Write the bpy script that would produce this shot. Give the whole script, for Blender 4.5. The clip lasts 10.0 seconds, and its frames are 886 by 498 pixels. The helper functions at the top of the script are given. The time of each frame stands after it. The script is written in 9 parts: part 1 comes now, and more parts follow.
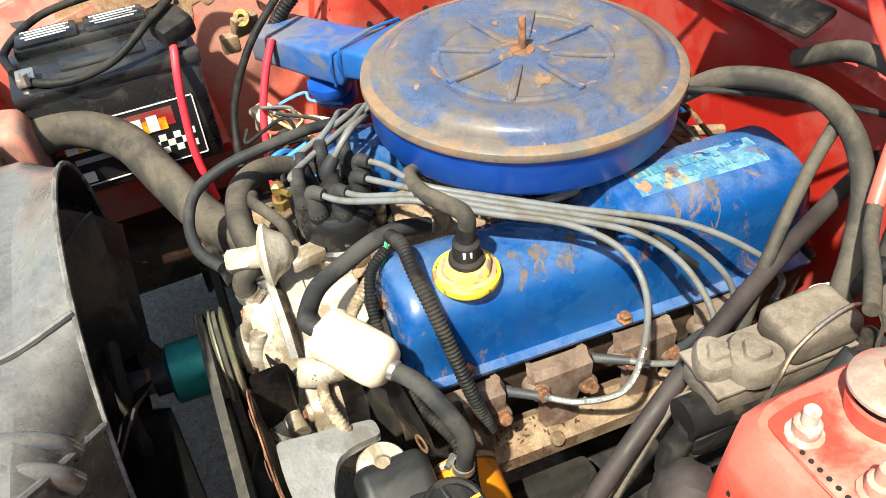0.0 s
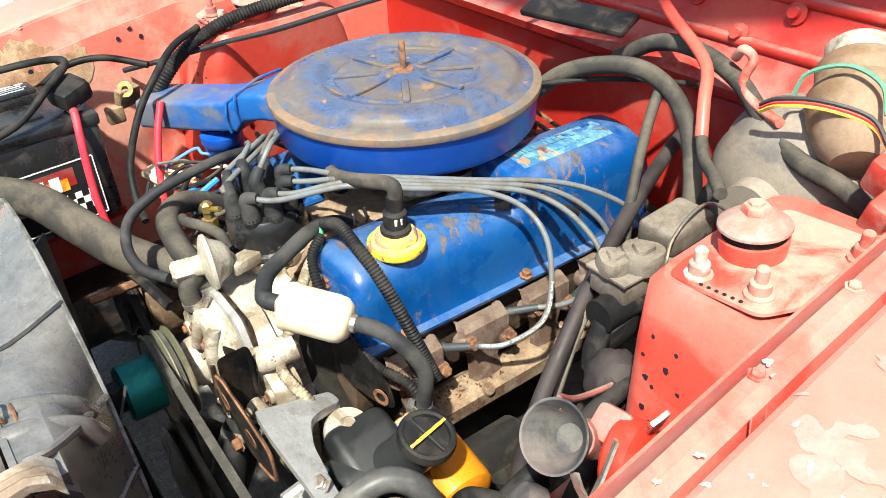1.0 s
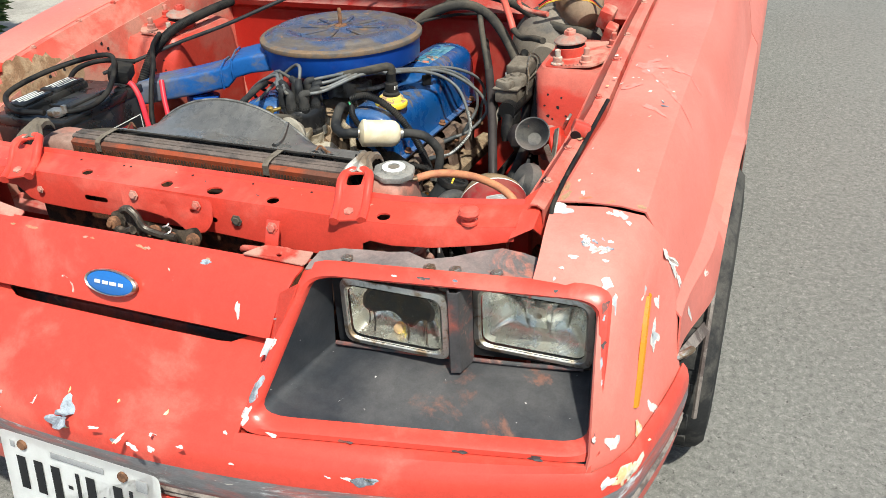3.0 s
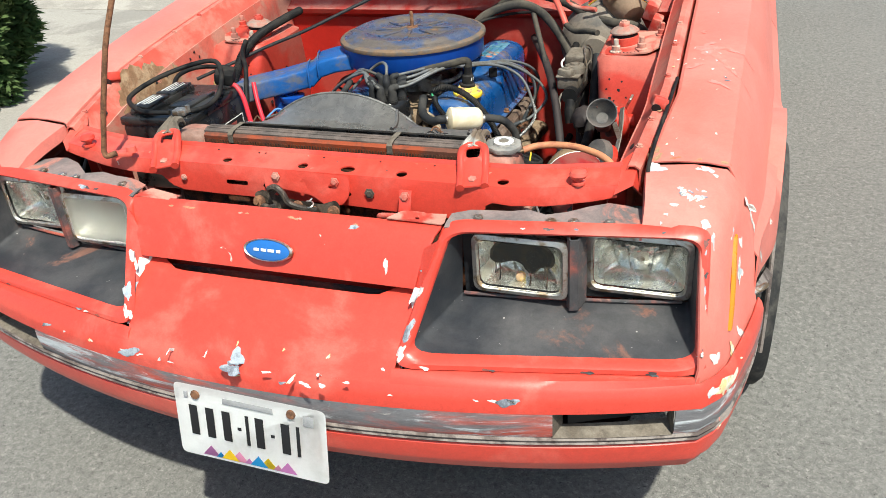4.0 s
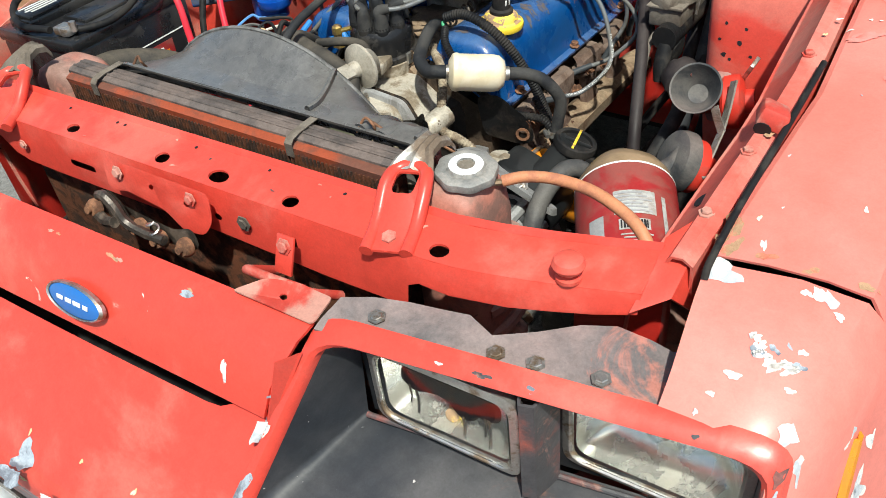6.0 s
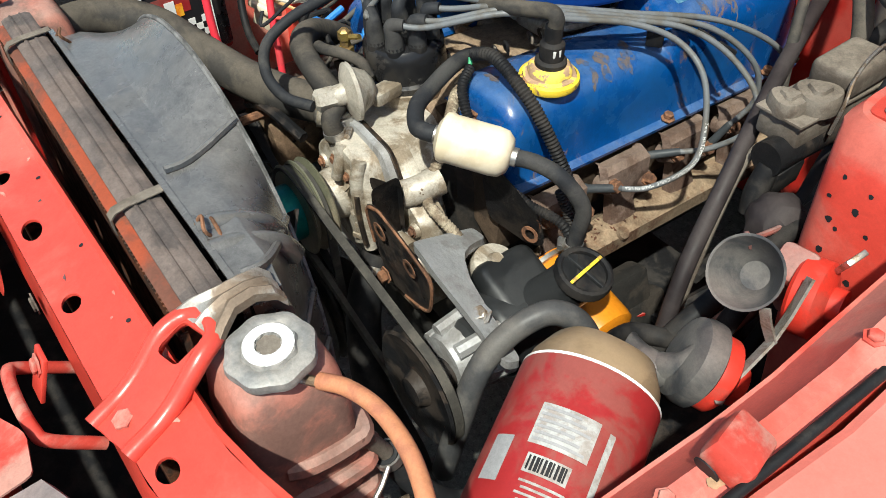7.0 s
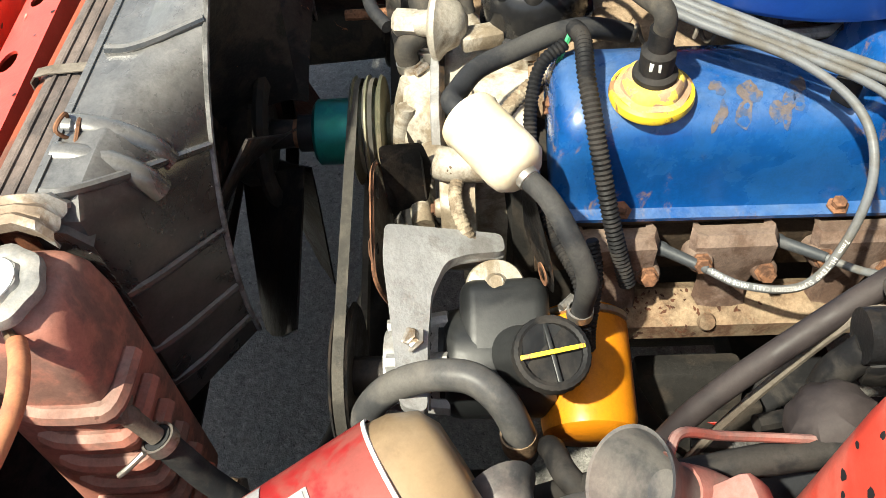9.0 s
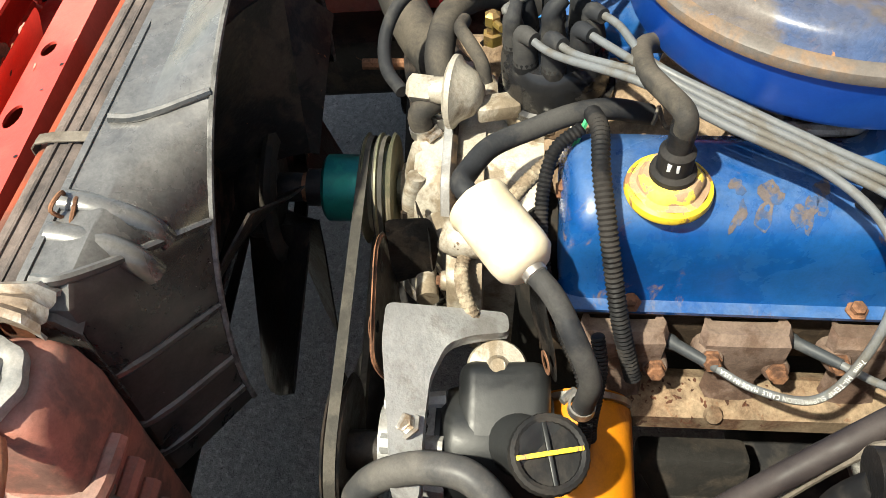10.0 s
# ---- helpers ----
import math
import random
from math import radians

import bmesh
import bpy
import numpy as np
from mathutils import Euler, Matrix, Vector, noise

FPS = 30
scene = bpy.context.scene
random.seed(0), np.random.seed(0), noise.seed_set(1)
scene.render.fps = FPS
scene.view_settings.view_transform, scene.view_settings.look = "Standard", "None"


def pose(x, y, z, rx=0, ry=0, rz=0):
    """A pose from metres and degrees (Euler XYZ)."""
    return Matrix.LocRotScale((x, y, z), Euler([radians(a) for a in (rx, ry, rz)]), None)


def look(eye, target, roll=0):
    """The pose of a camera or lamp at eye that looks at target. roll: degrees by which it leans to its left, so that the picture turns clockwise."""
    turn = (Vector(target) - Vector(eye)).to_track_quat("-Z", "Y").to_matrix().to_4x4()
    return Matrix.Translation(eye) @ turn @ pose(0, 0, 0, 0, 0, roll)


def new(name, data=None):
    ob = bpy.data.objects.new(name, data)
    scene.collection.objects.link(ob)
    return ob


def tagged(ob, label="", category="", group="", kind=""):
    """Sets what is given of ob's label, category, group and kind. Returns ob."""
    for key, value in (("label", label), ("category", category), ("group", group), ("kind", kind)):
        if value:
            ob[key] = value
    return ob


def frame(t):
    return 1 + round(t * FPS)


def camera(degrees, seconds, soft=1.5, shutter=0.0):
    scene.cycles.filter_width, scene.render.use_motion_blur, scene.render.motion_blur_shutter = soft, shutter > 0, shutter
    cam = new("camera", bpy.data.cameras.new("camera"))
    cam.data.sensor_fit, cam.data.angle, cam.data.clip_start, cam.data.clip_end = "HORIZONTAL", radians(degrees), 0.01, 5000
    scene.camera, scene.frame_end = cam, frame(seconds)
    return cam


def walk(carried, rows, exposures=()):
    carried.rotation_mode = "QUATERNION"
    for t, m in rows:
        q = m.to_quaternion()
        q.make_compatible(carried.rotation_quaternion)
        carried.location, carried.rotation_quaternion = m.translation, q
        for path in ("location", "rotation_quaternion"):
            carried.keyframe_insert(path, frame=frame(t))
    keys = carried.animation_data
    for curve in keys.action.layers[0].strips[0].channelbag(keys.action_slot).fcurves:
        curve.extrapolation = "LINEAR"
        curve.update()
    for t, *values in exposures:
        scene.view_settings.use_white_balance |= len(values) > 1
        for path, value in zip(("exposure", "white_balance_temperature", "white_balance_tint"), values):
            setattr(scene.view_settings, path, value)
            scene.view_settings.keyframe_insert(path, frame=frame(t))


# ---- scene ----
cam = camera(56.9, 10.0, soft=0.35)
PATH = [
    (0, (0.728, 0.676, 1.293), (-0.658, 1.16, -0.066), -6.7),
    (0.5, (0.745, 0.597, 1.282), (-0.589, 1.341, -0.008), -5.2),
    (1, (0.853, 0.454, 1.255), (-0.461, 1.426, 0.103), -4.5),
    (1.5, (0.932, 0.278, 1.272), (-0.232, 1.388, 0.084), -5.2),
    (2, (0.854, -0.046, 1.255), (0.028, 1.356, 0.092), -4.6),
    (2.5, (0.876, -0.355, 1.289), (0.189, 1.161, 0.181), -3.9),
    (3, (0.899, -0.661, 1.335), (0.251, 0.93, 0.31), -2.8),
    (3.2, (0.859, -0.764, 1.329), (0.228, 0.86, 0.346), -3.2),
    (4.3, (0.759, -0.962, 1.398), (0.132, 0.632, 0.365), -5.5),
    (4.5, (0.774, -0.905, 1.382), (0.113, 0.665, 0.334), -6.3),
    (5, (0.843, -0.643, 1.331), (-0.01, 0.821, 0.268), -7.2),
    (5.2, (0.844, -0.549, 1.316), (-0.062, 0.876, 0.245), -7.0),
    (6.3, (0.759, -0.008, 1.259), (-0.17, 1.147, -0.084), -5.5),
    (6.5, (0.776, 0.111, 1.254), (-0.211, 1.214, -0.089), -3.3),
    (7, (0.758, 0.324, 1.225), (-0.422, 1.125, -0.178), -4.0),
    (7.5, (0.702, 0.476, 1.215), (-0.46, 1.057, -0.305), -7.1),
    (8, (0.764, 0.611, 1.211), (-0.548, 0.935, -0.264), -7.2),
    (8.5, (0.804, 0.718, 1.192), (-0.586, 0.658, -0.245), -7.2),
    (9, (0.7, 0.752, 1.163), (-0.566, 0.631, -0.38), -9.0),
    (9.5, (0.655, 0.766, 1.177), (-0.556, 0.601, -0.406), -8.6),
    (10, (0.624, 0.768, 1.197), (-0.625, 0.601, -0.356), -7.5),
]
EXPOSURE = [(0.0, 1.72, 7000, 0), (1.0, 1.7, 6550, 0), (2.0, 0.95, 6450, 0), (3.0, 0.86, 6440, 0), (4.5, 0.92, 6420, 0), (6.5, 0.77, 6300, 0), (7.5, 1.15, 6400, 0), (8.5, 1.68, 7000, 0), (10.0, 1.46, 7000, 0)]
walk(cam, [(t, look(eye, target, roll)) for t, eye, target, roll in PATH], EXPOSURE)

# ---- light: clear sky, sun from ahead of the car and to its left ----
SUN = Vector((0.38, -0.44, 1.0)).normalized()
world = bpy.data.worlds.new("sky")
scene.world = world
world.use_nodes = True
wn = world.node_tree
sky = wn.nodes.new("ShaderNodeTexSky")
sky.sky_type, sky.sun_disc = "NISHITA", False
sky.dust_density, sky.air_density = 2.0, 1.0
sky.sun_elevation = math.asin(SUN.z)
sky.sun_rotation = math.atan2(SUN.x, SUN.y)
wn.links.new(sky.outputs[0], wn.nodes["Background"].inputs[0])
wn.nodes["Background"].inputs[1].default_value = 0.085
sun = new("sun", bpy.data.lights.new("sun", "SUN"))
sun.data.energy, sun.data.angle, sun.data.color = 3.65, radians(1.5), (1.0, 0.94, 0.86)
sun.matrix_world = look(SUN * 20, (0, 0, 0))


from mathutils.bvhtree import BVHTree

# ---- materials ----
def rgb(c):
    return (*c, 1.0) if len(c) == 3 else c


def surface(name, base, other=None, amount=0.45, scale=9.0, rough=0.5, metal=0.0, grain=0.12, bump=0.15,
            fleck=None, fleck_amount=0.3, fleck_scale=40.0, coat=0.0, other_rough=None, bump_scale=None, soft=0.07,
            stain=None, stain_amount=0.3, stain_scale=5.0, dust=None, dust_amount=0.6, dust_even=False, spec=0.35, stretch=None):
    """Two-scale procedural surface: base and a second colour in soft patches, small flecks, grain and fine relief."""
    m = bpy.data.materials.new(name)
    m.use_nodes = True
    nt = m.node_tree
    n, link = nt.nodes, nt.links.new
    b = n["Principled BSDF"]
    co = n.new("ShaderNodeTexCoord").outputs["Object"]
    if stretch:
        along = n.new("ShaderNodeMapping")
        along.inputs["Scale"].default_value = stretch
        link(co, along.inputs["Vector"])
        co = along.outputs["Vector"]

    def noise_tex(sc, detail=5.0, rough_=0.6, dist=0.0):
        t = n.new("ShaderNodeTexNoise")
        link(co, t.inputs["Vector"])
        t.inputs["Scale"].default_value, t.inputs["Detail"].default_value = sc, detail
        t.inputs["Roughness"].default_value, t.inputs["Distortion"].default_value = rough_, dist
        return t.outputs["Fac"]

    def ramp(fac, lo, hi):
        r = n.new("ShaderNodeMapRange")
        r.interpolation_type = "SMOOTHSTEP"
        link(fac, r.inputs[0])
        r.inputs[1].default_value, r.inputs[2].default_value = lo, hi
        return r.outputs[0]

    def mix(fac, a, c):
        x = n.new("ShaderNodeMix")
        x.data_type = "RGBA"
        for sock, v in ((x.inputs[0], fac), (x.inputs[6], a), (x.inputs[7], c)):
            if isinstance(v, (int, float)):
                sock.default_value = v
            elif isinstance(v, tuple):
                sock.default_value = rgb(v)
            else:
                link(v, sock)
        return x.outputs[2]

    col = rgb(base)
    mask = None
    if other:
        lim = 0.68 - 0.36 * amount
        mask = ramp(noise_tex(scale, 7.0, 0.65, 0.4), lim - soft, lim + soft)
        col = mix(mask, col, tuple(other))
    if stain:
        lim = 0.70 - 0.34 * stain_amount
        col = mix(ramp(noise_tex(stain_scale, 8.0, 0.72, 1.2), lim - 0.02, lim + 0.07), col, tuple(stain))
    if fleck:
        lim = 0.76 - 0.3 * fleck_amount
        spots = ramp(noise_tex(fleck_scale, 4.0, 0.6, 0.8), lim, lim + 0.03)
        col = mix(spots, col, tuple(fleck))
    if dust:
        # fine dust lies on what faces up; on the shroud it also paints sheen
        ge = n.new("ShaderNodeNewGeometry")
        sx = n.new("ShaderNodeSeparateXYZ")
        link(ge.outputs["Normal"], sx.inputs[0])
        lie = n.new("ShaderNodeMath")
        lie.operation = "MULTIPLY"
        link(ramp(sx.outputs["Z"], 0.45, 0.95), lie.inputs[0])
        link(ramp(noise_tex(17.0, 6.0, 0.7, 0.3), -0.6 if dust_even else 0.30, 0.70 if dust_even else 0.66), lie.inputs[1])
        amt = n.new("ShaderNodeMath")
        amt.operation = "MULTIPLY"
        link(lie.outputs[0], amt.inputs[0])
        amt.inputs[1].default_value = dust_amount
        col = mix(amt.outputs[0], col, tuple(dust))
    g = noise_tex(330.0, 5.0, 0.8)
    mid = n.new("ShaderNodeMath")
    mid.operation = "MULTIPLY_ADD"
    link(noise_tex(62.0, 6.0, 0.75, 0.5), mid.inputs[0])
    mid.inputs[1].default_value = 0.55
    half = n.new("ShaderNodeMath")
    half.operation = "MULTIPLY"
    link(g, half.inputs[0])
    half.inputs[1].default_value = 0.45
    link(half.outputs[0], mid.inputs[2])
    g = mid.outputs[0]
    dark = n.new("ShaderNodeMapRange")
    link(g, dark.inputs[0])
    dark.inputs[1].default_value, dark.inputs[2].default_value = 0.36, 0.64
    dark.inputs[3].default_value, dark.inputs[4].default_value = 1.0 - 2.0 * grain, 1.0 + 2.0 * grain
    shade = n.new("ShaderNodeVectorMath")
    shade.operation = "SCALE"
    if isinstance(col, tuple):
        shade.inputs[0].default_value = col[:3]
    else:
        link(col, shade.inputs[0])
    link(dark.outputs[0], shade.inputs[3])
    link(shade.outputs[0], b.inputs["Base Color"])
    b.inputs["Metallic"].default_value = metal
    b.inputs["Specular IOR Level"].default_value = spec
    rr = n.new("ShaderNodeMapRange")
    link(mask if mask is not None else noise_tex(scale * 2.0), rr.inputs[0])
    rr.inputs[3].default_value = rough
    rr.inputs[4].default_value = other_rough if other_rough is not None else min(1.0, rough + 0.2)
    link(rr.outputs[0], b.inputs["Roughness"])
    if coat:
        b.inputs["Coat Weight"].default_value, b.inputs["Coat Roughness"].default_value = coat, 0.25
    if bump:
        bp = n.new("ShaderNodeBump")
        bp.inputs["Strength"].default_value, bp.inputs["Distance"].default_value = bump, 0.003
        link(noise_tex(bump_scale or 130.0, 4.0, 0.65), bp.inputs["Height"])
        link(bp.outputs[0], b.inputs["Normal"])
    return m


RED = surface("sunburnt_red_paint", (0.575, 0.057, 0.039), (0.61, 0.106, 0.078), 0.38, 4.0, 0.32, grain=0.07, bump=0.08, coat=0.3,
              fleck=(0.75, 0.62, 0.55), fleck_amount=0.06, fleck_scale=26, other_rough=0.5)
RED_TOP = surface("chalked_red_paint", (0.62, 0.160, 0.126), (0.65, 0.218, 0.182), 0.42, 3.4, 0.42, grain=0.05, bump=0.05, coat=0.15, soft=0.20,
                  fleck=(0.85, 0.72, 0.66), fleck_amount=0.10, fleck_scale=20, other_rough=0.6)
# Dusty inner red, deepened in colour to carry the firewall's shade.
RED_IN = surface("dusty_red_paint_shade_deepened", (0.36, 0.018, 0.013), (0.36, 0.048, 0.035), 0.36, 6.0, 0.38, grain=0.06, bump=0.08,
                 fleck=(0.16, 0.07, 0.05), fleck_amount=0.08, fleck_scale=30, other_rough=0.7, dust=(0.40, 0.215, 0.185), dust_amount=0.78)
WING_DUST = surface("dusty_pink_inner_wing", (0.56, 0.125, 0.092), (0.50, 0.235, 0.180), 0.50, 7.0, 0.55, grain=0.08, bump=0.1, stain=(0.36, 0.25, 0.18), stain_amount=0.22, stain_scale=6.0,
                    dust=(0.50, 0.34, 0.29), dust_amount=0.45)
WASHER_DUST = surface("pink_dust_on_steel", (0.29, 0.21, 0.18), (0.36, 0.16, 0.125), 0.45, 26.0, 0.6, grain=0.1, bump=0.1)
NUT_DUST = surface("whitish_dust_on_nut", (0.46, 0.40, 0.34), (0.36, 0.20, 0.16), 0.45, 40.0, 0.8, grain=0.12, bump=0.2)
BARE_RUST = surface("bare_brown_rust", (0.40, 0.27, 0.17), (0.27, 0.15, 0.085), 0.5, 20.0, 0.9, grain=0.2, bump=0.4)
LATCH_DARK = surface("greasy_dark_latch_steel", (0.060, 0.050, 0.042), (0.17, 0.13, 0.10), 0.42, 30.0, 0.35, metal=0.4, grain=0.15, bump=0.3)
RAIL_DUST = surface("pink_dust_on_red_rail", (0.54, 0.088, 0.064), (0.50, 0.165, 0.128), 0.45, 9.0, 0.5, grain=0.08, bump=0.1, dust=(0.50, 0.225, 0.185), dust_amount=0.40)
RED_TOWER = surface("red_tower_under_dust", (0.50, 0.050, 0.034), (0.47, 0.105, 0.078), 0.42, 7.0, 0.42, grain=0.07, bump=0.08, dust=(0.34, 0.185, 0.155), dust_amount=0.55)
RED_DUST = surface("red_paint_under_dust", (0.46, 0.05, 0.035), (0.48, 0.24, 0.19), 0.55, 8.0, 0.6, grain=0.08, bump=0.1, other_rough=0.85)
PINK = surface("red_overspray_on_plastic", (0.36, 0.145, 0.108), (0.19, 0.105, 0.084), 0.5, 14.0, 0.6, grain=0.1, bump=0.12,
               fleck=(0.10, 0.05, 0.04), fleck_amount=0.2, fleck_scale=18, dust=(0.36, 0.25, 0.21), dust_amount=0.6)
BLACK = surface("black_painted_steel", (0.012, 0.012, 0.013), (0.040, 0.032, 0.027), 0.45, 22.0, 0.35, grain=0.15, bump=0.3,
                fleck=(0.22, 0.09, 0.045), fleck_amount=0.22, fleck_scale=35, spec=0.2)
BEZEL = surface("faded_black_bezel", (0.022, 0.025, 0.031), (0.080, 0.076, 0.078), 0.45, 4.0, 0.33, soft=0.22, grain=0.1, bump=0.08,
                fleck=(0.42, 0.40, 0.38), fleck_amount=0.16, fleck_scale=70, stain=(0.17, 0.085, 0.065), stain_amount=0.34, stain_scale=4.0)
BELT = surface("dusty_belt_rubber", (0.048, 0.045, 0.040), (0.082, 0.075, 0.064), 0.45, 25.0, 0.7, grain=0.12, bump=0.15, spec=0.15)
RUBBER = surface("black_rubber", (0.011, 0.011, 0.012), (0.030, 0.027, 0.025), 0.45, 18.0, 0.55, grain=0.12, bump=0.08, spec=0.16)
HOSE = surface("dusty_grey_hose", (0.034, 0.032, 0.030), (0.072, 0.063, 0.052), 0.5, 14.0, 0.75, grain=0.1, bump=0.1,
               fleck=(0.04, 0.035, 0.03), fleck_amount=0.15, fleck_scale=40, dust=(0.135, 0.115, 0.092), dust_amount=0.5, spec=0.16)
HOSE_DARK = surface("dark_grey_hose", (0.022, 0.023, 0.026), (0.052, 0.050, 0.048), 0.45, 12.0, 0.6, grain=0.1, bump=0.06, spec=0.18)
WIRE = surface("silver_grey_wire_jacket", (0.135, 0.142, 0.148), (0.105, 0.098, 0.086), 0.4, 20.0, 0.42, grain=0.06, bump=0.04)
ALU = surface("weathered_cast_aluminium", (0.44, 0.400, 0.335), (0.215, 0.172, 0.122), 0.46, 18.0, 0.45, metal=0.25, grain=0.14, bump=0.35,
              fleck=(0.13, 0.09, 0.06), fleck_amount=0.25, fleck_scale=30, bump_scale=90)
ALU_CLEAN = surface("grey_cast_aluminium", (0.40, 0.40, 0.40), (0.27, 0.26, 0.25), 0.4, 18.0, 0.5, metal=0.5, grain=0.1, bump=0.25)
STEEL = surface("zinc_plated_steel", (0.52, 0.50, 0.47), (0.25, 0.18, 0.12), 0.35, 30.0, 0.38, metal=0.9, grain=0.1, bump=0.1)
GRIME = surface("greasy_brown_iron", (0.115, 0.075, 0.048), (0.235, 0.165, 0.105), 0.5, 13.0, 0.8, grain=0.2, bump=0.5,
                fleck=(0.04, 0.028, 0.02), fleck_amount=0.3, fleck_scale=22, bump_scale=60, dust=(0.30, 0.225, 0.155), dust_amount=0.7, spec=0.16)
MANIFOLD = surface("dusty_rusted_cast_iron", (0.130, 0.096, 0.066), (0.075, 0.040, 0.025), 0.45, 14.0, 0.85, grain=0.18, bump=0.5,
                   fleck=(0.085, 0.034, 0.018), fleck_amount=0.42, fleck_scale=46, bump_scale=70, dust=(0.36, 0.265, 0.175), dust_amount=0.7, spec=0.16)
RUSTBOLT = surface("rusty_bolt", (0.20, 0.095, 0.05), (0.10, 0.05, 0.03), 0.45, 60.0, 0.8, grain=0.2, bump=0.3)
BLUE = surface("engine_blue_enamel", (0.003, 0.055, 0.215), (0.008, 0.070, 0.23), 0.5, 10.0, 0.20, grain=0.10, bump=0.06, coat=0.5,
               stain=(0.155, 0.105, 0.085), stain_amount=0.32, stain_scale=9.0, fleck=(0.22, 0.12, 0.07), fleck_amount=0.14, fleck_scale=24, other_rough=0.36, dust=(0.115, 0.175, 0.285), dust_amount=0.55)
COVER_RUST = surface("thin_rust_on_enamel", (0.100, 0.082, 0.080), (0.035, 0.070, 0.155), 0.5, 70.0, 0.7, grain=0.15, bump=0.15)
BLUE_WORN = surface("worn_engine_blue", (0.014, 0.095, 0.32), (0.115, 0.125, 0.16), 0.42, 9.0, 0.36, grain=0.08, bump=0.1,
                    fleck=(0.32, 0.16, 0.09), fleck_amount=0.20, fleck_scale=16, other_rough=0.6)
BLUE_SIDE = surface("air_cleaner_blue", (0.005, 0.055, 0.33), (0.010, 0.075, 0.37), 0.4, 6.0, 0.3, grain=0.05, bump=0.05, coat=0.2,
                    fleck=(0.36, 0.34, 0.38), fleck_amount=0.07, fleck_scale=32)
LID = surface("rust_stained_blue_lid", (0.045, 0.074, 0.155), (0.105, 0.088, 0.080), 0.45, 13.0, 0.27, coat=0.3, stain=(0.23, 0.12, 0.065), stain_amount=0.12, stain_scale=9.0, grain=0.16, bump=0.12,
              fleck=(0.30, 0.15, 0.075), fleck_amount=0.34, fleck_scale=34, other_rough=0.55, dust=(0.14, 0.125, 0.115), dust_amount=0.3)
LID_RUST = surface("rust_bloom_on_lid", (0.19, 0.115, 0.072), (0.095, 0.082, 0.085), 0.50, 60.0, 0.75, grain=0.15, bump=0.2)
LID_EDGE = surface("rusty_lid_rim", (0.12, 0.105, 0.095), (0.19, 0.125, 0.08), 0.5, 18.0, 0.5, grain=0.12, bump=0.15,
                   fleck=(0.12, 0.13, 0.2), fleck_amount=0.25, fleck_scale=26)
YELLOW = surface("chipped_yellow_cap", (0.79, 0.57, 0.045), (0.26, 0.14, 0.07), 0.36, 32.0, 0.45, grain=0.06, bump=0.15, soft=0.03)
CREAM = surface("translucent_cream_plastic", (0.64, 0.54, 0.37), (0.70, 0.62, 0.47), 0.5, 14.0, 0.35, grain=0.02, bump=0.02)
ORANGE = surface("orange_filter_can", (0.62, 0.215, 0.012), (0.42, 0.135, 0.012), 0.35, 14.0, 0.35, grain=0.06, bump=0.05)
ORANGE_HOSE = surface("faded_orange_hose", (0.48, 0.20, 0.10), (0.36, 0.14, 0.08), 0.45, 25.0, 0.55, grain=0.08, bump=0.06)
GREEN = surface("green_anodised_spacer", (0.006, 0.13, 0.125), (0.012, 0.19, 0.16), 0.4, 30.0, 0.3, metal=0.5, grain=0.08, bump=0.05)
BRASS = surface("dull_brass", (0.42, 0.30, 0.09), (0.25, 0.17, 0.08), 0.4, 40.0, 0.45, metal=0.8, grain=0.1, bump=0.1)
CABLE_RED = surface("red_battery_cable", (0.72, 0.035, 0.06), (0.55, 0.05, 0.06), 0.35, 20.0, 0.4, grain=0.05, bump=0.03)
WHITE = surface("white_sticker", (0.78, 0.78, 0.76), (0.62, 0.61, 0.58), 0.35, 20.0, 0.5, grain=0.04, bump=0.02)
PLATE = surface("white_plate_enamel", (0.88, 0.88, 0.88), (0.82, 0.82, 0.81), 0.3, 12.0, 0.35, grain=0.02, bump=0.02)
# Print, and the dark of holes laid on as flat black.
INK = surface("black_print_and_hole_dark", (0.012, 0.012, 0.014), None, rough=0.5, grain=0.1, bump=0.0)
GREY_INK = surface("grey_print", (0.30, 0.30, 0.31), None, rough=0.6, grain=0.1, bump=0.0)
CHIP = surface("bare_filler_under_paint", (0.66, 0.62, 0.58), (0.42, 0.44, 0.47), 0.4, 50.0, 0.75, grain=0.1, bump=0.2)
CHIP_GREY = surface("grey_primer_patch", (0.33, 0.37, 0.42), (0.14, 0.15, 0.18), 0.45, 30.0, 0.7, grain=0.12, bump=0.25,
                    fleck=(0.6, 0.55, 0.45), fleck_amount=0.3, fleck_scale=30)
STRIP = surface("scuffed_bumper_strip", (0.20, 0.17, 0.155), (0.085, 0.065, 0.06), 0.5, 20.0, 0.6, grain=0.15, bump=0.3,
                fleck=(0.55, 0.10, 0.07), fleck_amount=0.35, fleck_scale=16)
RUB = surface("rubbed_bumper_paint", (0.160, 0.155, 0.165), (0.46, 0.085, 0.060), 0.42, 9.0, 0.5, grain=0.15, bump=0.25, soft=0.09,
              stain=(0.50, 0.52, 0.545), stain_amount=0.46, stain_scale=9.0, fleck=(0.68, 0.62, 0.56), fleck_amount=0.24, fleck_scale=26, stretch=(0.30, 0.30, 1.6))
AMBER = surface("amber_lens", (0.52, 0.20, 0.015), (0.42, 0.16, 0.02), 0.4, 20.0, 0.25, grain=0.03, bump=0.02)
CHROME = surface("dulled_reflector", (0.78, 0.78, 0.75), (0.58, 0.56, 0.50), 0.35, 25.0, 0.24, metal=0.9, grain=0.03, bump=0.02)
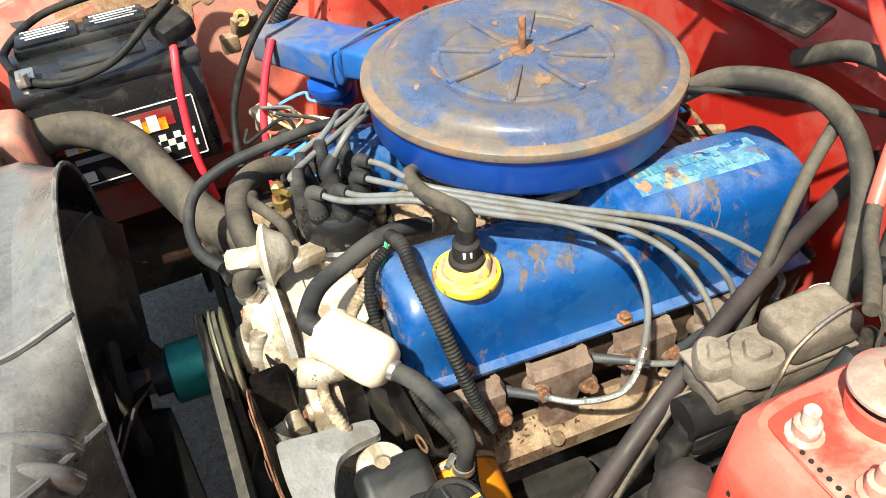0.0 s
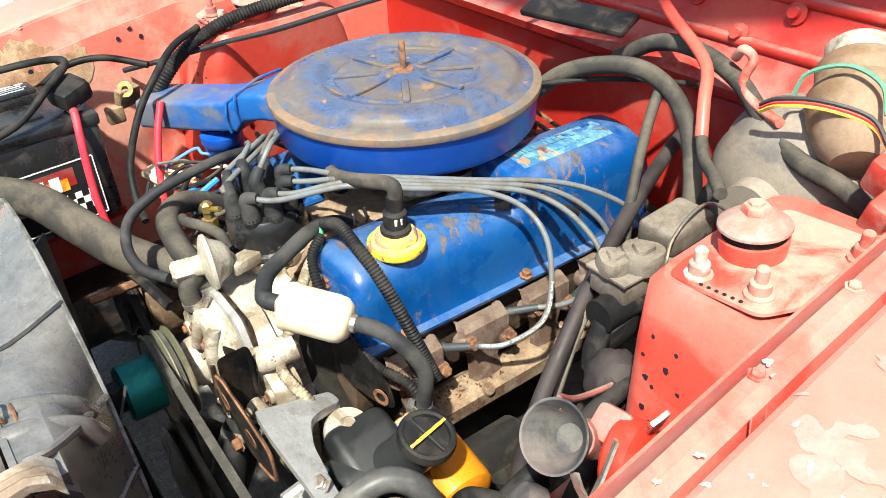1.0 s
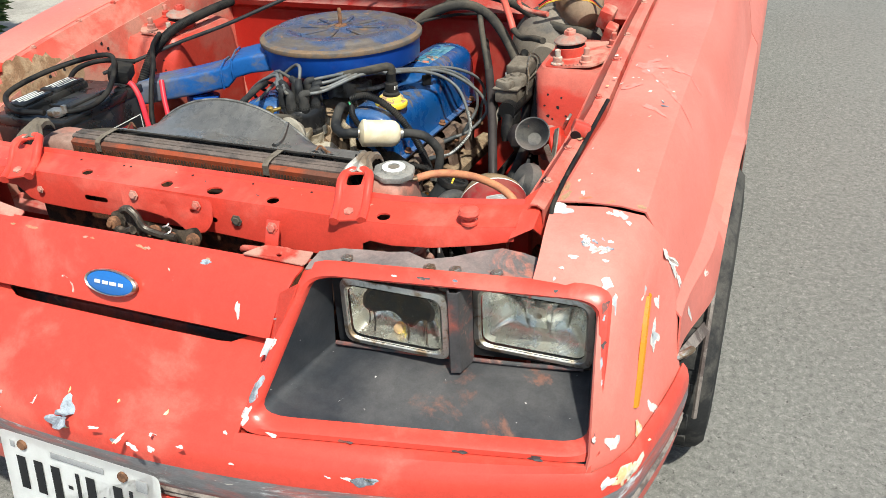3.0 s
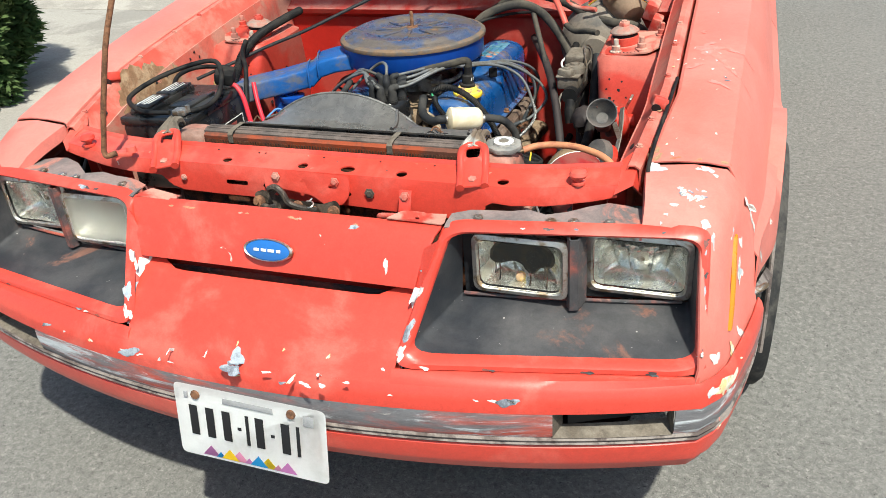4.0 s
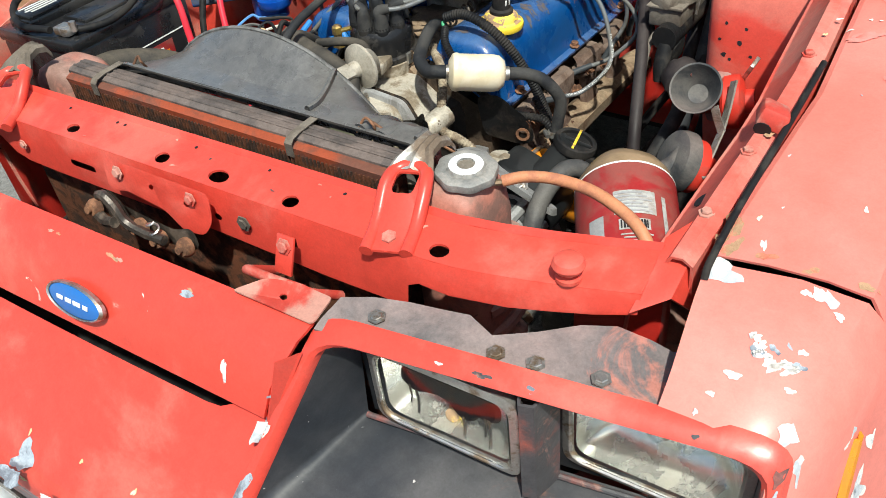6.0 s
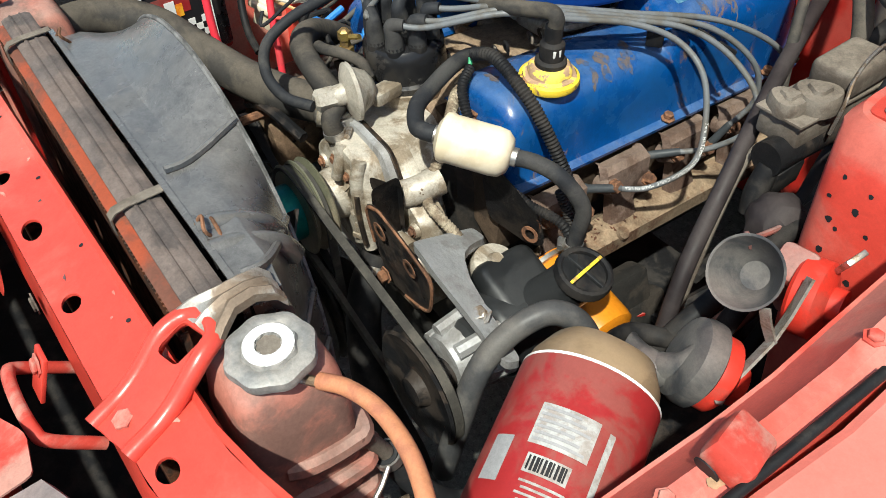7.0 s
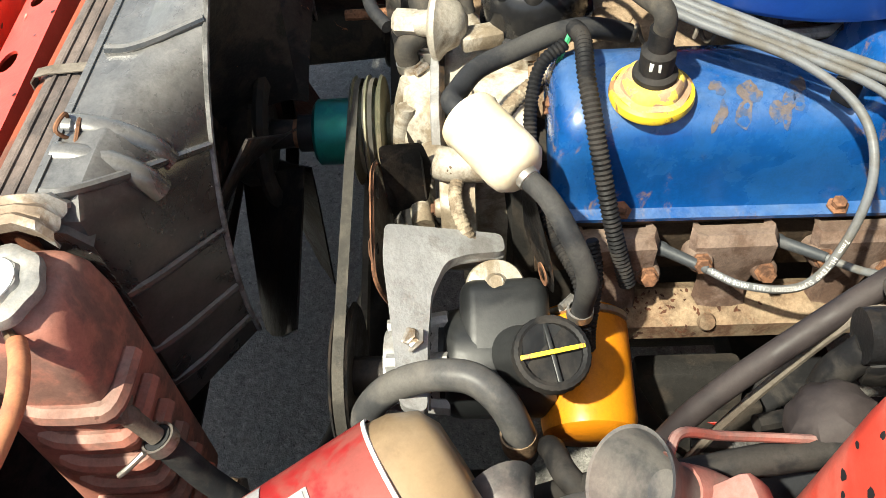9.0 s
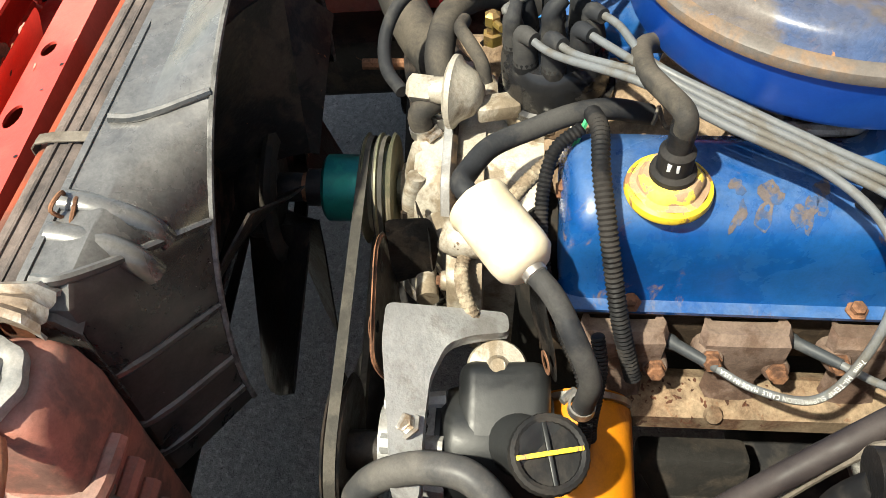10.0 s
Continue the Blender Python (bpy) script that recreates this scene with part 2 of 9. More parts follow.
SOOT = surface("burnt_black_stain", (0.016, 0.012, 0.010), (0.06, 0.038, 0.022), 0.4, 40.0, 0.5, grain=0.1, bump=0.0)
TAN = surface("clouded_tan_plastic", (0.29, 0.205, 0.125), (0.21, 0.145, 0.088), 0.45, 12.0, 0.28, grain=0.04, bump=0.05)
LABEL_RED = surface("red_bottle_label", (0.30, 0.022, 0.024), (0.26, 0.065, 0.055), 0.45, 14.0, 0.35, grain=0.05, bump=0.03)
BATTERY = surface("black_battery_case", (0.014, 0.014, 0.015), (0.036, 0.034, 0.032), 0.40, 9.0, 0.24, grain=0.1, bump=0.06, spec=0.55)
CAP_GREY = surface("dull_grey_pressed_steel", (0.25, 0.245, 0.235), (0.33, 0.31, 0.285), 0.45, 30.0, 0.5, metal=0.35, grain=0.12, bump=0.15)
BAR_DUST = surface("brown_dust_on_black_bar", (0.060, 0.050, 0.046), (0.120, 0.092, 0.080), 0.5, 14.0, 0.6, grain=0.18, bump=0.2, dust=(0.175, 0.140, 0.125), dust_amount=0.55)
ORANGE_CORE = surface("rust_orange_radiator_paint", (0.27, 0.055, 0.022), (0.13, 0.050, 0.032), 0.45, 12.0, 0.55, grain=0.1, bump=0.1)
FINS = surface("radiator_fin_copper", (0.14, 0.055, 0.03), (0.05, 0.03, 0.022), 0.5, 40.0, 0.6, metal=0.3, grain=0.2, bump=0.3)
BRAIDED = surface("frayed_tan_sleeve", (0.30, 0.25, 0.18), (0.17, 0.13, 0.09), 0.5, 60.0, 0.9, grain=0.25, bump=0.5, bump_scale=300)
MASTER = surface("dusty_cast_reservoir", (0.135, 0.115, 0.094), (0.085, 0.068, 0.054), 0.5, 14.0, 0.7, grain=0.15, bump=0.3, dust=(0.24, 0.205, 0.165), dust_amount=0.6)
BOOSTER = surface("dusty_grey_black_steel", (0.10, 0.092, 0.085), (0.19, 0.16, 0.13), 0.5, 7.0, 0.55, grain=0.1, bump=0.1, dust=(0.27, 0.23, 0.19), dust_amount=0.7)
CAN = surface("bronze_dusty_housing", (0.195, 0.120, 0.070), (0.25, 0.175, 0.12), 0.5, 9.0, 0.55, metal=0.15, grain=0.1, bump=0.1)
DECAL = surface("peeling_pale_blue_sticker", (0.125, 0.255, 0.315), (0.040, 0.135, 0.265), 0.50, 26.0, 0.45, grain=0.08, bump=0.1,
                fleck=(0.30, 0.26, 0.20), fleck_amount=0.2, fleck_scale=40)
HORN = surface("chalky_black_horn", (0.040, 0.042, 0.046), (0.10, 0.095, 0.09), 0.5, 14.0, 0.5, grain=0.1, bump=0.08,
               fleck=(0.2, 0.19, 0.17), fleck_amount=0.1, fleck_scale=60, dust=(0.20, 0.16, 0.145), dust_amount=0.6)
HORN_RED = surface("overspray_on_horn", (0.30, 0.095, 0.075), (0.17, 0.08, 0.07), 0.5, 16.0, 0.6, grain=0.1, bump=0.1, dust=(0.30, 0.21, 0.19), dust_amount=0.7)
HORN_BODY = surface("red_horn_diaphragm_can", (0.56, 0.035, 0.022), (0.42, 0.05, 0.035), 0.4, 20.0, 0.45, grain=0.06, bump=0.05)
TYRE = surface("worn_tyre", (0.030, 0.030, 0.031), (0.075, 0.070, 0.065), 0.5, 9.0, 0.8, grain=0.12, bump=0.2, spec=0.12)
ASPHALT = surface("asphalt", (0.148, 0.143, 0.134), (0.166, 0.160, 0.150), 0.5, 0.9, 0.92, grain=0.24, bump=1.0, soft=0.25,
                  stain=(0.225, 0.216, 0.200), stain_amount=0.46, stain_scale=95.0, fleck=(0.070, 0.067, 0.062), fleck_amount=0.42, fleck_scale=135, bump_scale=95)
CONCRETE = surface("pavement_concrete", (0.36, 0.335, 0.30), (0.27, 0.25, 0.225), 0.45, 2.0, 0.9, grain=0.12, bump=0.3)
STONE = surface("field_stone", (0.34, 0.24, 0.15), (0.22, 0.17, 0.13), 0.5, 5.0, 0.9, grain=0.15, bump=0.5)
MORTAR = surface("pale_mortar", (0.50, 0.47, 0.42), (0.40, 0.37, 0.33), 0.4, 8.0, 0.95, grain=0.1, bump=0.4)
LEAF = surface("juniper_leaf", (0.040, 0.085, 0.022), (0.075, 0.115, 0.035), 0.5, 6.0, 0.7, grain=0.15, bump=0.0)
BARK = surface("bark", (0.12, 0.085, 0.055), (0.07, 0.05, 0.035), 0.5, 15.0, 0.95, grain=0.2, bump=0.6)
BADGE_BLUE = surface("blue_badge_enamel", (0.02, 0.13, 0.42), None, rough=0.25, grain=0.03, bump=0.0, coat=0.5)


def clear(name, tint=(1, 1, 1), rough=0.03):
    m = bpy.data.materials.new(name)
    m.use_nodes = True
    b = m.node_tree.nodes["Principled BSDF"]
    b.inputs["Base Color"].default_value = rgb(tint)
    b.inputs["Transmission Weight"].default_value, b.inputs["Roughness"].default_value = 1.0, rough
    b.inputs["IOR"].default_value = 1.45
    return m


# Pale up-facing tint: part dust, part sky sheen put into the colour.
SHROUD = surface("dusty_black_plastic_tinted_sheen", (0.026, 0.025, 0.025), (0.052, 0.047, 0.042), 0.45, 9.0, 0.25, grain=0.18, bump=0.08, coat=0.70, dust=(0.160, 0.155, 0.150), dust_amount=0.68, dust_even=True,
                 stain=(0.120, 0.095, 0.070), stain_amount=0.24, stain_scale=13.0, fleck=(0.40, 0.38, 0.35), fleck_amount=0.12, fleck_scale=90, other_rough=0.42, spec=0.55)
PORT_IRON = surface("brown_scaled_iron", (0.150, 0.105, 0.084), (0.090, 0.055, 0.040), 0.45, 22.0, 0.85, grain=0.16, bump=0.4, dust=(0.21, 0.16, 0.12), dust_amount=0.5)
# Near-black iron: the shade under the engine is put into its colour.
SHADE_BLACK = surface("near_black_iron_for_shade", (0.012, 0.011, 0.010), (0.030, 0.024, 0.019), 0.40, 18.0, 0.80, grain=0.2, bump=0.3)
BURNT_EDGE = surface("brown_burnt_edge", (0.085, 0.055, 0.032), (0.16, 0.115, 0.07), 0.45, 60.0, 0.5, grain=0.1, bump=0.0)
TINTED = clear("tinted_car_glass", (0.30, 0.34, 0.33))
STICKER_INK = surface("faded_sticker_print", (0.055, 0.185, 0.265), (0.09, 0.24, 0.32), 0.45, 60.0, 0.5, grain=0.1, bump=0.0)
RUST_SCALE = surface("dark_rust_scale", (0.085, 0.034, 0.018), (0.045, 0.022, 0.014), 0.45, 60.0, 0.85, grain=0.2, bump=0.3)
PRINT_WHITE = surface("white_cable_print", (0.62, 0.62, 0.60), None, rough=0.5, grain=0.04, bump=0.0)
LABEL_PALE = surface("dusty_pale_print", (0.40, 0.405, 0.40), (0.30, 0.27, 0.25), 0.45, 40.0, 0.5, grain=0.1, bump=0.0)
SHROUD_EDGE = surface("scuffed_plastic_edge", (0.16, 0.155, 0.15), (0.075, 0.073, 0.07), 0.5, 40.0, 0.45, grain=0.2, bump=0.2)
PULLEY = surface("dusty_olive_pulley", (0.17, 0.17, 0.115), (0.27, 0.235, 0.165), 0.5, 20.0, 0.45, metal=0.4, grain=0.12, bump=0.1)
# Pale grey for the unseen hood underside, added to bounce light.
BOUNCE_GREY = surface("pale_grey_light_bounce", (0.42, 0.40, 0.37), (0.30, 0.27, 0.24), 0.45, 5.0, 0.8, grain=0.1, bump=0.1)
PEELED = surface("peeling_brown_over_yellow", (0.36, 0.235, 0.145), (0.78, 0.58, 0.10), 0.42, 48.0, 0.6, grain=0.12, bump=0.25, soft=0.02)
PS_BLACK = surface("smooth_slate_plastic", (0.012, 0.013, 0.014), (0.022, 0.023, 0.024), 0.4, 8.0, 0.30, grain=0.07, bump=0.06, spec=0.4)
PIPE = surface("purplish_grey_hose", (0.021, 0.017, 0.018), (0.036, 0.029, 0.029), 0.4, 9.0, 0.5, grain=0.08, bump=0.05, dust=(0.062, 0.051, 0.049), dust_amount=0.5, spec=0.25)
BOOT = surface("blue_grey_rubber_boot", (0.040, 0.045, 0.050), (0.070, 0.072, 0.074), 0.4, 30.0, 0.5, grain=0.08, bump=0.05, spec=0.3)
# Head iron darkened in colour for the shade between the ports.
HEAD_DARK = surface("dark_iron_for_port_shade", (0.045, 0.033, 0.024), (0.090, 0.062, 0.042), 0.45, 16.0, 0.8, grain=0.2, bump=0.5, bump_scale=60, spec=0.16)
ARM_GREY = surface("worn_grey_steel", (0.36, 0.34, 0.31), (0.20, 0.15, 0.11), 0.4, 22.0, 0.42, metal=0.4, grain=0.14, bump=0.2,
                   fleck=(0.10, 0.06, 0.045), fleck_amount=0.2, fleck_scale=40)
SMEAR = surface("pale_pink_scuff", (0.650, 0.234, 0.204), (0.645, 0.195, 0.160), 0.5, 20.0, 0.5, grain=0.06, bump=0.05)
CHIP_WARM = surface("yellowed_filler", (0.62, 0.47, 0.24), (0.66, 0.60, 0.52), 0.4, 40.0, 0.7, grain=0.1, bump=0.2)
LODGED_DUST = surface("lodged_brown_dust", (0.36, 0.22, 0.13), (0.52, 0.16, 0.10), 0.45, 26.0, 0.85, grain=0.15, bump=0.3)
GLASS = clear("headlamp_glass", (0.97, 0.97, 0.93), 0.05)
FROSTED = clear("frosted_headlamp_glass", (0.97, 0.97, 0.95), 0.45)


# ---- mesh helpers ----
def finish(bm, sharp=38.0):
    bmesh.ops.recalc_face_normals(bm, faces=bm.faces)
    for f in bm.faces:
        f.smooth = True
    lim = radians(sharp)
    for e in bm.edges:
        e.smooth = len(e.link_faces) == 2 and e.calc_face_angle(0.0) < lim
    return bm


def part(name, bm, mat, parent=None, label="", sharp=38.0):
    me = bpy.data.meshes.new(name)
    finish(bm, sharp).to_mesh(me)
    bm.free()
    for m in mat if isinstance(mat, (list, tuple)) else (mat,):
        me.materials.append(m)
    ob = new(name, me)
    if parent is not None:
        ob.parent = parent
    if label:
        ob["label"] = label
    return ob


# The engine and what is fitted round it stand a little askew in the body.
BAY = pose(0.0278, 0.0106, 0.0351, -1.83, -0.79, -1.97) @ Matrix.Scale(0.966, 4)
BATTERY_SIDE = Matrix.Translation((0.022, -0.017, 0.024)) @ BAY
BODY = Matrix.Identity(4)


def thing(name, label, category, group="", kind="", place=None):
    ob = new(name)
    ob.empty_display_size = 0.05
    ob.matrix_world = BAY if place is None else place
    return tagged(ob, label, category, group, kind)


def solid(name, bm, mat, label, category, group="", kind="", sharp=38.0, place=None):
    ob = part(name, bm, mat, None, "", sharp)
    ob.matrix_world = BAY if place is None else place
    return tagged(ob, label, category, group, kind)


def join(*bms):
    out = bmesh.new()
    for b in bms:
        me = bpy.data.meshes.new("tmp")
        b.to_mesh(me)
        b.free()
        out.from_mesh(me)
        bpy.data.meshes.remove(me)
    return out


def mirror_x(bm):
    bmesh.ops.scale(bm, vec=(-1, 1, 1), verts=bm.verts)
    bmesh.ops.reverse_faces(bm, faces=bm.faces)
    return bm


def spline(points, n):
    """Catmull-Rom through the points, n steps a span."""
    p = [Vector(q) for q in points]
    if len(p) == 2:
        return [p[0].lerp(p[1], i / n) for i in range(n + 1)]
    p = [p[0] * 2 - p[1], *p, p[-1] * 2 - p[-2]]
    out = []
    for i in range(1, len(p) - 2):
        a, b, c, d = p[i - 1:i + 3]
        for k in range(n):
            t = k / n
            out.append(0.5 * ((2 * b) + (c - a) * t + (2 * a - 5 * b + 4 * c - d) * t * t + (3 * b - a - 3 * c + d) * t ** 3))
    return [*out, p[-2]]


def tube(points, r, seg=10, n=8, ridge=0.0, pitch=0.004, caps=True, taper=None):
    """A round hose along a smooth line. ridge: height of the corrugation, at that pitch."""
    line = spline(points, n)
    if ridge:
        length = sum((a - b).length for a, b in zip(line, line[1:]))
        count = max(4, int(length / pitch * 2))
        cum = [0.0]
        for a, b in zip(line, line[1:]):
            cum.append(cum[-1] + (b - a).length)
        fine, j = [], 0
        for i in range(count + 1):
            s = length * i / count
            while j < len(cum) - 2 and cum[j + 1] < s:
                j += 1
            d = cum[j + 1] - cum[j]
            fine.append(line[j].lerp(line[j + 1], (s - cum[j]) / d if d else 0))
        line = fine
    bm = bmesh.new()
    rings, up = [], None
    for i, q in enumerate(line):
        t = (line[min(i + 1, len(line) - 1)] - line[max(i - 1, 0)]).normalized()
        if up is None:
            up = t.orthogonal().normalized()
        up = (up - t * up.dot(t)).normalized()
        side = t.cross(up)
        rad = (r if taper is None else r + (taper - r) * i / (len(line) - 1)) + (ridge if ridge and i % 2 else 0.0)
        rings.append([bm.verts.new(q + rad * (math.cos(a) * up + math.sin(a) * side)) for a in (k * math.tau / seg for k in range(seg))])
    for a, b in zip(rings, rings[1:]):
        for k in range(seg):
            bm.faces.new((a[k], a[(k + 1) % seg], b[(k + 1) % seg], b[k]))
    if caps:
        bm.faces.new(rings[0][::-1])
        bm.faces.new(rings[-1])
    return bm


def frame_of(axis):
    z = Vector(axis).normalized()
    return z.to_track_quat("Z", "Y").to_matrix().to_4x4()


def lathe(profile, origin=(0, 0, 0), axis=(0, 0, 1), seg=32, wobble=None):
    """Turns (radius, height) pairs round an axis."""
    bm = bmesh.new()
    rings = []
    for r, z in profile:
        if r < 1e-6:
            rings.append([bm.verts.new((0, 0, z))])
        else:
            rings.append([bm.verts.new(((r + (wobble(k * math.tau / seg) if wobble else 0)) * math.cos(k * math.tau / seg),
                                        (r + (wobble(k * math.tau / seg) if wobble else 0)) * math.sin(k * math.tau / seg), z)) for k in range(seg)])
    for a, b in zip(rings, rings[1:]):
        for k in range(seg):
            q = [a[k % len(a)], a[(k + 1) % seg % len(a)], b[(k + 1) % seg % len(b)], b[k % len(b)]]
            q = list(dict.fromkeys(q))
            if len(q) > 2:
                bm.faces.new(q)
    bm.transform(Matrix.Translation(origin) @ frame_of(axis))
    return bm


def box(center, size, bevel=0.003, rot=(0, 0, 0), seg=2):
    bm = bmesh.new()
    bmesh.ops.create_cube(bm, size=1.0)
    bmesh.ops.scale(bm, vec=size, verts=bm.verts)
    if bevel:
        bmesh.ops.bevel(bm, geom=bm.edges[:], offset=min(bevel, min(size) * 0.45), segments=seg, affect="EDGES", profile=0.5)
    bm.transform(pose(*center, *rot))
    return bm


def loft(rows, thick=0.0, closed=False, caps=False):
    """A sheet through rows of points; thick: solid, grown along the normals."""
    bm = bmesh.new()
    g = [[bm.verts.new(p) for p in row] for row in rows]
    for a, b in zip(g, g[1:]):
        n = len(a)
        for k in range(n if closed else n - 1):
            q = list(dict.fromkeys((a[k], a[(k + 1) % n], b[(k + 1) % n], b[k])))
            if len(q) > 2:
                bm.faces.new(q)
    if caps:
        bm.faces.new(g[0][::-1])
        bm.faces.new(g[-1])
    bmesh.ops.remove_doubles(bm, verts=bm.verts, dist=1e-5)
    bmesh.ops.recalc_face_normals(bm, faces=bm.faces)
    if thick:
        bmesh.ops.solidify(bm, geom=bm.faces[:], thickness=thick)
    return bm


def ring2(cx, cy, r, n=16, ry=None):
    return [(cx + r * math.cos(k * math.tau / n), cy + (ry or r) * math.sin(k * math.tau / n)) for k in range(n)]


def round_poly(pts, r, n=4):
    """A polygon with its corners rounded."""
    out = []
    for i, p in enumerate(pts):
        a, b, c = Vector(pts[i - 1]), Vector(p), Vector(pts[(i + 1) % len(pts)])
        u, v = (a - b), (c - b)
        d = min(r, u.length * 0.45, v.length * 0.45)
        s, e = b + u.normalized() * d, b + v.normalized() * d
        for k in range(n + 1):
            t = k / n
            out.append(tuple(s.lerp(b, t).lerp(b.lerp(e, t), t)))
    return out


def plate(outline, holes, place, thick, bevel=0.0):
    """A flat sheet with holes, cut in 2D and laid into the world by place(u, v)."""
    bm = bmesh.new()
    edges = []
    for loop in (outline, *holes):
        vs = [bm.verts.new((u, v, 0)) for u, v in loop]
        edges += [bm.edges.new((vs[i], vs[(i + 1) % len(vs)])) for i in range(len(vs))]
    bmesh.ops.triangle_fill(bm, edges=edges, use_beauty=True, use_dissolve=False)
    bmesh.ops.recalc_face_normals(bm, faces=bm.faces)
    for v in bm.verts:
        v.co = Vector(place(v.co.x, v.co.y))
    if thick:
        bmesh.ops.solidify(bm, geom=bm.faces[:], thickness=thick)
    return bm


def bolt(at_, axis, r=0.007, h=0.006, washer=1.5):
    b = lathe([(0, 0), (r * washer, 0), (r * washer, 0.0015), (r * 0.9, 0.0015), (r, 0.0025), (r, h - 0.001), (r * 0.85, h), (0, h)], at_, axis, 6)
    return b


def clamp(a, b, r, mat=STEEL, parent=None, name="hose_clamp"):
    """A worm-drive band round a hose at a, whose line runs towards b, with its screw."""
    ax = (Vector(b) - Vector(a)).normalized()
    side = ax.orthogonal().normalized()
    band = lathe([(r, -0.005), (r + 0.0022, -0.005), (r + 0.0022, 0.005), (r, 0.005)], a, ax, 18)
    s = Vector(a) + side * (r + 0.005)
    screw = lathe([(0, -0.009), (0.004, -0.009), (0.004, 0.008), (0, 0.008)], s, ax.cross(side), 8)
    return part(name, join(band, screw), mat, parent)


def mark(target, at_, normal, r, mat, seed, stretch=1.0, turn=0.0, name="paint_chip", lift=0.0006, ragged=0.5, n=20):
    """A flake with a ragged outline that follows the surface of a part: normal points out of it."""
    rnd_ = random.Random(seed)
    if target.name not in TREES:
        TREES[target.name] = BVHTree.FromPolygons([v.co.copy() for v in target.data.vertices], [p.vertices[:] for p in target.data.polygons])
    tree = TREES[target.name]
    z = Vector(normal).normalized()
    fr = frame_of(z).to_3x3()
    ca, sa = math.cos(radians(turn)), math.sin(radians(turn))
    ph = [rnd_.uniform(0, math.tau) for _ in range(4)]
    ring_ = [0.85 + ragged * (0.34 * math.sin(2 * k * math.tau / n + ph[0]) + 0.26 * math.sin(3 * k * math.tau / n + ph[1]) + 0.16 * math.sin(5 * k * math.tau / n + ph[2])) + 0.12 * rnd_.uniform(-1, 1) for k in range(n)]
    pts = []
    for f in (0.0, 0.5, 1.0):
        for k in range(n if f else 1):
            a = k * math.tau / n
            u, v = r * f * ring_[k] * math.cos(a) * stretch, r * f * ring_[k] * math.sin(a)
            p = Vector(at_) + fr @ Vector((u * ca - v * sa, u * sa + v * ca, 0))
            hit = tree.ray_cast(p + z * 0.03, -z, 0.08)
            if hit[0] is not None:
                nrm = hit[1] if hit[1].dot(z) > 0 else -hit[1]
                p = hit[0] + nrm * lift
            pts.append(p)
    bm = bmesh.new()
    vs = [bm.verts.new(p) for p in pts]
    for k in range(n):
        j = (k + 1) % n
        bm.faces.new((vs[0], vs[1 + k], vs[1 + j]))
        bm.faces.new((vs[1 + k], vs[1 + n + k], vs[1 + n + j], vs[1 + j]))
    return part(name, bm, mat, target, sharp=80)


TREES = {}
CAPPING = surface("pinkish_dust_on_grey", (0.235, 0.185, 0.175), (0.125, 0.112, 0.112), 0.42, 7.0, 0.6, grain=0.12, bump=0.15, soft=0.12, stain=(0.40, 0.165, 0.13), stain_amount=0.30, stain_scale=7.0)
SCUFFED = surface("black_over_worn_red", (0.060, 0.058, 0.062), (0.34, 0.085, 0.06), 0.34, 9.0, 0.5, grain=0.14, bump=0.15, soft=0.10,
                  stain=(0.22, 0.12, 0.10), stain_amount=0.35, stain_scale=16.0, fleck=(0.42, 0.40, 0.38), fleck_amount=0.12, fleck_scale=50)


# ---- setting: road, kerb, pavement, wall ----
def ground_sheet(x0, x1, y0, y1, z, nx=2, ny=2):
    return loft([[(x0 + (x1 - x0) * i / nx, y0 + (y1 - y0) * j / ny, z) for i in range(nx + 1)] for j in range(ny + 1)])


solid("road", ground_sheet(-300, 300, -300, 300, 0.0, 6, 6), ASPHALT, "weathered grey asphalt road under the car", "road", kind="structure", place=BODY)
pave = thing("pavement", "pale concrete pavement with a kerb along the road", "pavement", kind="structure", place=BODY)
part("kerb", box((-1.95, 12, 0.06), (0.16, 60, 0.12), 0.015), CONCRETE, pave)
for i in range(12):
    part("concrete_slab", box((-4.03, -5.0 + 2.5 * i, 0.05), (3.98, 2.485, 0.12), 0.008), CONCRETE, pave)
wall = thing("garden_wall", "low garden wall faced with irregular brown field stones", "wall", kind="structure", place=BODY)
part("mortar_core", box((-6.3, 12, 0.6), (0.4, 44, 1.2), 0.02), MORTAR, wall)
rnd = random.Random(5)
stone_meshes = []
for k in range(8):
    pts = [(0.16 * rnd.uniform(0.75, 1.1) * math.cos(a), 0.13 * rnd.uniform(0.75, 1.1) * math.sin(a)) for a in (j * math.tau / 7 for j in range(7))]
    stone_meshes.append(round_poly(pts, 0.04, 2))
made = []
for k, pts in enumerate(stone_meshes):
    b = plate(pts, [], lambda u, v: (0, u, v), 0.05)
    me = bpy.data.meshes.new("stone")
    finish(b).to_mesh(me)
    b.free()
    me.materials.append(STONE)
    made.append(me)
for i in range(44):
    for j in range(4):
        ob = new("stone", made[rnd.randrange(8)])
        ob.parent = wall
        ob.location = (-6.09, 1.0 + 0.33 * i + 0.16 * (j % 2), 0.16 + 0.28 * j)
        ob.rotation_euler = (rnd.choice((0, math.pi)) + rnd.uniform(-0.2, 0.2), 0, 0)


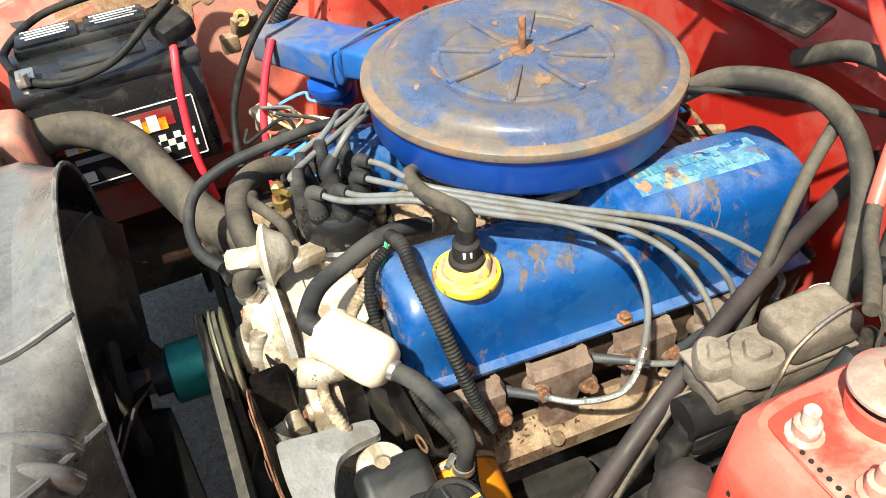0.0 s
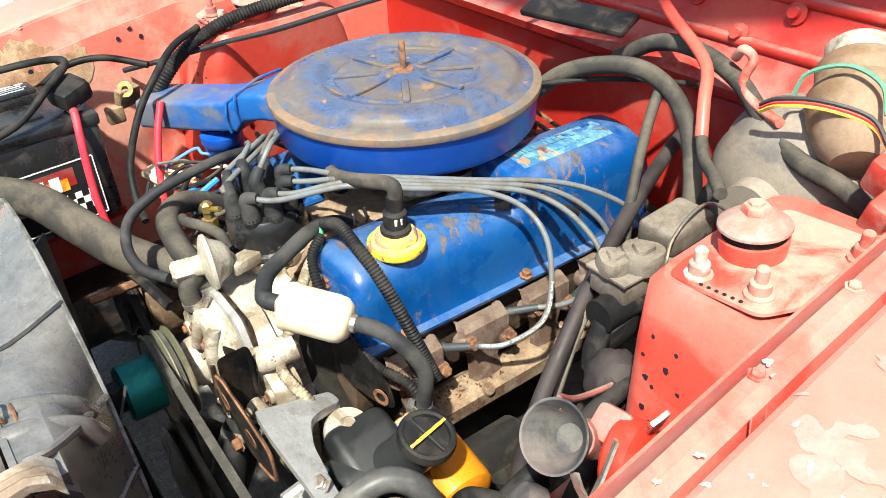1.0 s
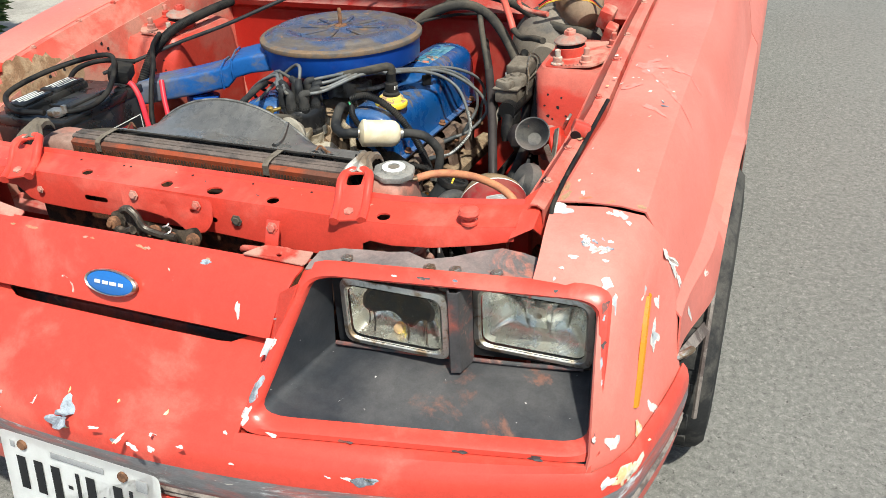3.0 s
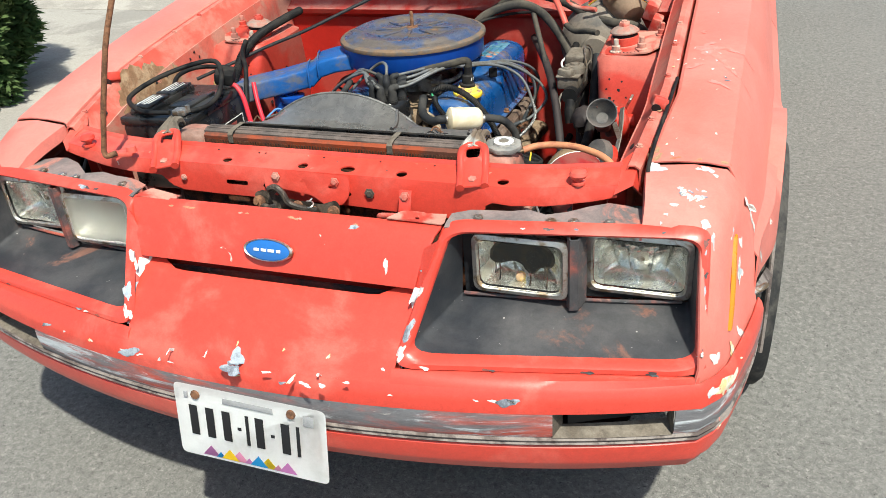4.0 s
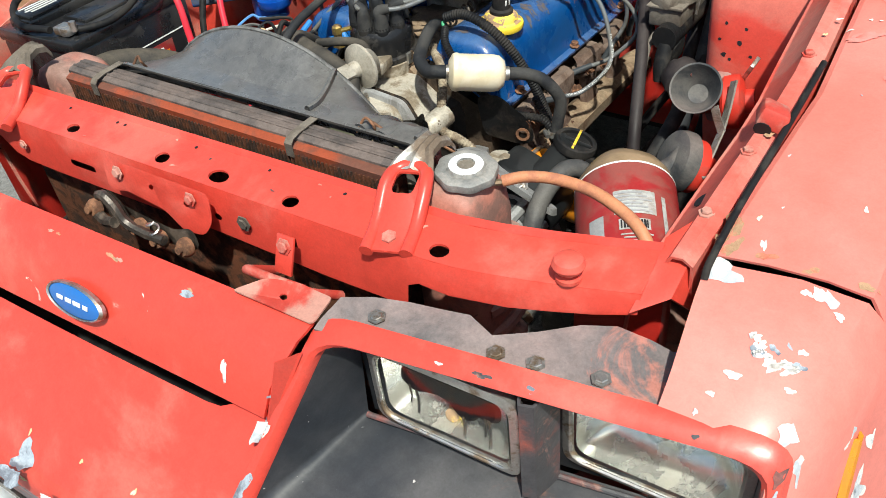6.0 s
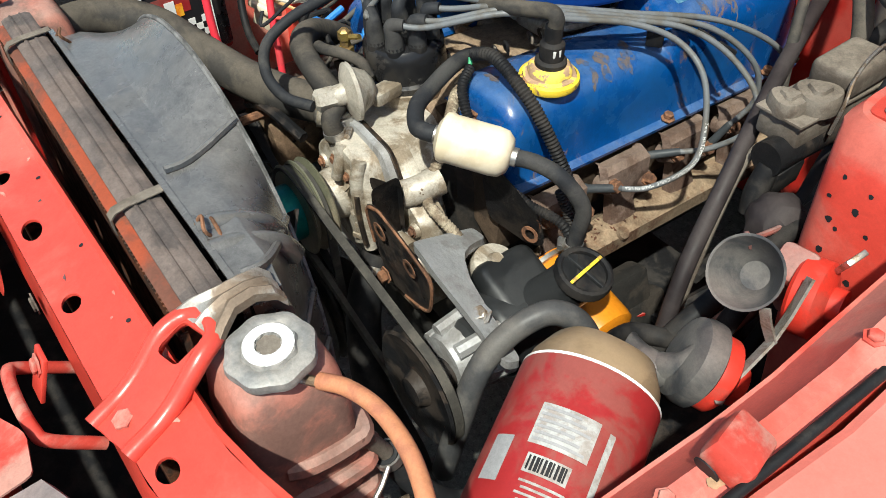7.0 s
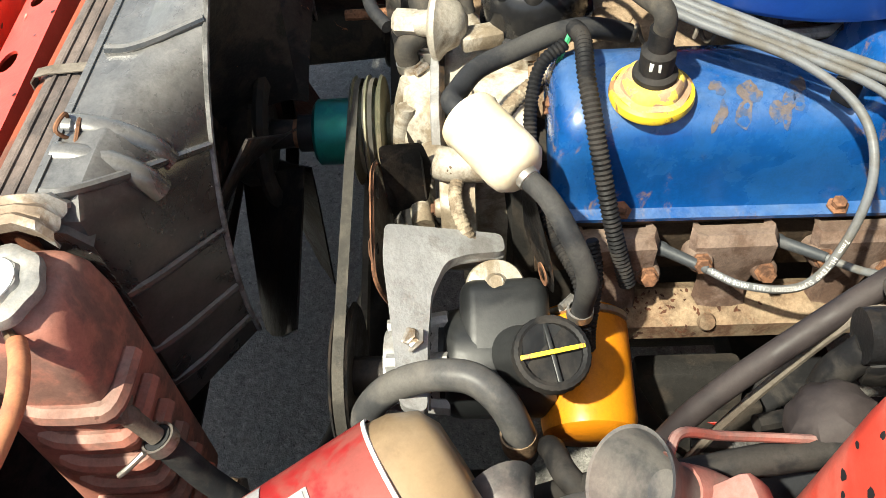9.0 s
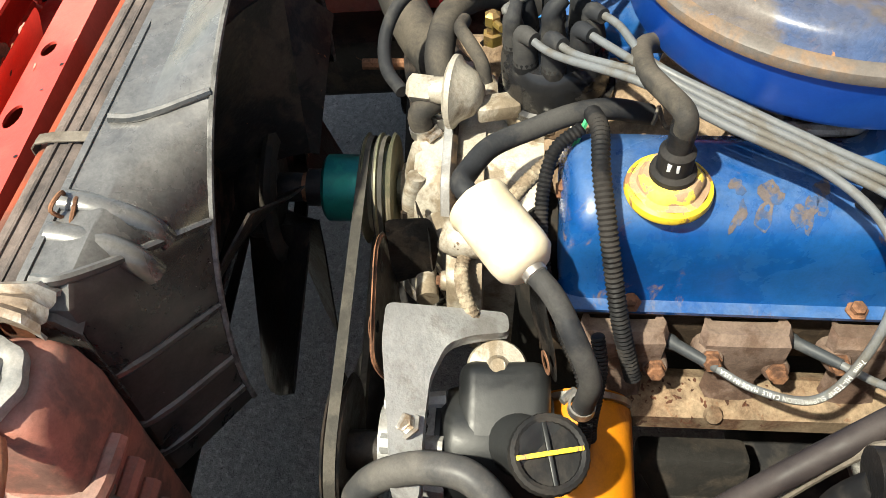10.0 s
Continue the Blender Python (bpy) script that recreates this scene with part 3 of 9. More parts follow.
def shrub(cx, cy, cz, rx, ry, rz, count, seed):
    rr = random.Random(seed)
    vs, fs = [], []
    for i in range(count):
        while True:
            d = Vector((rr.uniform(-1, 1), rr.uniform(-1, 1), rr.uniform(-1, 1)))
            if 0.35 < d.length < 1:
                break
        bumpy = 0.82 + 0.3 * noise.noise(d.normalized() * 2.3 + Vector((seed, 0, 0)))
        d = d.normalized() * (d.length ** 0.35) * bumpy
        c = Vector((cx + d.x * rx, cy + d.y * ry, cz + d.z * rz))
        if c.z < 0.08:
            continue
        out = (d + Vector((rr.uniform(-0.6, 0.6), rr.uniform(-0.6, 0.6), rr.uniform(0.0, 0.9)))).normalized()
        for k in range(3):
            dirn = (out + Vector((rr.uniform(-0.5, 0.5), rr.uniform(-0.5, 0.5), rr.uniform(-0.5, 0.5)))).normalized()
            side = dirn.orthogonal().normalized() * rr.uniform(0.006, 0.011)
            ln = rr.uniform(0.035, 0.075)
            base = c + dirn * 0.01 * k
            n0 = len(vs)
            vs += [base - side * 0.4, base + dirn * ln * 0.5 - side, base + dirn * ln, base + dirn * ln * 0.5 + side]
            fs.append((n0, n0 + 1, n0 + 2, n0 + 3))
    me = bpy.data.meshes.new("crown")
    me.from_pydata([tuple(v) for v in vs], [], fs)
    me.materials.append(LEAF)
    return me


bush = thing("bush", "dense dark green juniper bush on the pavement", "bush", place=BODY)
crown = new("crown", shrub(-3.02, 2.02, 0.70, 0.66, 0.64, 0.86, 14000, 3))
crown.parent = bush
part("trunk", tube([(-3.05, 2.05, 0.1), (-3.03, 2.1, 0.5), (-3.08, 2.02, 0.9)], 0.05, 8, 5, taper=0.02), BARK, bush)
for a in range(5):
    part("limb", tube([(-3.05, 2.07, 0.4 + 0.1 * a), (-3.05 + 0.2 * math.cos(a * 1.3), 2.07 + 0.2 * math.sin(a * 1.3), 0.65 + 0.1 * a),
                       (-3.05 + 0.38 * math.cos(a * 1.3), 2.07 + 0.38 * math.sin(a * 1.3), 0.85 + 0.10 * a)], 0.02, 6, 4, taper=0.006), BARK, bush)

# ---- the car's body ----
car = thing("car", "old red coupe with its hood open, sunburnt and chipped paint", "car", place=BODY)


def nose_y(x):
    """How far back the bumper's face lies at x."""
    a = abs(x)
    return 0.010 + 0.205 * a * a + 0.035 * a ** 4


def nose_line(n=41):
    """The bumper's line seen from above, from the right wheel round the front to the left wheel."""
    pts = []
    for k in range(n):
        x = -0.775 + 1.55 * k / (n - 1)
        pts.append((x, nose_y(x)))
    left = [(0.800, 0.175), (0.820, 0.215), (0.836, 0.275), (0.850, 0.33), (0.861, 0.385), (0.867, 0.43)]
    return [(-x, y) for x, y in left[::-1]] + pts + left


LINE = nose_line()


def swept(profile, thick, lo=0, hi=None):
    """Sweeps (outward, height) pairs along the nose line."""
    line = LINE
    rows = []
    for d, z in profile:
        row = []
        for i, (x, y) in enumerate(line):
            a, b = Vector(line[max(i - 1, 0)]), Vector(line[min(i + 1, len(line) - 1)])
            t = (b - a).normalized()
            out = Vector((t.y, -t.x))
            row.append((x + out.x * d, y + out.y * d, z))
        rows.append(row[lo:hi])
    return loft(rows, thick)


bumper = part("bumper", swept([(-0.075, 0.275), (-0.040, 0.279), (-0.022, 0.293), (-0.014, 0.318), (-0.004, 0.324), (0.0, 0.338), (0.002, 0.366), (-0.004, 0.3715)], 0.004), RED, car)
part("bumper_strip", swept([(-0.004, 0.372), (0.004, 0.3745), (0.006, 0.3775), (0.002, 0.3805), (0.005, 0.3835), (0.006, 0.3865), (0.001, 0.3895)], 0.003), STRIP, bumper,
     "scuffed grey strip with the paint rubbed off")
SLOT = (40, 45)
N = len(LINE)
for lo, hi in ((0, N - SLOT[1]), (N - 1 - SLOT[0], SLOT[0] + 1), (SLOT[1], N)):
    part("rub_band", swept([(0.001, 0.390), (0.006, 0.402), (0.008, 0.426), (0.007, 0.446)], 0.003, lo, hi), RUB, bumper, "rubbed-down bumper face with grey primer")
upper_lip = part("upper_lip", swept([(0.007, 0.4465), (0.006, 0.466), (0.001, 0.481), (-0.006, 0.489)], 0.003), RED, bumper)
for s in (1, -1):
    xs = [LINE[SLOT[0] + k][0] for k in range(SLOT[1] - SLOT[0] + 1)]
    front = [(s * x, nose_y(x) - 0.004, 0.3905) for x in xs] + [(s * x, nose_y(x) - 0.006, 0.4465) for x in xs[::-1]]
    deep = [(s * (xs[0] + 0.012 + (xs[-1] - xs[0] - 0.024) * k / 5), nose_y(x) + 0.028, 0.398) for k, x in enumerate(xs)] + [(s * (xs[0] + 0.012 + (xs[-1] - xs[0] - 0.024) * (5 - k) / 5), nose_y(x) + 0.028, 0.4445) for k, x in enumerate(xs[::-1])]
    part("bumper_slot", loft([front, deep], 0.0, closed=True), MASTER, bumper, "dusty open slot in the bumper")
    # solid black plate stands in for the slot's dark depth
    part("slot_dark_plate", box((s * 0.639, nose_y(0.639) + 0.034, 0.424), (0.165, 0.004, 0.042), 0.001, (0, 0, s * 24)), INK, bumper)

BZ = [(0.332, 0.212, 0.700), (0.752, 0.262, 0.704), (0.768, 0.166, 0.508), (0.284, 0.060, 0.518)]


def shelf_bottom(x):
    return (x, nose_y(x) + 0.006, 0.489)


def shelf_top(x):
    a = abs(x)
    u = (a - 0.279) / (0.764 - 0.279)
    return (x, 0.060 + 0.106 * u - 0.010, 0.518 - 0.010 * u - 0.010)


for s in (1, -1):
    xs = [0.270 + (0.770 - 0.270) * k / 14 for k in range(15)]
    rows = [[shelf_bottom(s * x) for x in xs],
            [tuple(Vector(shelf_bottom(s * x)).lerp(Vector(shelf_top(s * x)), 0.35) + Vector((0, 0, 0.006))) for x in xs],
            [shelf_top(s * x) for x in xs]]
    shelf = part("bumper_shelf", loft(rows, 0.004), RED, bumper)
xs = [-0.27 + 0.54 * k / 30 for k in range(31)]


def slot_reach(x):
    """How far the panel climbs before the air slot cuts it: full at the ends, two thirds in the middle."""
    e = max(0.0, min(1.0, (0.250 - abs(x)) / 0.06))
    return 1.0 - 0.20 * e * e * (3 - 2 * e)


rows = []
for v in (0.0, 0.25, 0.5, 0.75, 0.93, 1.0):
    row = []
    for x in xs:
        w = v * slot_reach(x)
        row.append((x * (1.0 + 0.10 * w), nose_y(x) + 0.006 + (0.176 - nose_y(x) - 0.006) * w, 0.489 + 0.118 * w + 0.010 * math.sin(w * math.pi) - (0.002 if v == 1.0 else 0)))
    rows.append(row)
rows.append([(p[0], p[1] + 0.004, p[2] - 0.012) for p in rows[-1]])
grille_panel = part("grille_panel", loft(rows, 0.004), RED, car)
slot = part("grille_slot", box((0, 0.200, 0.585), (0.53, 0.03, 0.085), 0.004), RED_IN, car, "dark open air slot")
part("slot_lip", box((0.0, 0.181, 0.560), (0.50, 0.006, 0.03), 0.002), SCUFFED, slot)
xs = [-0.285 + 0.57 * k / 10 for k in range(11)]
header = part("header_panel", loft([[(x * 0.99, 0.190, 0.610) for x in xs], [(x * 0.99, 0.154, 0.604) for x in xs], [(x, 0.146, 0.610) for x in xs], [(x * 1.03, 0.159, 0.648) for x in xs],
                           [(x * 1.10, 0.193, 0.694) for x in xs], [(x * 1.12, 0.204, 0.702) for x in xs], [(x * 1.12, 0.216, 0.704) for x in xs]], 0.004), RED, car)
for s in (1, -1):
    cheek = part("grille_cheek", loft([[(s * 0.279, 0.052, 0.500), (s * 0.268, 0.060, 0.500)], [(s * 0.292, 0.10, 0.56), (s * 0.268, 0.12, 0.55)],
                               [(s * 0.300, 0.135, 0.61), (s * 0.27, 0.16, 0.590)], [(s * 0.322, 0.185, 0.69), (s * 0.30, 0.17, 0.68)]], 0.004), RED, car)
    for k, (p, r, st_) in enumerate((((0.284, 0.150, 0.592), 0.010, 2.8), ((0.279, 0.115, 0.555), 0.009, 2.6), ((0.276, 0.072, 0.520), 0.011, 2.2), ((0.30, 0.168, 0.650), 0.005, 3.0))):
        mark(cheek, (s * p[0], p[1], p[2]), (0, -0.75, 0.66), r, CHIP_GREY if k % 2 else CHIP, 480 + k + (s > 0) * 7, st_, 90, ragged=0.6)
tab = part("header_tab", plate(round_poly([(0.215, 0.186), (0.325, 0.186), (0.318, 0.226), (0.272, 0.232), (0.240, 0.214)], 0.006, 2), [ring2(0.268, 0.206, 0.004, 10)], lambda u, v: (u, v + 0.024, 0.7065 + 0.006 * math.sin(u * 60)), 0.002), RED_DUST, car, "dusty pinkish sheet tab")
part("header_tab", plate(round_poly([(-0.325, 0.186), (-0.225, 0.186), (-0.235, 0.210), (-0.300, 0.214)], 0.006, 2), [], lambda u, v: (u, v + 0.024, 0.7065 + 0.004 * math.sin(u * 60)), 0.002), RED_DUST, car)
# badge
badge = part("badge", lathe([(0, 0), (0.047, 0), (0.047, 0.005), (0.0445, 0.008), (0.042, 0.0065)], (0, 0, 0), (0, 0, 1), 40), STEEL, header, "chromed oval badge with a blue field")
field = part("badge_field", lathe([(0.042, 0.0055), (0.035, 0.0072), (0, 0.008)], (0, 0, 0), (0, 0, 1), 40), BADGE_BLUE, badge)
badge.matrix_local = pose(0.0, 0.1555, 0.650, 67, 0, 0) @ Matrix.Diagonal((1.08, 0.45, 1, 1))
for k, (dx, w) in enumerate(((-0.020, 0.010), (-0.006, 0.010), (0.008, 0.012), (0.022, 0.008))):
    part("badge_stroke", box((dx, 0, 0.0085), (w, 0.012, 0.001), 0.0003), WHITE, badge)



def bezel_point(u, v):
    """A point of the headlamp opening's rim plane: u across, v up."""
    tl, tr, br, bl = (Vector(q) for q in BZ)
    return tl.lerp(tr, u).lerp(bl.lerp(br, u), 1 - v)


def bezel_loop(inset, back, n=5, r=0.10):
    base = round_poly([(0 + inset, 0 + inset * 2), (1 - inset, 0 + inset * 2), (1 - inset, 1 - inset * 2), (0 + inset, 1 - inset * 2)], r, n)
    out = []
    for u, v in base:
        q = bezel_point(u, v)
        out.append((q.x, q.y + back, q.z))
    return out


def back_loop(inset=0.0, n=5):
    base = round_poly([(inset, inset), (1 - inset, inset), (1 - inset, 1 - inset), (inset, 1 - inset)], 0.03, n)
    tl, tr, br, bl = Vector((0.345, 0.250, 0.690)), Vector((0.738, 0.305, 0.690)), Vector((0.738, 0.295, 0.548)), Vector((0.340, 0.240, 0.548))
    out = []
    for u, v in base:
        out.append(tuple(tl.lerp(tr, u).lerp(bl.lerp(br, u), 1 - v)))
    return out


def lamp(x0, x1, y, z0, z1, parent, s, stained=False, plain=False, pane=GLASS):
    """A sealed-beam lamp: chrome ring, bowl and glass."""
    w, h, cx, cz = x1 - x0, z1 - z0, (x0 + x1) / 2, (z0 + z1) / 2
    loops = []
    for inset, dy in ((-0.004, 0.012), (-0.004, 0.0), (0.004, -0.003), (0.008, 0.002)):
        loops.append([(cx + p[0], y + dy, cz + p[1]) for p in round_poly([(-w / 2 + inset, -h / 2 + inset), (w / 2 - inset, -h / 2 + inset), (w / 2 - inset, h / 2 - inset), (-w / 2 + inset, h / 2 - inset)], 0.018, 4)])
    rim = loft(loops, closed=True)
    rows = []
    for k in range(6):
        f = k / 5
        rows.append([(cx + p[0] * (1 - 0.75 * f ** 1.6), y + 0.008 + 0.05 * math.sin(f * math.pi / 2), cz + p[1] * (1 - 0.75 * f ** 1.6)) for p in round_poly([(-w / 2 + 0.008, -h / 2 + 0.008), (w / 2 - 0.008, -h / 2 + 0.008), (w / 2 - 0.008, h / 2 - 0.008), (-w / 2 + 0.008, h / 2 - 0.008)], 0.016, 4)])
    bowl = loft(rows, closed=True)
    bowl.faces.new([v for v in bowl.verts[-20:]])
    rows = []
    for k in range(9):
        u = -1 + k / 4
        rows.append([(cx + u * (w / 2 - 0.007), y + 0.001 - 0.006 * (1 - u * u) * (1 - v * v), cz + v * (h / 2 - 0.007)) for v in (-1, -0.6, -0.2, 0.2, 0.6, 1)])
    glass = loft(rows, 0.003)
    bulb = lathe([(0, 0), (0.012, 0), (0.012, 0.018), (0.006, 0.028), (0, 0.030)], (cx, y + 0.056, cz), (0, -1, 0), 14)
    cells = []
    for k in range(7):
        u = cx - w / 2 + 0.016 + (w - 0.032) * k / 6
        cells.append(box((u, y + 0.022, cz), (0.0018, 0.014, h - 0.028), 0.0003))
    if s < 0:
        for b in (rim, bowl, glass, bulb, *cells):
            mirror_x(b)
    head = part("headlight", rim, STEEL, parent, "rectangular sealed-beam headlamp" + (" burnt black inside" if stained else ""))
    part("reflector", bowl, CHROME, head)
    part("bulb", bulb, STEEL, head)
    if not plain:
        part("reflector_flutes", join(*cells), CHROME, head)
    else:
        for b in cells:
            b.free()
        wedge = []
        for k in range(5):
            a = -0.9 + 0.45 * k
            wedge.append(box((s * (cx + 0.036 * a), y + 0.034 + 0.006 * abs(a), cz - 0.006 + 0.01 * (k % 2)), (0.026, 0.004, 0.050 - 0.012 * (k % 2)), 0.001, (18 - 9 * (k % 2), 0, s * a * 28)))
        part("reflector_facets", join(*wedge), CHROME, head)
    g = part("lens", glass, pane, head)
    g.visible_shadow = False
    if stained:
        for grow, dy, mat in ((1.10, 0.0022, BURNT_EDGE), (1.0, 0.0, SOOT)):
            pts = [(-0.052, 0.004), (-0.050, 0.022), (-0.040, 0.036), (-0.020, 0.043), (0.022, 0.043), (0.046, 0.034), (0.056, 0.018), (0.054, 0.002), (0.044, -0.005),
                   (0.034, -0.001), (0.026, -0.012), (0.018, -0.018), (0.010, -0.012), (0.002, 0.001), (-0.012, 0.006), (-0.026, 0.002), (-0.040, -0.004)]
            stain = part("burn_stain", plate(round_poly(pts, 0.006, 3), [], lambda u, v: (s * (cx + u * grow), y + 0.0118 + dy, cz + (v - 0.012) * grow + 0.012), 0.0006), mat, head, "black soot with runs")
        for k, (u, v0, v1, r) in enumerate(((-0.046, 0.004, -0.024, 0.0011), (-0.038, 0.0, -0.037, 0.0015), (0.017, -0.012, -0.043, 0.0017), (0.043, 0.0, -0.028, 0.0014), (0.047, 0.0, -0.045, 0.0015))):
            part("soot_run", tube([(s * (cx + u), y + 0.0118, cz + v0), (s * (cx + u + 0.001), y + 0.0118, cz + (v0 + v1) / 2), (s * (cx + u - 0.001), y + 0.0118, cz + v1)], r, 6, 3), SOOT, stain)
        part("amber_bulb", lathe([(0, 0), (0.009, 0), (0.008, 0.010), (0, 0.013)], (s * (cx - 0.004), y + 0.030, cz - 0.036), (0, -1, 0.3), 14), PEELED, head)
    return head


for s in (1, -1):
    flip = (lambda b: b) if s > 0 else mirror_x
    fr = part("headlight_bezel", flip(loft([bezel_loop(-0.030, 0.006), bezel_loop(-0.022, -0.006), bezel_loop(0.0, -0.010), bezel_loop(0.012, -0.004), bezel_loop(0.018, 0.010)], closed=True)), RED, car,
              "red painted rim round a black lamp recess")
    part("lamp_recess", flip(loft([bezel_loop(0.0175, 0.010), [tuple(Vector(a).lerp(Vector(b), 0.5)) for a, b in zip(bezel_loop(0.02, 0.012), back_loop())], back_loop()], closed=True)), BEZEL, fr,
         "faded black plastic recess")
    part("recess_lip", flip(tube([(0.346, 0.232, 0.556), (0.44, 0.245, 0.552), (0.54, 0.258, 0.552), (0.64, 0.272, 0.552), (0.728, 0.284, 0.556)], 0.0035, 8, 4)), SCUFFED, fr, "worn raised lip under the lamps")
    holes = []
    bl = plate([(0.345, 0.550), (0.750, 0.550), (0.750, 0.698), (0.345, 0.698)],
               [round_poly([(a, 0.567), (b, 0.567), (b, 0.682), (a, 0.682)], 0.015, 3) for a, b in ((0.368, 0.535), (0.565, 0.740))],
               lambda u, v: (u, 0.245 + 0.055 * (u - 0.34) / 0.398, v), 0.004)
    part("lamp_backing", flip(bl), BEZEL, fr)
    part("lamp_divider", flip(loft([[(0.534, 0.238, z), (0.542, 0.224, z), (0.556, 0.228, z), (0.565, 0.262, z)] for z in (0.550, 0.60, 0.65, 0.692)], 0.003)), SCUFFED, fr)
    lamp(0.369, 0.533, 0.232, 0.569, 0.678, fr, s, stained=(s > 0), plain=(s > 0), pane=GLASS if s > 0 else FROSTED)
    lamp(0.566, 0.738, 0.274, 0.569, 0.680, fr, s, plain=True)
    # black capping over the lamps
    xs = [0.325 + (0.655 - 0.325) * k / 10 for k in range(11)]
    wav = random.Random(8)
    back = [0.238, 0.250, 0.264, 0.272, 0.273, 0.258, 0.286, 0.312, 0.320, 0.319, 0.316]
    cap = part("headlamp_capping", flip(loft([[(x, 0.208 + 0.12 * (x - 0.322), 0.7035) for x in xs], [(x, 0.222 + 0.12 * (x - 0.322), 0.7065) for x in xs],
                                 [(x, 0.240 + 0.11 * (x - 0.322), 0.7065 + 0.002 * math.sin(2.1 * i)) for i, x in enumerate(xs)], [(x, b + 0.016, 0.707 + 0.004 * math.sin(1.7 * i)) for i, (x, b) in enumerate(zip(xs, back))],
                                 [(x, b + 0.020, 0.692) for x, b in zip(xs, back)]], 0.003)), CAPPING, car, "grey dusty strip bolted over the lamps")
    for x, y in ((0.376, 0.246), (0.503, 0.257), (0.541, 0.262), (0.60, 0.272)):
        part("capping_bolt", flip(bolt((x, y, 0.7085), (0, 0, 1), 0.0065, 0.003)), STEEL, cap)
    # corner of the nose beside the lamps
    def corner_row(z, pts):
        return [(x, y, z + dz) for x, y, dz in pts]
    rows = [
        [(0.762, 0.146, 0.470), (0.795, 0.185, 0.470), (0.816, 0.225, 0.470), (0.830, 0.275, 0.470), (0.846, 0.345, 0.470), (0.860, 0.42, 0.470)],
        [(0.768, 0.150, 0.520), (0.788, 0.185, 0.522), (0.802, 0.225, 0.522), (0.810, 0.264, 0.522), (0.828, 0.340, 0.522), (0.851, 0.42, 0.522)],
        [(0.764, 0.172, 0.560), (0.782, 0.205, 0.575), (0.797, 0.248, 0.580), (0.807, 0.290, 0.582), (0.820, 0.350, 0.584), (0.844, 0.42, 0.586)],
        [(0.756, 0.215, 0.640), (0.772, 0.245, 0.650), (0.788, 0.290, 0.655), (0.801, 0.345, 0.660), (0.811, 0.384, 0.664), (0.826, 0.42, 0.668)],
        [(0.750, 0.248, 0.690), (0.766, 0.272, 0.704), (0.785, 0.312, 0.708), (0.798, 0.350, 0.710), (0.808, 0.385, 0.712), (0.815, 0.42, 0.714)],
        [(0.735, 0.262, 0.706), (0.748, 0.290, 0.724), (0.764, 0.330, 0.736), (0.772, 0.362, 0.744), (0.777, 0.390, 0.750), (0.780, 0.414, 0.754)],
        [(0.700, 0.256, 0.711), (0.708, 0.295, 0.730), (0.716, 0.335, 0.744), (0.720, 0.364, 0.752), (0.722, 0.390, 0.757), (0.724, 0.412, 0.761)],
        [(0.655, 0.250, 0.709), (0.654, 0.292, 0.728), (0.650, 0.334, 0.741), (0.647, 0.364, 0.747), (0.645, 0.390, 0.751), (0.643, 0.409, 0.754)],
        [(0.652, 0.250, 0.690), (0.651, 0.292, 0.705), (0.647, 0.334, 0.715), (0.644, 0.364, 0.720), (0.642, 0.390, 0.724), (0.640, 0.409, 0.727)],
    ]
    nose_corner = part("nose_corner", flip(loft(rows, 0.004)), RED_TOP, car, "chipped red corner panel")
    if s > 0:
        left_corner = nose_corner
    # side marker
    mk = part("side_marker", flip(loft([[(x - 0.004, y - 0.006, z), (x + 0.002, y - 0.003, z), (x + 0.004, y + 0.002, z), (x + 0.001, y + 0.006, z)] for x, y, z in ((0.811, 0.262, 0.526), (0.811, 0.276, 0.555), (0.809, 0.298, 0.600), (0.806, 0.330, 0.635), (0.804, 0.352, 0.660))], 0.003)), AMBER, car, "narrow amber side marker lens")


def slim(profile, f=0.83):
    """The same turned profile with smaller radii."""
    return [(r * f, z) for r, z in profile]


# fenders: cross-sections (x, z) along the car
def fender_top(y):
    ks = ((0.41, 0.757), (0.50, 0.776), (0.60, 0.795), (0.75, 0.817), (0.90, 0.834), (1.10, 0.852), (1.40, 0.872), (1.80, 0.890), (4.6, 0.93))
    for (a, p), (b, q) in zip(ks, ks[1:]):
        if y <= b:
            return p + (q - p) * (y - a) / (b - a)
    return ks[-1][1]


def fender_inner(y):
    return 0.643 + 0.030 * min(1.0, (y - 0.41) / 0.25)


WHEEL_Y, WHEEL_R = 0.92, 0.305


def arch(y, yc=None):
    d = y - (WHEEL_Y if yc is None else yc)
    r = 0.365
    return 0.27 + math.sqrt(r * r - d * d) if abs(d) < r else 0.25


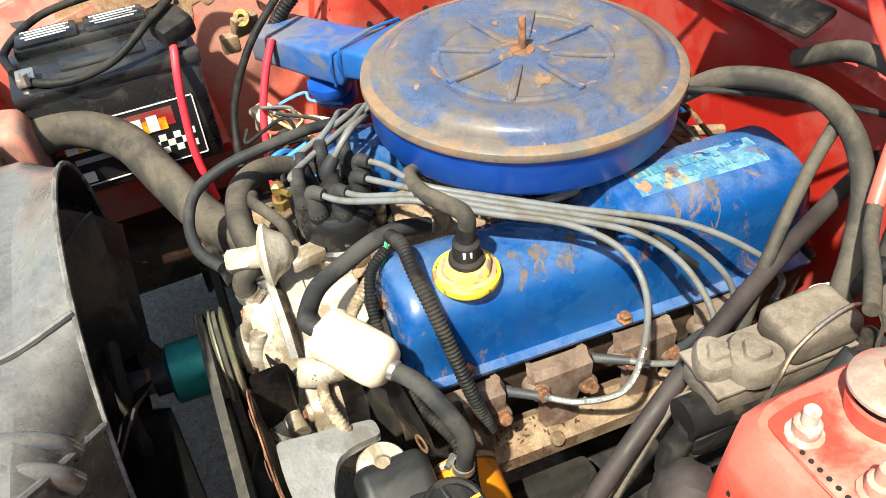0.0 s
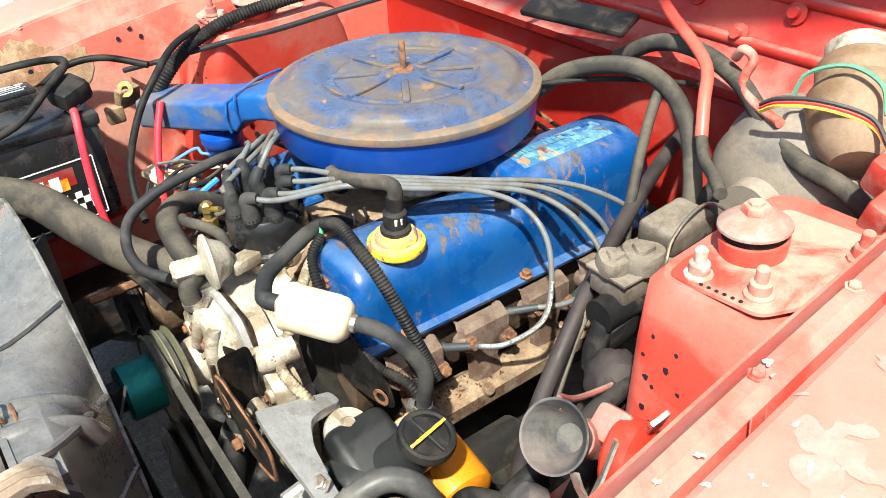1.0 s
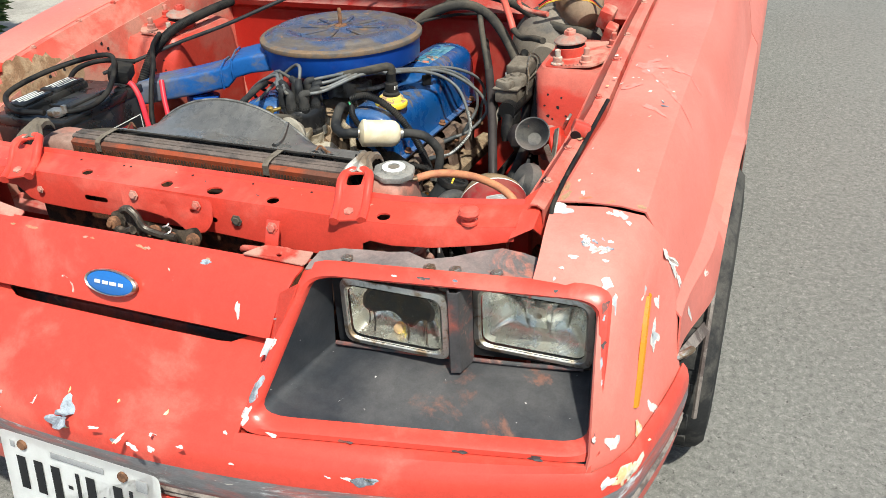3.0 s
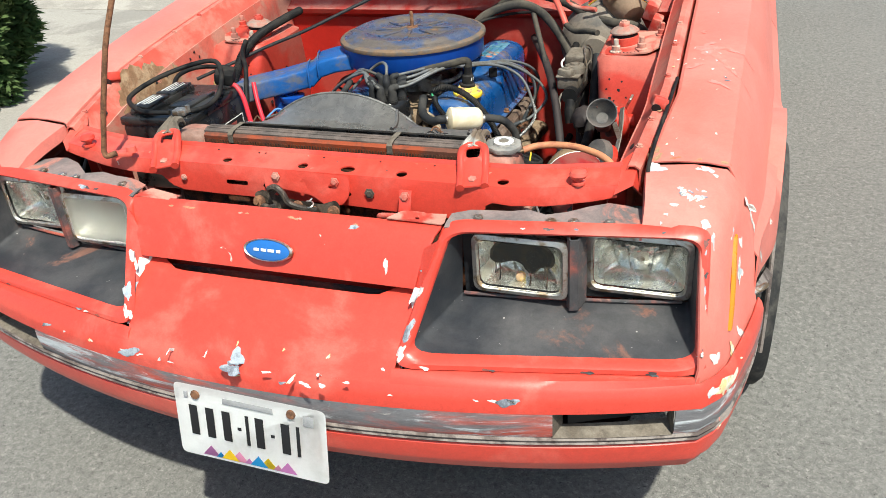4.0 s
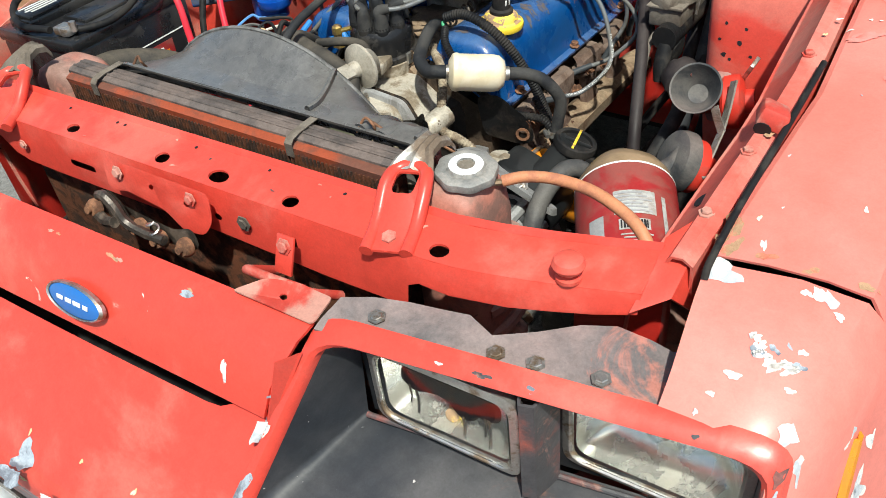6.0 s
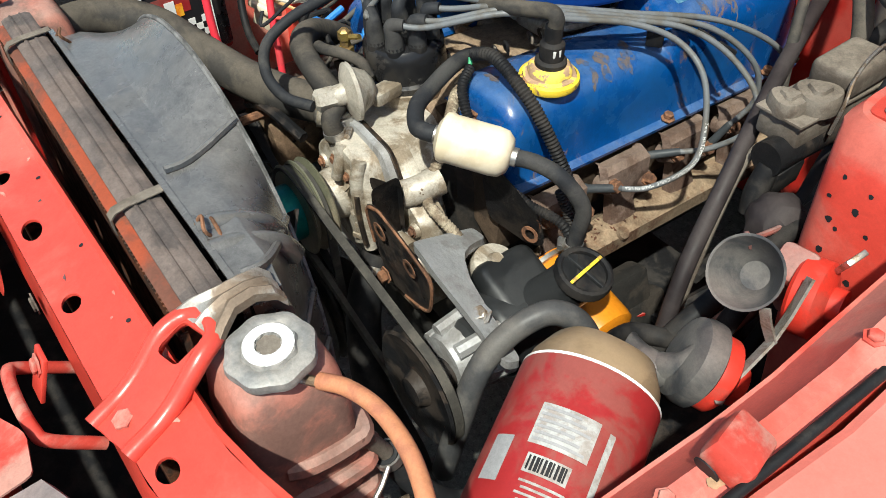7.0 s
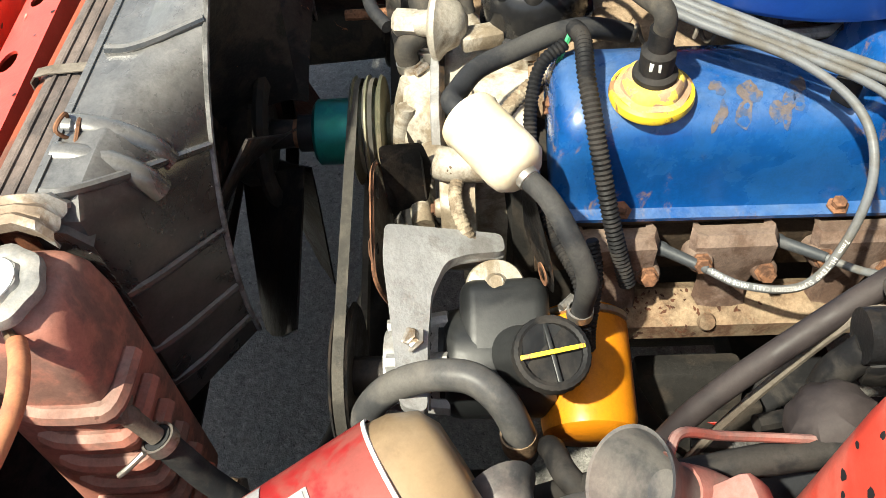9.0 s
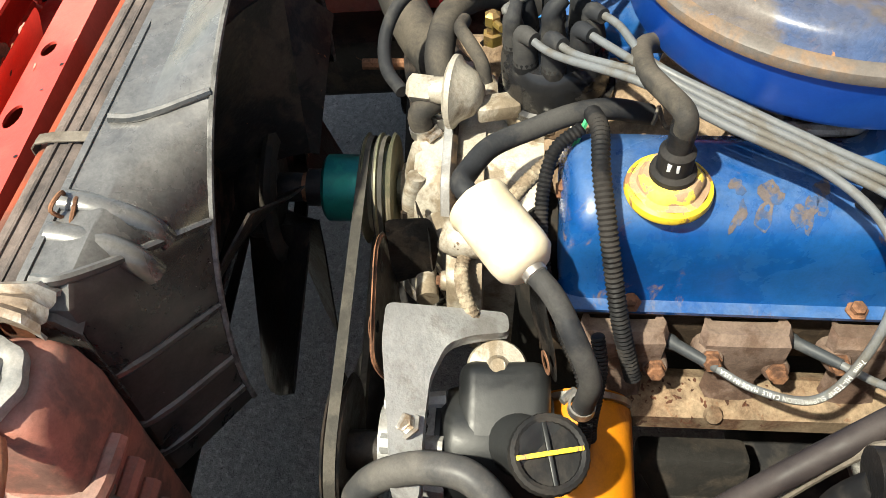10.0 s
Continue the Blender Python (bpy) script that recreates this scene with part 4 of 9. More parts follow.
def fender_rows(y0, y1, n, yc=None):
    rows = []
    ys = [y0 + (y1 - y0) * k / n for k in range(n + 1)]
    for y in ys:
        zt, xi = fender_top(y), fender_inner(y)
        grow = min(1.0, (y - 0.41) / 0.7)
        low = arch(y, yc)
        if y < WHEEL_Y:
            low = max(low, 0.505 - 0.02 * (y - 0.42))
        fl = min(1.0, max(0.0, (y - 0.44) / 0.20))
        fl = fl * fl * (3 - 2 * fl)
        prof = [(xi - 0.004, zt - 0.028), (xi, zt - 0.004), (xi + 0.006, zt), (xi + 0.05, zt + 0.005), (0.745 + 0.015 * grow, zt + 0.006), (0.782 + 0.018 * grow, zt + 0.001),
                (0.806 + 0.020 * grow, zt - 0.040), (0.822 + 0.022 * grow, zt - 0.085), (0.838 + 0.026 * grow + 0.012 * fl, 0.60 + 0.05 * grow), (0.850 + 0.024 * grow + 0.022 * fl, 0.585 + 0.035 * grow), (0.852 + 0.020 * grow + 0.034 * fl, 0.53)]
        prof = [(x, max(z, low + 0.02)) for x, z in prof]
        side = max(low, 0.25)
        for f in (0.25, 0.5, 0.75, 1.0):
            z = max(0.53 + (side - 0.53) * f, low + 0.02 * (1 - f))
            prof.append((0.852 + 0.020 * grow + 0.034 * fl - 0.02 * max(0.0, (0.45 - z)), z))
        rows.append([(x, y, z) for x, z in prof])
    return rows


for s in (1, -1):
    flip = (lambda b: b) if s > 0 else mirror_x
    fd = part("fender", flip(loft(fender_rows(0.416, 1.74, 44), 0.003)), RED_TOP, car, "sunburnt red fender with chalky patches", sharp=17.0)
    if s > 0:
        left_fender = fd
    part("wheel_arch_lip", flip(tube([(0.889, WHEEL_Y + 0.364 * math.cos(a), 0.27 + 0.364 * math.sin(a)) for a in (math.pi * k / 12 for k in range(13))], 0.005, 6, 3)), STRIP, fd, "dark worn arch edge")
    part("wheel_liner", flip(loft([[(x, WHEEL_Y + 0.40 * math.cos(a), 0.26 + 0.40 * math.sin(a)) for a in (math.pi * k / 12 for k in range(13))] for x in (0.845, 0.70, 0.62)], 0.004)), BLACK, fd)
    part("splash_strip", flip(loft([[(0.850, 0.44, 0.500), (0.866, 0.44, 0.492)], [(0.868, 0.52, 0.485), (0.882, 0.52, 0.470)], [(0.880, 0.60, 0.455), (0.893, 0.60, 0.440)], [(0.884, 0.66, 0.42), (0.896, 0.66, 0.405)]], 0.003)), STRIP, fd, "torn grey splash strip under the fender")
    part("strip_bracket", flip(tube([(0.845, 0.415, 0.505), (0.862, 0.425, 0.512), (0.872, 0.445, 0.508)], 0.006, 8, 4)), STEEL, fd)
    part("door", flip(loft(fender_rows(1.748, 2.95, 16, 9.0), 0.003)), RED_TOP, car, "red door seen past the fender")
    part("rear_quarter", flip(loft(fender_rows(2.956, 4.5, 40, 3.47), 0.003)), RED_TOP, car)
    part("sill", flip(box((0.80, 2.35, 0.24), (0.10, 1.9, 0.07), 0.02)), RED, car)
    # inner apron and its top rail
    ys = [0.40 + 1.15 * k / 20 for k in range(21)]
    rows = []
    for y in ys:
        zt, xi = fender_top(y), fender_inner(y)
        rows.append([(xi - 0.006, y, zt - 0.040), (xi - 0.008, y, zt - 0.006), (xi - 0.018, y, zt + 0.001), (xi - 0.030, y, zt + 0.000), (xi - 0.036, y, zt - 0.012),
                     (xi - 0.048, y, zt - 0.030), (xi - 0.060, y, zt - 0.045), (xi - 0.064, y, zt - 0.075), (xi - 0.070, y, 0.62), (xi - 0.082, y, 0.50), (xi - 0.11, y, 0.36), (xi - 0.14, y, 0.30)])
    ap = part("inner_apron", flip(loft([row[6:] for row in rows], 0.003)), RED_TOWER if s > 0 else WING_DUST, car, "deep red inner wing with dust" if s > 0 else "pale dusty inner wing with rust")
    rail = part("apron_rail", flip(loft([row[:7] for row in rows], 0.003)), RAIL_DUST, ap, "pink dusty top rail of the inner wing")
    if s < 0:
        right_apron = ap
    for y in (0.46, 0.55, 0.72, 0.875, 1.0, 1.2):
        zt, xi = fender_top(y), fender_inner(y)
        part("rail_bolt", flip(bolt((xi - 0.0245, y, zt - 0.0005), (0, 0, 1), 0.0055, 0.005)), RED_DUST, rail)
    # black disc in place of the rail slot's dark inside
    part("rail_slot", flip(lathe([(0, 0), (0.011, 0), (0.011, 0.001), (0, 0.001)], (fender_inner(0.50) - 0.043, 0.50, 0.7515), (-0.5, 0, 0.6), 14)), INK, rail)

    # strut tower
    rows = []
    for z, x0, x1, y0, y1 in ((0.45, 0.480, 0.66, 0.89, 1.30), (0.62, 0.452, 0.66, 0.918, 1.27), (0.74, 0.440, 0.65, 0.945, 1.24), (0.788, 0.434, 0.64, 0.962, 1.22), (0.801, 0.442, 0.63, 0.974, 1.20)):
        rows.append([(u, v, z) for u, v in round_poly([(x0, y0), (x1, y0), (x1, y1), (x0, y1)], 0.04, 4)])
    tw = loft(rows, closed=True)
    tw.faces.new(tw.verts[-20:])
    tower = part("strut_tower", flip(tw), RED_TOWER, car, "red strut tower with drilled holes")
    tower.matrix_local = Matrix.Translation((s * 0.024, 0.012, -0.037))
    top = (0.492, 1.070, 0.801)
    part("mount_plate", flip(plate(round_poly([(0.455, 0.986), (0.556, 0.984), (0.600, 1.06), (0.575, 1.16), (0.470, 1.165), (0.450, 1.02)], 0.010, 3), [], lambda u, v: (u, v, 0.8025 + 0.10 * (u - 0.5)), 0.004)), RED_DUST, tower)
    mnt = part("strut_mount", flip(lathe(slim([(0, 0), (0.036, 0), (0.0385, 0.004), (0.0405, 0.020), (0.0412, 0.024), (0.0375, 0.025), (0.036, 0.019), (0, 0.018)]), top, (-0.08, 0, 1), 32)), RED, tower, "red pressed cup")
    part("rubber_bush", flip(lathe(slim([(0.034, 0.018), (0.0365, 0.022), (0.0365, 0.032), (0.033, 0.036)]), top, (-0.08, 0, 1), 28)), RUBBER, mnt)
    part("mount_washer", flip(lathe(slim([(0, 0.032), (0.041, 0.033), (0.0430, 0.0345), (0.0425, 0.037), (0.034, 0.043), (0.018, 0.049), (0, 0.049)]), top, (-0.08, 0, 1), 32)), WASHER_DUST, mnt, "domed washer under pink dust")
    part("strut_nut", flip(lathe(slim([(0, 0.046), (0.0165, 0.046), (0.0165, 0.056), (0.0145, 0.0580), (0.0095, 0.0580), (0.0095, 0.0605), (0.008, 0.0615), (0, 0.0615)]), top, (-0.08, 0, 1), 6)), RED_DUST, mnt)
    for k, (x, y) in enumerate(((0.478, 1.003), (0.538, 1.010), (0.575, 1.12))):
        zt = 0.807 + 0.10 * (x - 0.5)
        part("mount_stud", join(flip(lathe(slim([(0, 0), (0.0175, 0), (0.0172, 0.002), (0.0125, 0.004), (0.0125, 0.014), (0.0105, 0.0155), (0, 0.0155)]), (x, y, zt), (0, 0, 1), 12)), flip(lathe(slim([(0, 0.015), (0.0075, 0.015), (0.0075, 0.029), (0.006, 0.0305), (0, 0.0305)]), (x, y, zt), (0, 0, 1), 14))), NUT_DUST if k == 0 else RED_DUST, tower, "flanged nut on a dusty stud")
    # black dots for the dark of the plate's small holes
    for k in range(6):
        part("plate_hole", flip(lathe([(0, 0), (0.0021, 0), (0.0021, 0.0006), (0, 0.0006)], (0.490 + 0.0085 * k, 0.9905, 0.8068 + 0.10 * (0.490 + 0.0085 * k - 0.5)), (0, 0, 1), 8)), INK, tower)
    # black discs and flakes laid on for the dark inside drilled holes
    for k, (y, z) in enumerate(((1.00, 0.70), (1.03, 0.695), (1.06, 0.67), (1.02, 0.655), (1.00, 0.63), (1.05, 0.635), (1.08, 0.60), (1.01, 0.60), (1.10, 0.70), (1.12, 0.66))):
        x = 0.440 + (0.74 - z) * 0.10
        part("drilled_hole", flip(lathe([(0, 0), (0.0052, 0), (0.0052, 0.0012), (0, 0.0012)], (x - 0.0012, y, z), (-1, 0, 0.19), 10)), INK, tower)
    for k, (x, y, z) in enumerate(((0.4766, 0.9459, 0.7088), (0.4674, 0.9532, 0.7287), (0.4724, 0.9560, 0.7522), (0.4965, 0.9476, 0.7286), (0.502, 0.9533, 0.7484), (0.4868, 0.9440, 0.7035), (0.4816, 0.9395, 0.6758), (0.515, 0.944, 0.712), (0.495, 0.938, 0.665), (0.520, 0.936, 0.66))):
        mark(tower, (s * x, y, z), (-0.12 * s, -0.97, 0.2), 0.0027 if k % 3 else 0.0040, INK, 780 + k, 1.1, 0, "drilled_hole", 0.0005, 0.25, 12)
    # frame rail low in the bay, black in place of red in shade
    part("frame_rail", flip(box((0.47, 0.95, 0.36), (0.09, 1.2, 0.11), 0.012)), BLACK, car)

# firewall and cowl
rows = []
for z, y in ((0.28, 1.40), (0.50, 1.415), (0.70, 1.425), (0.77, 1.428), (0.785, 1.405), (0.80, 1.400), (0.815, 1.43), (0.90, 1.475), (0.945, 1.495), (0.955, 1.53), (0.950, 1.60)):
    rows.append([(-0.77 + 1.50 * k / 14, y, z) for k in range(15)])
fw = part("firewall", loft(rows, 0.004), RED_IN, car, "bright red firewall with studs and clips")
fw.matrix_local = BAY
part("cowl_top", box((0, 1.66, 0.945), (1.30, 0.14, 0.012), 0.004), RED, car)
for x, z in ((0.26, 0.90), (0.34, 0.87), (0.44, 0.885), (0.10, 0.895), (-0.2, 0.885), (0.52, 0.86), (0.19, 0.86)):
    y = 1.43 + (z - 0.815) * 0.53
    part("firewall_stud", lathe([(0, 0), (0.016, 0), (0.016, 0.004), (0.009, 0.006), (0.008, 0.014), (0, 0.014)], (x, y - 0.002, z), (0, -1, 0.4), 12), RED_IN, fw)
for z in (0.852, 0.915):
    y = 1.43 + (z - 0.815) * 0.53
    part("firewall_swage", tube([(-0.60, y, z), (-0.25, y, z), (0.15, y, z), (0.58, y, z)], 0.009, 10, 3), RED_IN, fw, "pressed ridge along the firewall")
part("floor_pan", box((0, 2.9, 0.24), (1.5, 3.0, 0.03), 0.01), BLACK, car)
# the closed body behind the cowl
part("cowl_panel", loft([[(x, y, z - 0.012 * (x / 0.7) ** 2) for x in (-0.735, -0.62, -0.3, 0, 0.3, 0.62, 0.735)] for y, z in ((1.735, 0.938), (1.76, 0.95), (1.84, 0.958))], 0.004), RED_TOP, car)


def span(a, b, c, d, bow=0.0, nu=6, nv=6):
    """A panel between four corners, bowed outwards along its middle."""
    a, b, c, d = (Vector(q) for q in (a, b, c, d))
    nrm = (b - a).cross(d - a).normalized()
    out = []
    for j in range(nv + 1):
        v = j / nv
        out.append([tuple(a.lerp(b, i / nu).lerp(d.lerp(c, i / nu), v) + nrm * bow * math.sin(math.pi * i / nu) * (0.5 + 0.5 * math.sin(math.pi * v))) for i in range(nu + 1)])
    return out


part("windscreen", loft(span((-0.66, 1.84, 0.955), (0.66, 1.84, 0.955), (0.535, 2.36, 1.275), (-0.535, 2.36, 1.275), 0.03), 0.005), TINTED, car)
part("rear_window", loft(span((0.64, 3.80, 0.955), (-0.64, 3.80, 0.955), (-0.535, 3.12, 1.275), (0.535, 3.12, 1.275), 0.03), 0.005), TINTED, car)
part("roof", loft([[(0.575 * u, y, z - 0.035 * u * u - (0.02 if abs(u) > 0.97 else 0)) for u in (-1, -0.95, -0.7, -0.35, 0, 0.35, 0.7, 0.95, 1)] for y, z in ((2.34, 1.295), (2.38, 1.312), (2.55, 1.328), (2.8, 1.332), (3.0, 1.322), (3.14, 1.295))], 0.005), RED_TOP, car)
part("boot_lid", loft([[(0.735 * u, y, z - 0.02 * u * u) for u in (-1, -0.7, -0.35, 0, 0.35, 0.7, 1)] for y, z in ((3.80, 0.958), (4.1, 0.952), (4.40, 0.948), (4.47, 0.935), (4.49, 0.90))], 0.004), RED_TOP, car)
part("tail_panel", loft([[(0.86 * u, 4.50 - 0.05 * u * u, z) for u in (-1, -0.6, 0, 0.6, 1)] for z in (0.55, 0.70, 0.91)], 0.004), RED_TOP, car)
part("rear_bumper", loft([[(0.90 * u, 4.52 + dy - 0.07 * u * u, z) for u in (-1, -0.6, 0, 0.6, 1)] for z, dy in ((0.36, 0.0), (0.40, 0.05), (0.52, 0.06), (0.56, 0.0))], 0.004), RUBBER, car)
part("cabin_shelf", box((0, 2.8, 0.62), (1.36, 2.0, 0.02), 0.004), BLACK, car)
part("cabin_front", box((0, 1.82, 0.60), (1.40, 0.02, 0.66), 0.004), BLACK, car)
for s in (1, -1):
    flip = (lambda b: b) if s > 0 else mirror_x
    part("side_window", flip(loft(span((0.700, 1.98, 0.925), (0.700, 2.86, 0.935), (0.575, 2.86, 1.262), (0.575, 2.42, 1.258), 0.0), 0.005)), TINTED, car)
    part("rear_side_window", flip(loft(span((0.700, 2.94, 0.935), (0.690, 3.52, 0.945), (0.580, 3.14, 1.240), (0.575, 2.94, 1.258), 0.0), 0.005)), TINTED, car)
    for pts in (((0.690, 1.83, 0.93), (0.60, 2.16, 1.14), (0.560, 2.38, 1.275)), ((0.702, 2.90, 0.90), (0.64, 2.90, 1.10), (0.572, 2.90, 1.285)), ((0.675, 3.84, 0.93), (0.62, 3.48, 1.12), (0.560, 3.12, 1.28))):
        part("pillar", flip(tube(list(pts), 0.030, 10, 6)), RED_TOP, car)
    part("belt_moulding", flip(loft([[(x, y, z + 0.004 * (y - 2)) for x, z in ((0.635, 0.900), (0.67, 0.925), (0.715, 0.928), (0.735, 0.914))] for y in (1.76, 2.4, 3.0, 3.7, 4.40)], 0.003)), RUBBER, car)
# added dark sheet and panel keep the gap behind the nose black
part("dark_fill_tray", plate(round_poly([(-0.66, 0.20), (-0.30, 0.10), (0.30, 0.10), (0.66, 0.20), (0.66, 0.40), (-0.66, 0.40)], 0.03, 3), [], lambda u, v: (u, v, 0.335), 0.004), RUBBER, car, "added black sheet that darkens the gap under the nose")
part("dark_fill_panel", box((0.0, 0.335, 0.53), (0.60, 0.014, 0.34), 0.003), FINS, car, "added dark panel that fills the gap behind the grille")
# crossmember in rubber black, its colour standing in for shade
part("crossmember", box((0, 1.08, 0.27), (0.86, 0.12, 0.07), 0.02), RUBBER, car)

# radiator support
def sup_y(x):
    a = abs(x)
    return 0.313 + (0.0 if a < 0.40 else 0.42 * (a - 0.40) ** 1.35)


holes = [ring2(x, v, 0.011, 14, 0.009) for x, v in ((-0.174, 0.030), (-0.004, 0.030), (0.092, 0.030), (0.204, 0.028), (0.40, 0.028))]
holes[0] = ring2(-0.174, 0.030, 0.011, 14, 0.008)
holes[2] = ring2(0.092, 0.030, 0.015, 16, 0.010)


def sup_place(u, v):
    """v runs from the front edge's foot up the face and back over the top."""
    sag = 0.010 * max(0.0, abs(u) - 0.42)
    if v < 0.0:
        return (u, sup_y(u) - 0.006 + 0.10 * v * 0.3, 0.722 + v - sag)
    if v < 0.012:
        return (u, sup_y(u) - 0.006 + v * 0.6, 0.722 + v * 1.1 - sag)
    return (u, sup_y(u) + 0.0012 + (v - 0.012) * 0.93, 0.7352 + (v - 0.012) * 0.22 - sag)


def subdiv(loop, step=0.03):
    out = []
    for i, p in enumerate(loop):
        q = loop[(i + 1) % len(loop)]
        n = max(1, int(math.dist(p, q) / step))
        out += [(p[0] + (q[0] - p[0]) * k / n, p[1] + (q[1] - p[1]) * k / n) for k in range(n)]
    return out


support = part("radiator_support", plate(subdiv([(-0.60, 0.0125), (0.60, 0.0125), (0.60, 0.068), (-0.60, 0.068)]), holes, sup_place, 0.003), RED, car, "red panel across the front with oval holes")
sq = [(0.207, -0.012), (0.222, -0.012), (0.222, -0.027), (0.207, -0.027)]
low = [(-0.60, 0.012)] + [(-0.60 + 1.2 * k / 24, 0.012) for k in range(1, 24)] + [(0.60, 0.012), (0.60, -0.004), (0.56, -0.010), (0.48, -0.017), (0.42, -0.017), (0.385, -0.013), (0.372, -0.020), (0.368, -0.052), (0.26, -0.052), (0.10, -0.045), (-0.20, -0.045), (-0.275, -0.043), (-0.300, -0.036), (-0.325, -0.014), (-0.40, -0.012), (-0.48, -0.010), (-0.60, -0.002)]
part("support_face", plate(subdiv(low, 0.04), [sq, ring2(0.10, -0.022, 0.006, 10), ring2(-0.08, -0.02, 0.006, 10), round_poly([(-0.17, -0.012), (-0.12, -0.012), (-0.12, -0.024), (-0.17, -0.024)], 0.005, 2)], sup_place, 0.003), RED, support)
# rear lip of the panel
part("support_lip", loft([[(x, sup_place(x, 0.068)[1], sup_place(x, 0.068)[2]) for x in [-0.6 + 1.2 * k / 24 for k in range(25)]],
                          [(x, sup_place(x, 0.068)[1] + 0.004, sup_place(x, 0.068)[2] + 0.008) for x in [-0.6 + 1.2 * k / 24 for k in range(25)]],
                          [(x, sup_place(x, 0.068)[1] + 0.010, sup_place(x, 0.068)[2] - 0.03) for x in [-0.6 + 1.2 * k / 24 for k in range(25)]]], 0.003), RED, support)
for x, r, mat in ((0.145, 0.0070, MASTER), (-0.268, 0.0048, RED_DUST)):
    part("support_bolt", bolt((x, sup_y(x) - 0.0085, 0.705), (0, -1, 0.05), r, 0.004), mat, support)
# black spots give the panel's small holes their dark, nothing is cut
for x in (-0.21, -0.115, -0.10, 0.03, 0.15, 0.26):
    mark(support, sup_place(x, 0.060), (0, -0.25, 1.0), 0.0026, INK, 540 + round(x * 100), 1.0, 0, "small_hole", 0.0006, 0.1, 10)
for s in (1, -1):
    # gusset from the panel's end to the rail
    flip = (lambda b: b) if s > 0 else mirror_x
    part("support_gusset", flip(loft([[(0.595, 0.345, 0.722), (0.600, 0.39, 0.742), (0.597, 0.43, 0.750)], [(0.625, 0.372, 0.730), (0.628, 0.41, 0.748), (0.620, 0.46, 0.762)], [(0.640, 0.395, 0.700), (0.636, 0.42, 0.72), (0.628, 0.47, 0.74)]], 0.003)), RED, support)
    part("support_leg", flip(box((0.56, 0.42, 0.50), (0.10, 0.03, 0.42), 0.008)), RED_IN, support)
    stop = part("hood_bump_stop", flip(lathe([(0, 0), (0.013, 0), (0.013, 0.004), (0.007, 0.006), (0.007, 0.011), (0.014, 0.013), (0.0165, 0.018), (0.014, 0.024), (0.008, 0.027), (0, 0.0275)], (0.532, sup_y(0.532) + 0.010, 0.737), (0, 0, 1), 20)), RED, support, "red-painted rubber stop")
# hook brackets for the radiator
for s in (1, -1):
    turn_ = radians(14.0 if s > 0 else 24.0)
    ox, oy = (0.343, 0.330) if s > 0 else (-0.309, 0.311)

    def hook_place(u, v, ox=ox, oy=oy, turn_=turn_):
        """u across the bracket, v along it from its foot to its ring."""
        f = min(1.0, max(0.0, (v - 0.012) / 0.030))
        u = 0.86 * u
        x = ox + u * math.cos(turn_) - v * math.sin(turn_)
        y = oy + u * math.sin(turn_) + v * math.cos(turn_)
        return (x, y, 0.7375 + (y - 0.322) * 0.22 + 0.018 * f * f * (3 - 2 * f))
    sq2 = round_poly([(-0.0145, 0.036), (0.0145, 0.036), (0.0150, 0.064), (-0.0150, 0.064)], 0.006, 3)
    hook = part("radiator_hook", plate(subdiv(round_poly([(-0.034, -0.024), (0.034, -0.024), (0.034, 0.012), (0.029, 0.024), (0.031, 0.062), (0.018, 0.082), (-0.018, 0.082), (-0.031, 0.062), (-0.029, 0.024), (-0.034, 0.012)], 0.008, 3), 0.006), [sq2], hook_place, 0.003), RED, support, "pressed red bracket holding the radiator")
    rib_line = [hook_place(-0.026, v) for v in (-0.024, -0.012, 0.004, 0.022, 0.050)] + [hook_place(-0.019, 0.070), hook_place(0.0, 0.076), hook_place(0.019, 0.070)] + [hook_place(0.026, v) for v in (0.050, 0.022, 0.004, -0.012, -0.024)]
    part("hook_rib", tube(rib_line, 0.0078, 12, 5), RED, hook, "raised bead round the bracket")
    part("hook_washer", lathe([(0, 0), (0.0165, 0), (0.0165, 0.0018), (0, 0.0018)], hook_place(0.0, -0.008), (0, -0.2, 1), 24), RED, hook)
    part("hook_bolt", bolt(hook_place(0.0, -0.008), (0, -0.2, 1), 0.0085, 0.009, 1.2), RED_DUST, hook)
    arm_rows = []
    ring_ = Vector(hook_place(0.0, 0.066))
    for f, dz, w in ((0.0, 0.003, 0.026), (0.15, 0.010, 0.022), (0.38, 0.016, 0.0145), (0.65, 0.017, 0.0135), (0.88, 0.012, 0.017), (1.0, 0.0, 0.018)):
        tip = Vector((0.325, 0.462, 0.770) if s > 0 else (-0.352, 0.436, 0.770))
        px, py, pz = ring_.lerp(tip, f)
        ang = turn_ * (1 - 1.3 * f)
        row = []
        for uu, zz in ((-w, -0.008), (-w, 0), (-w + 0.005, 0.004), (-w + 0.010, 0), (-0.0035, 0.001), (0, 0.0035), (0.0035, 0.001), (w - 0.010, 0), (w - 0.005, 0.004), (w, 0), (w, -0.008)):
            row.append((px + uu * math.cos(ang), py + uu * math.sin(ang), pz + dz + zz))
        arm_rows.append(row)
    part("hook_arm", loft(arm_rows, 0.003), ARM_GREY if s > 0 else MASTER, hook, "worn grey steel arm" if s > 0 else "grimy dark steel arm")

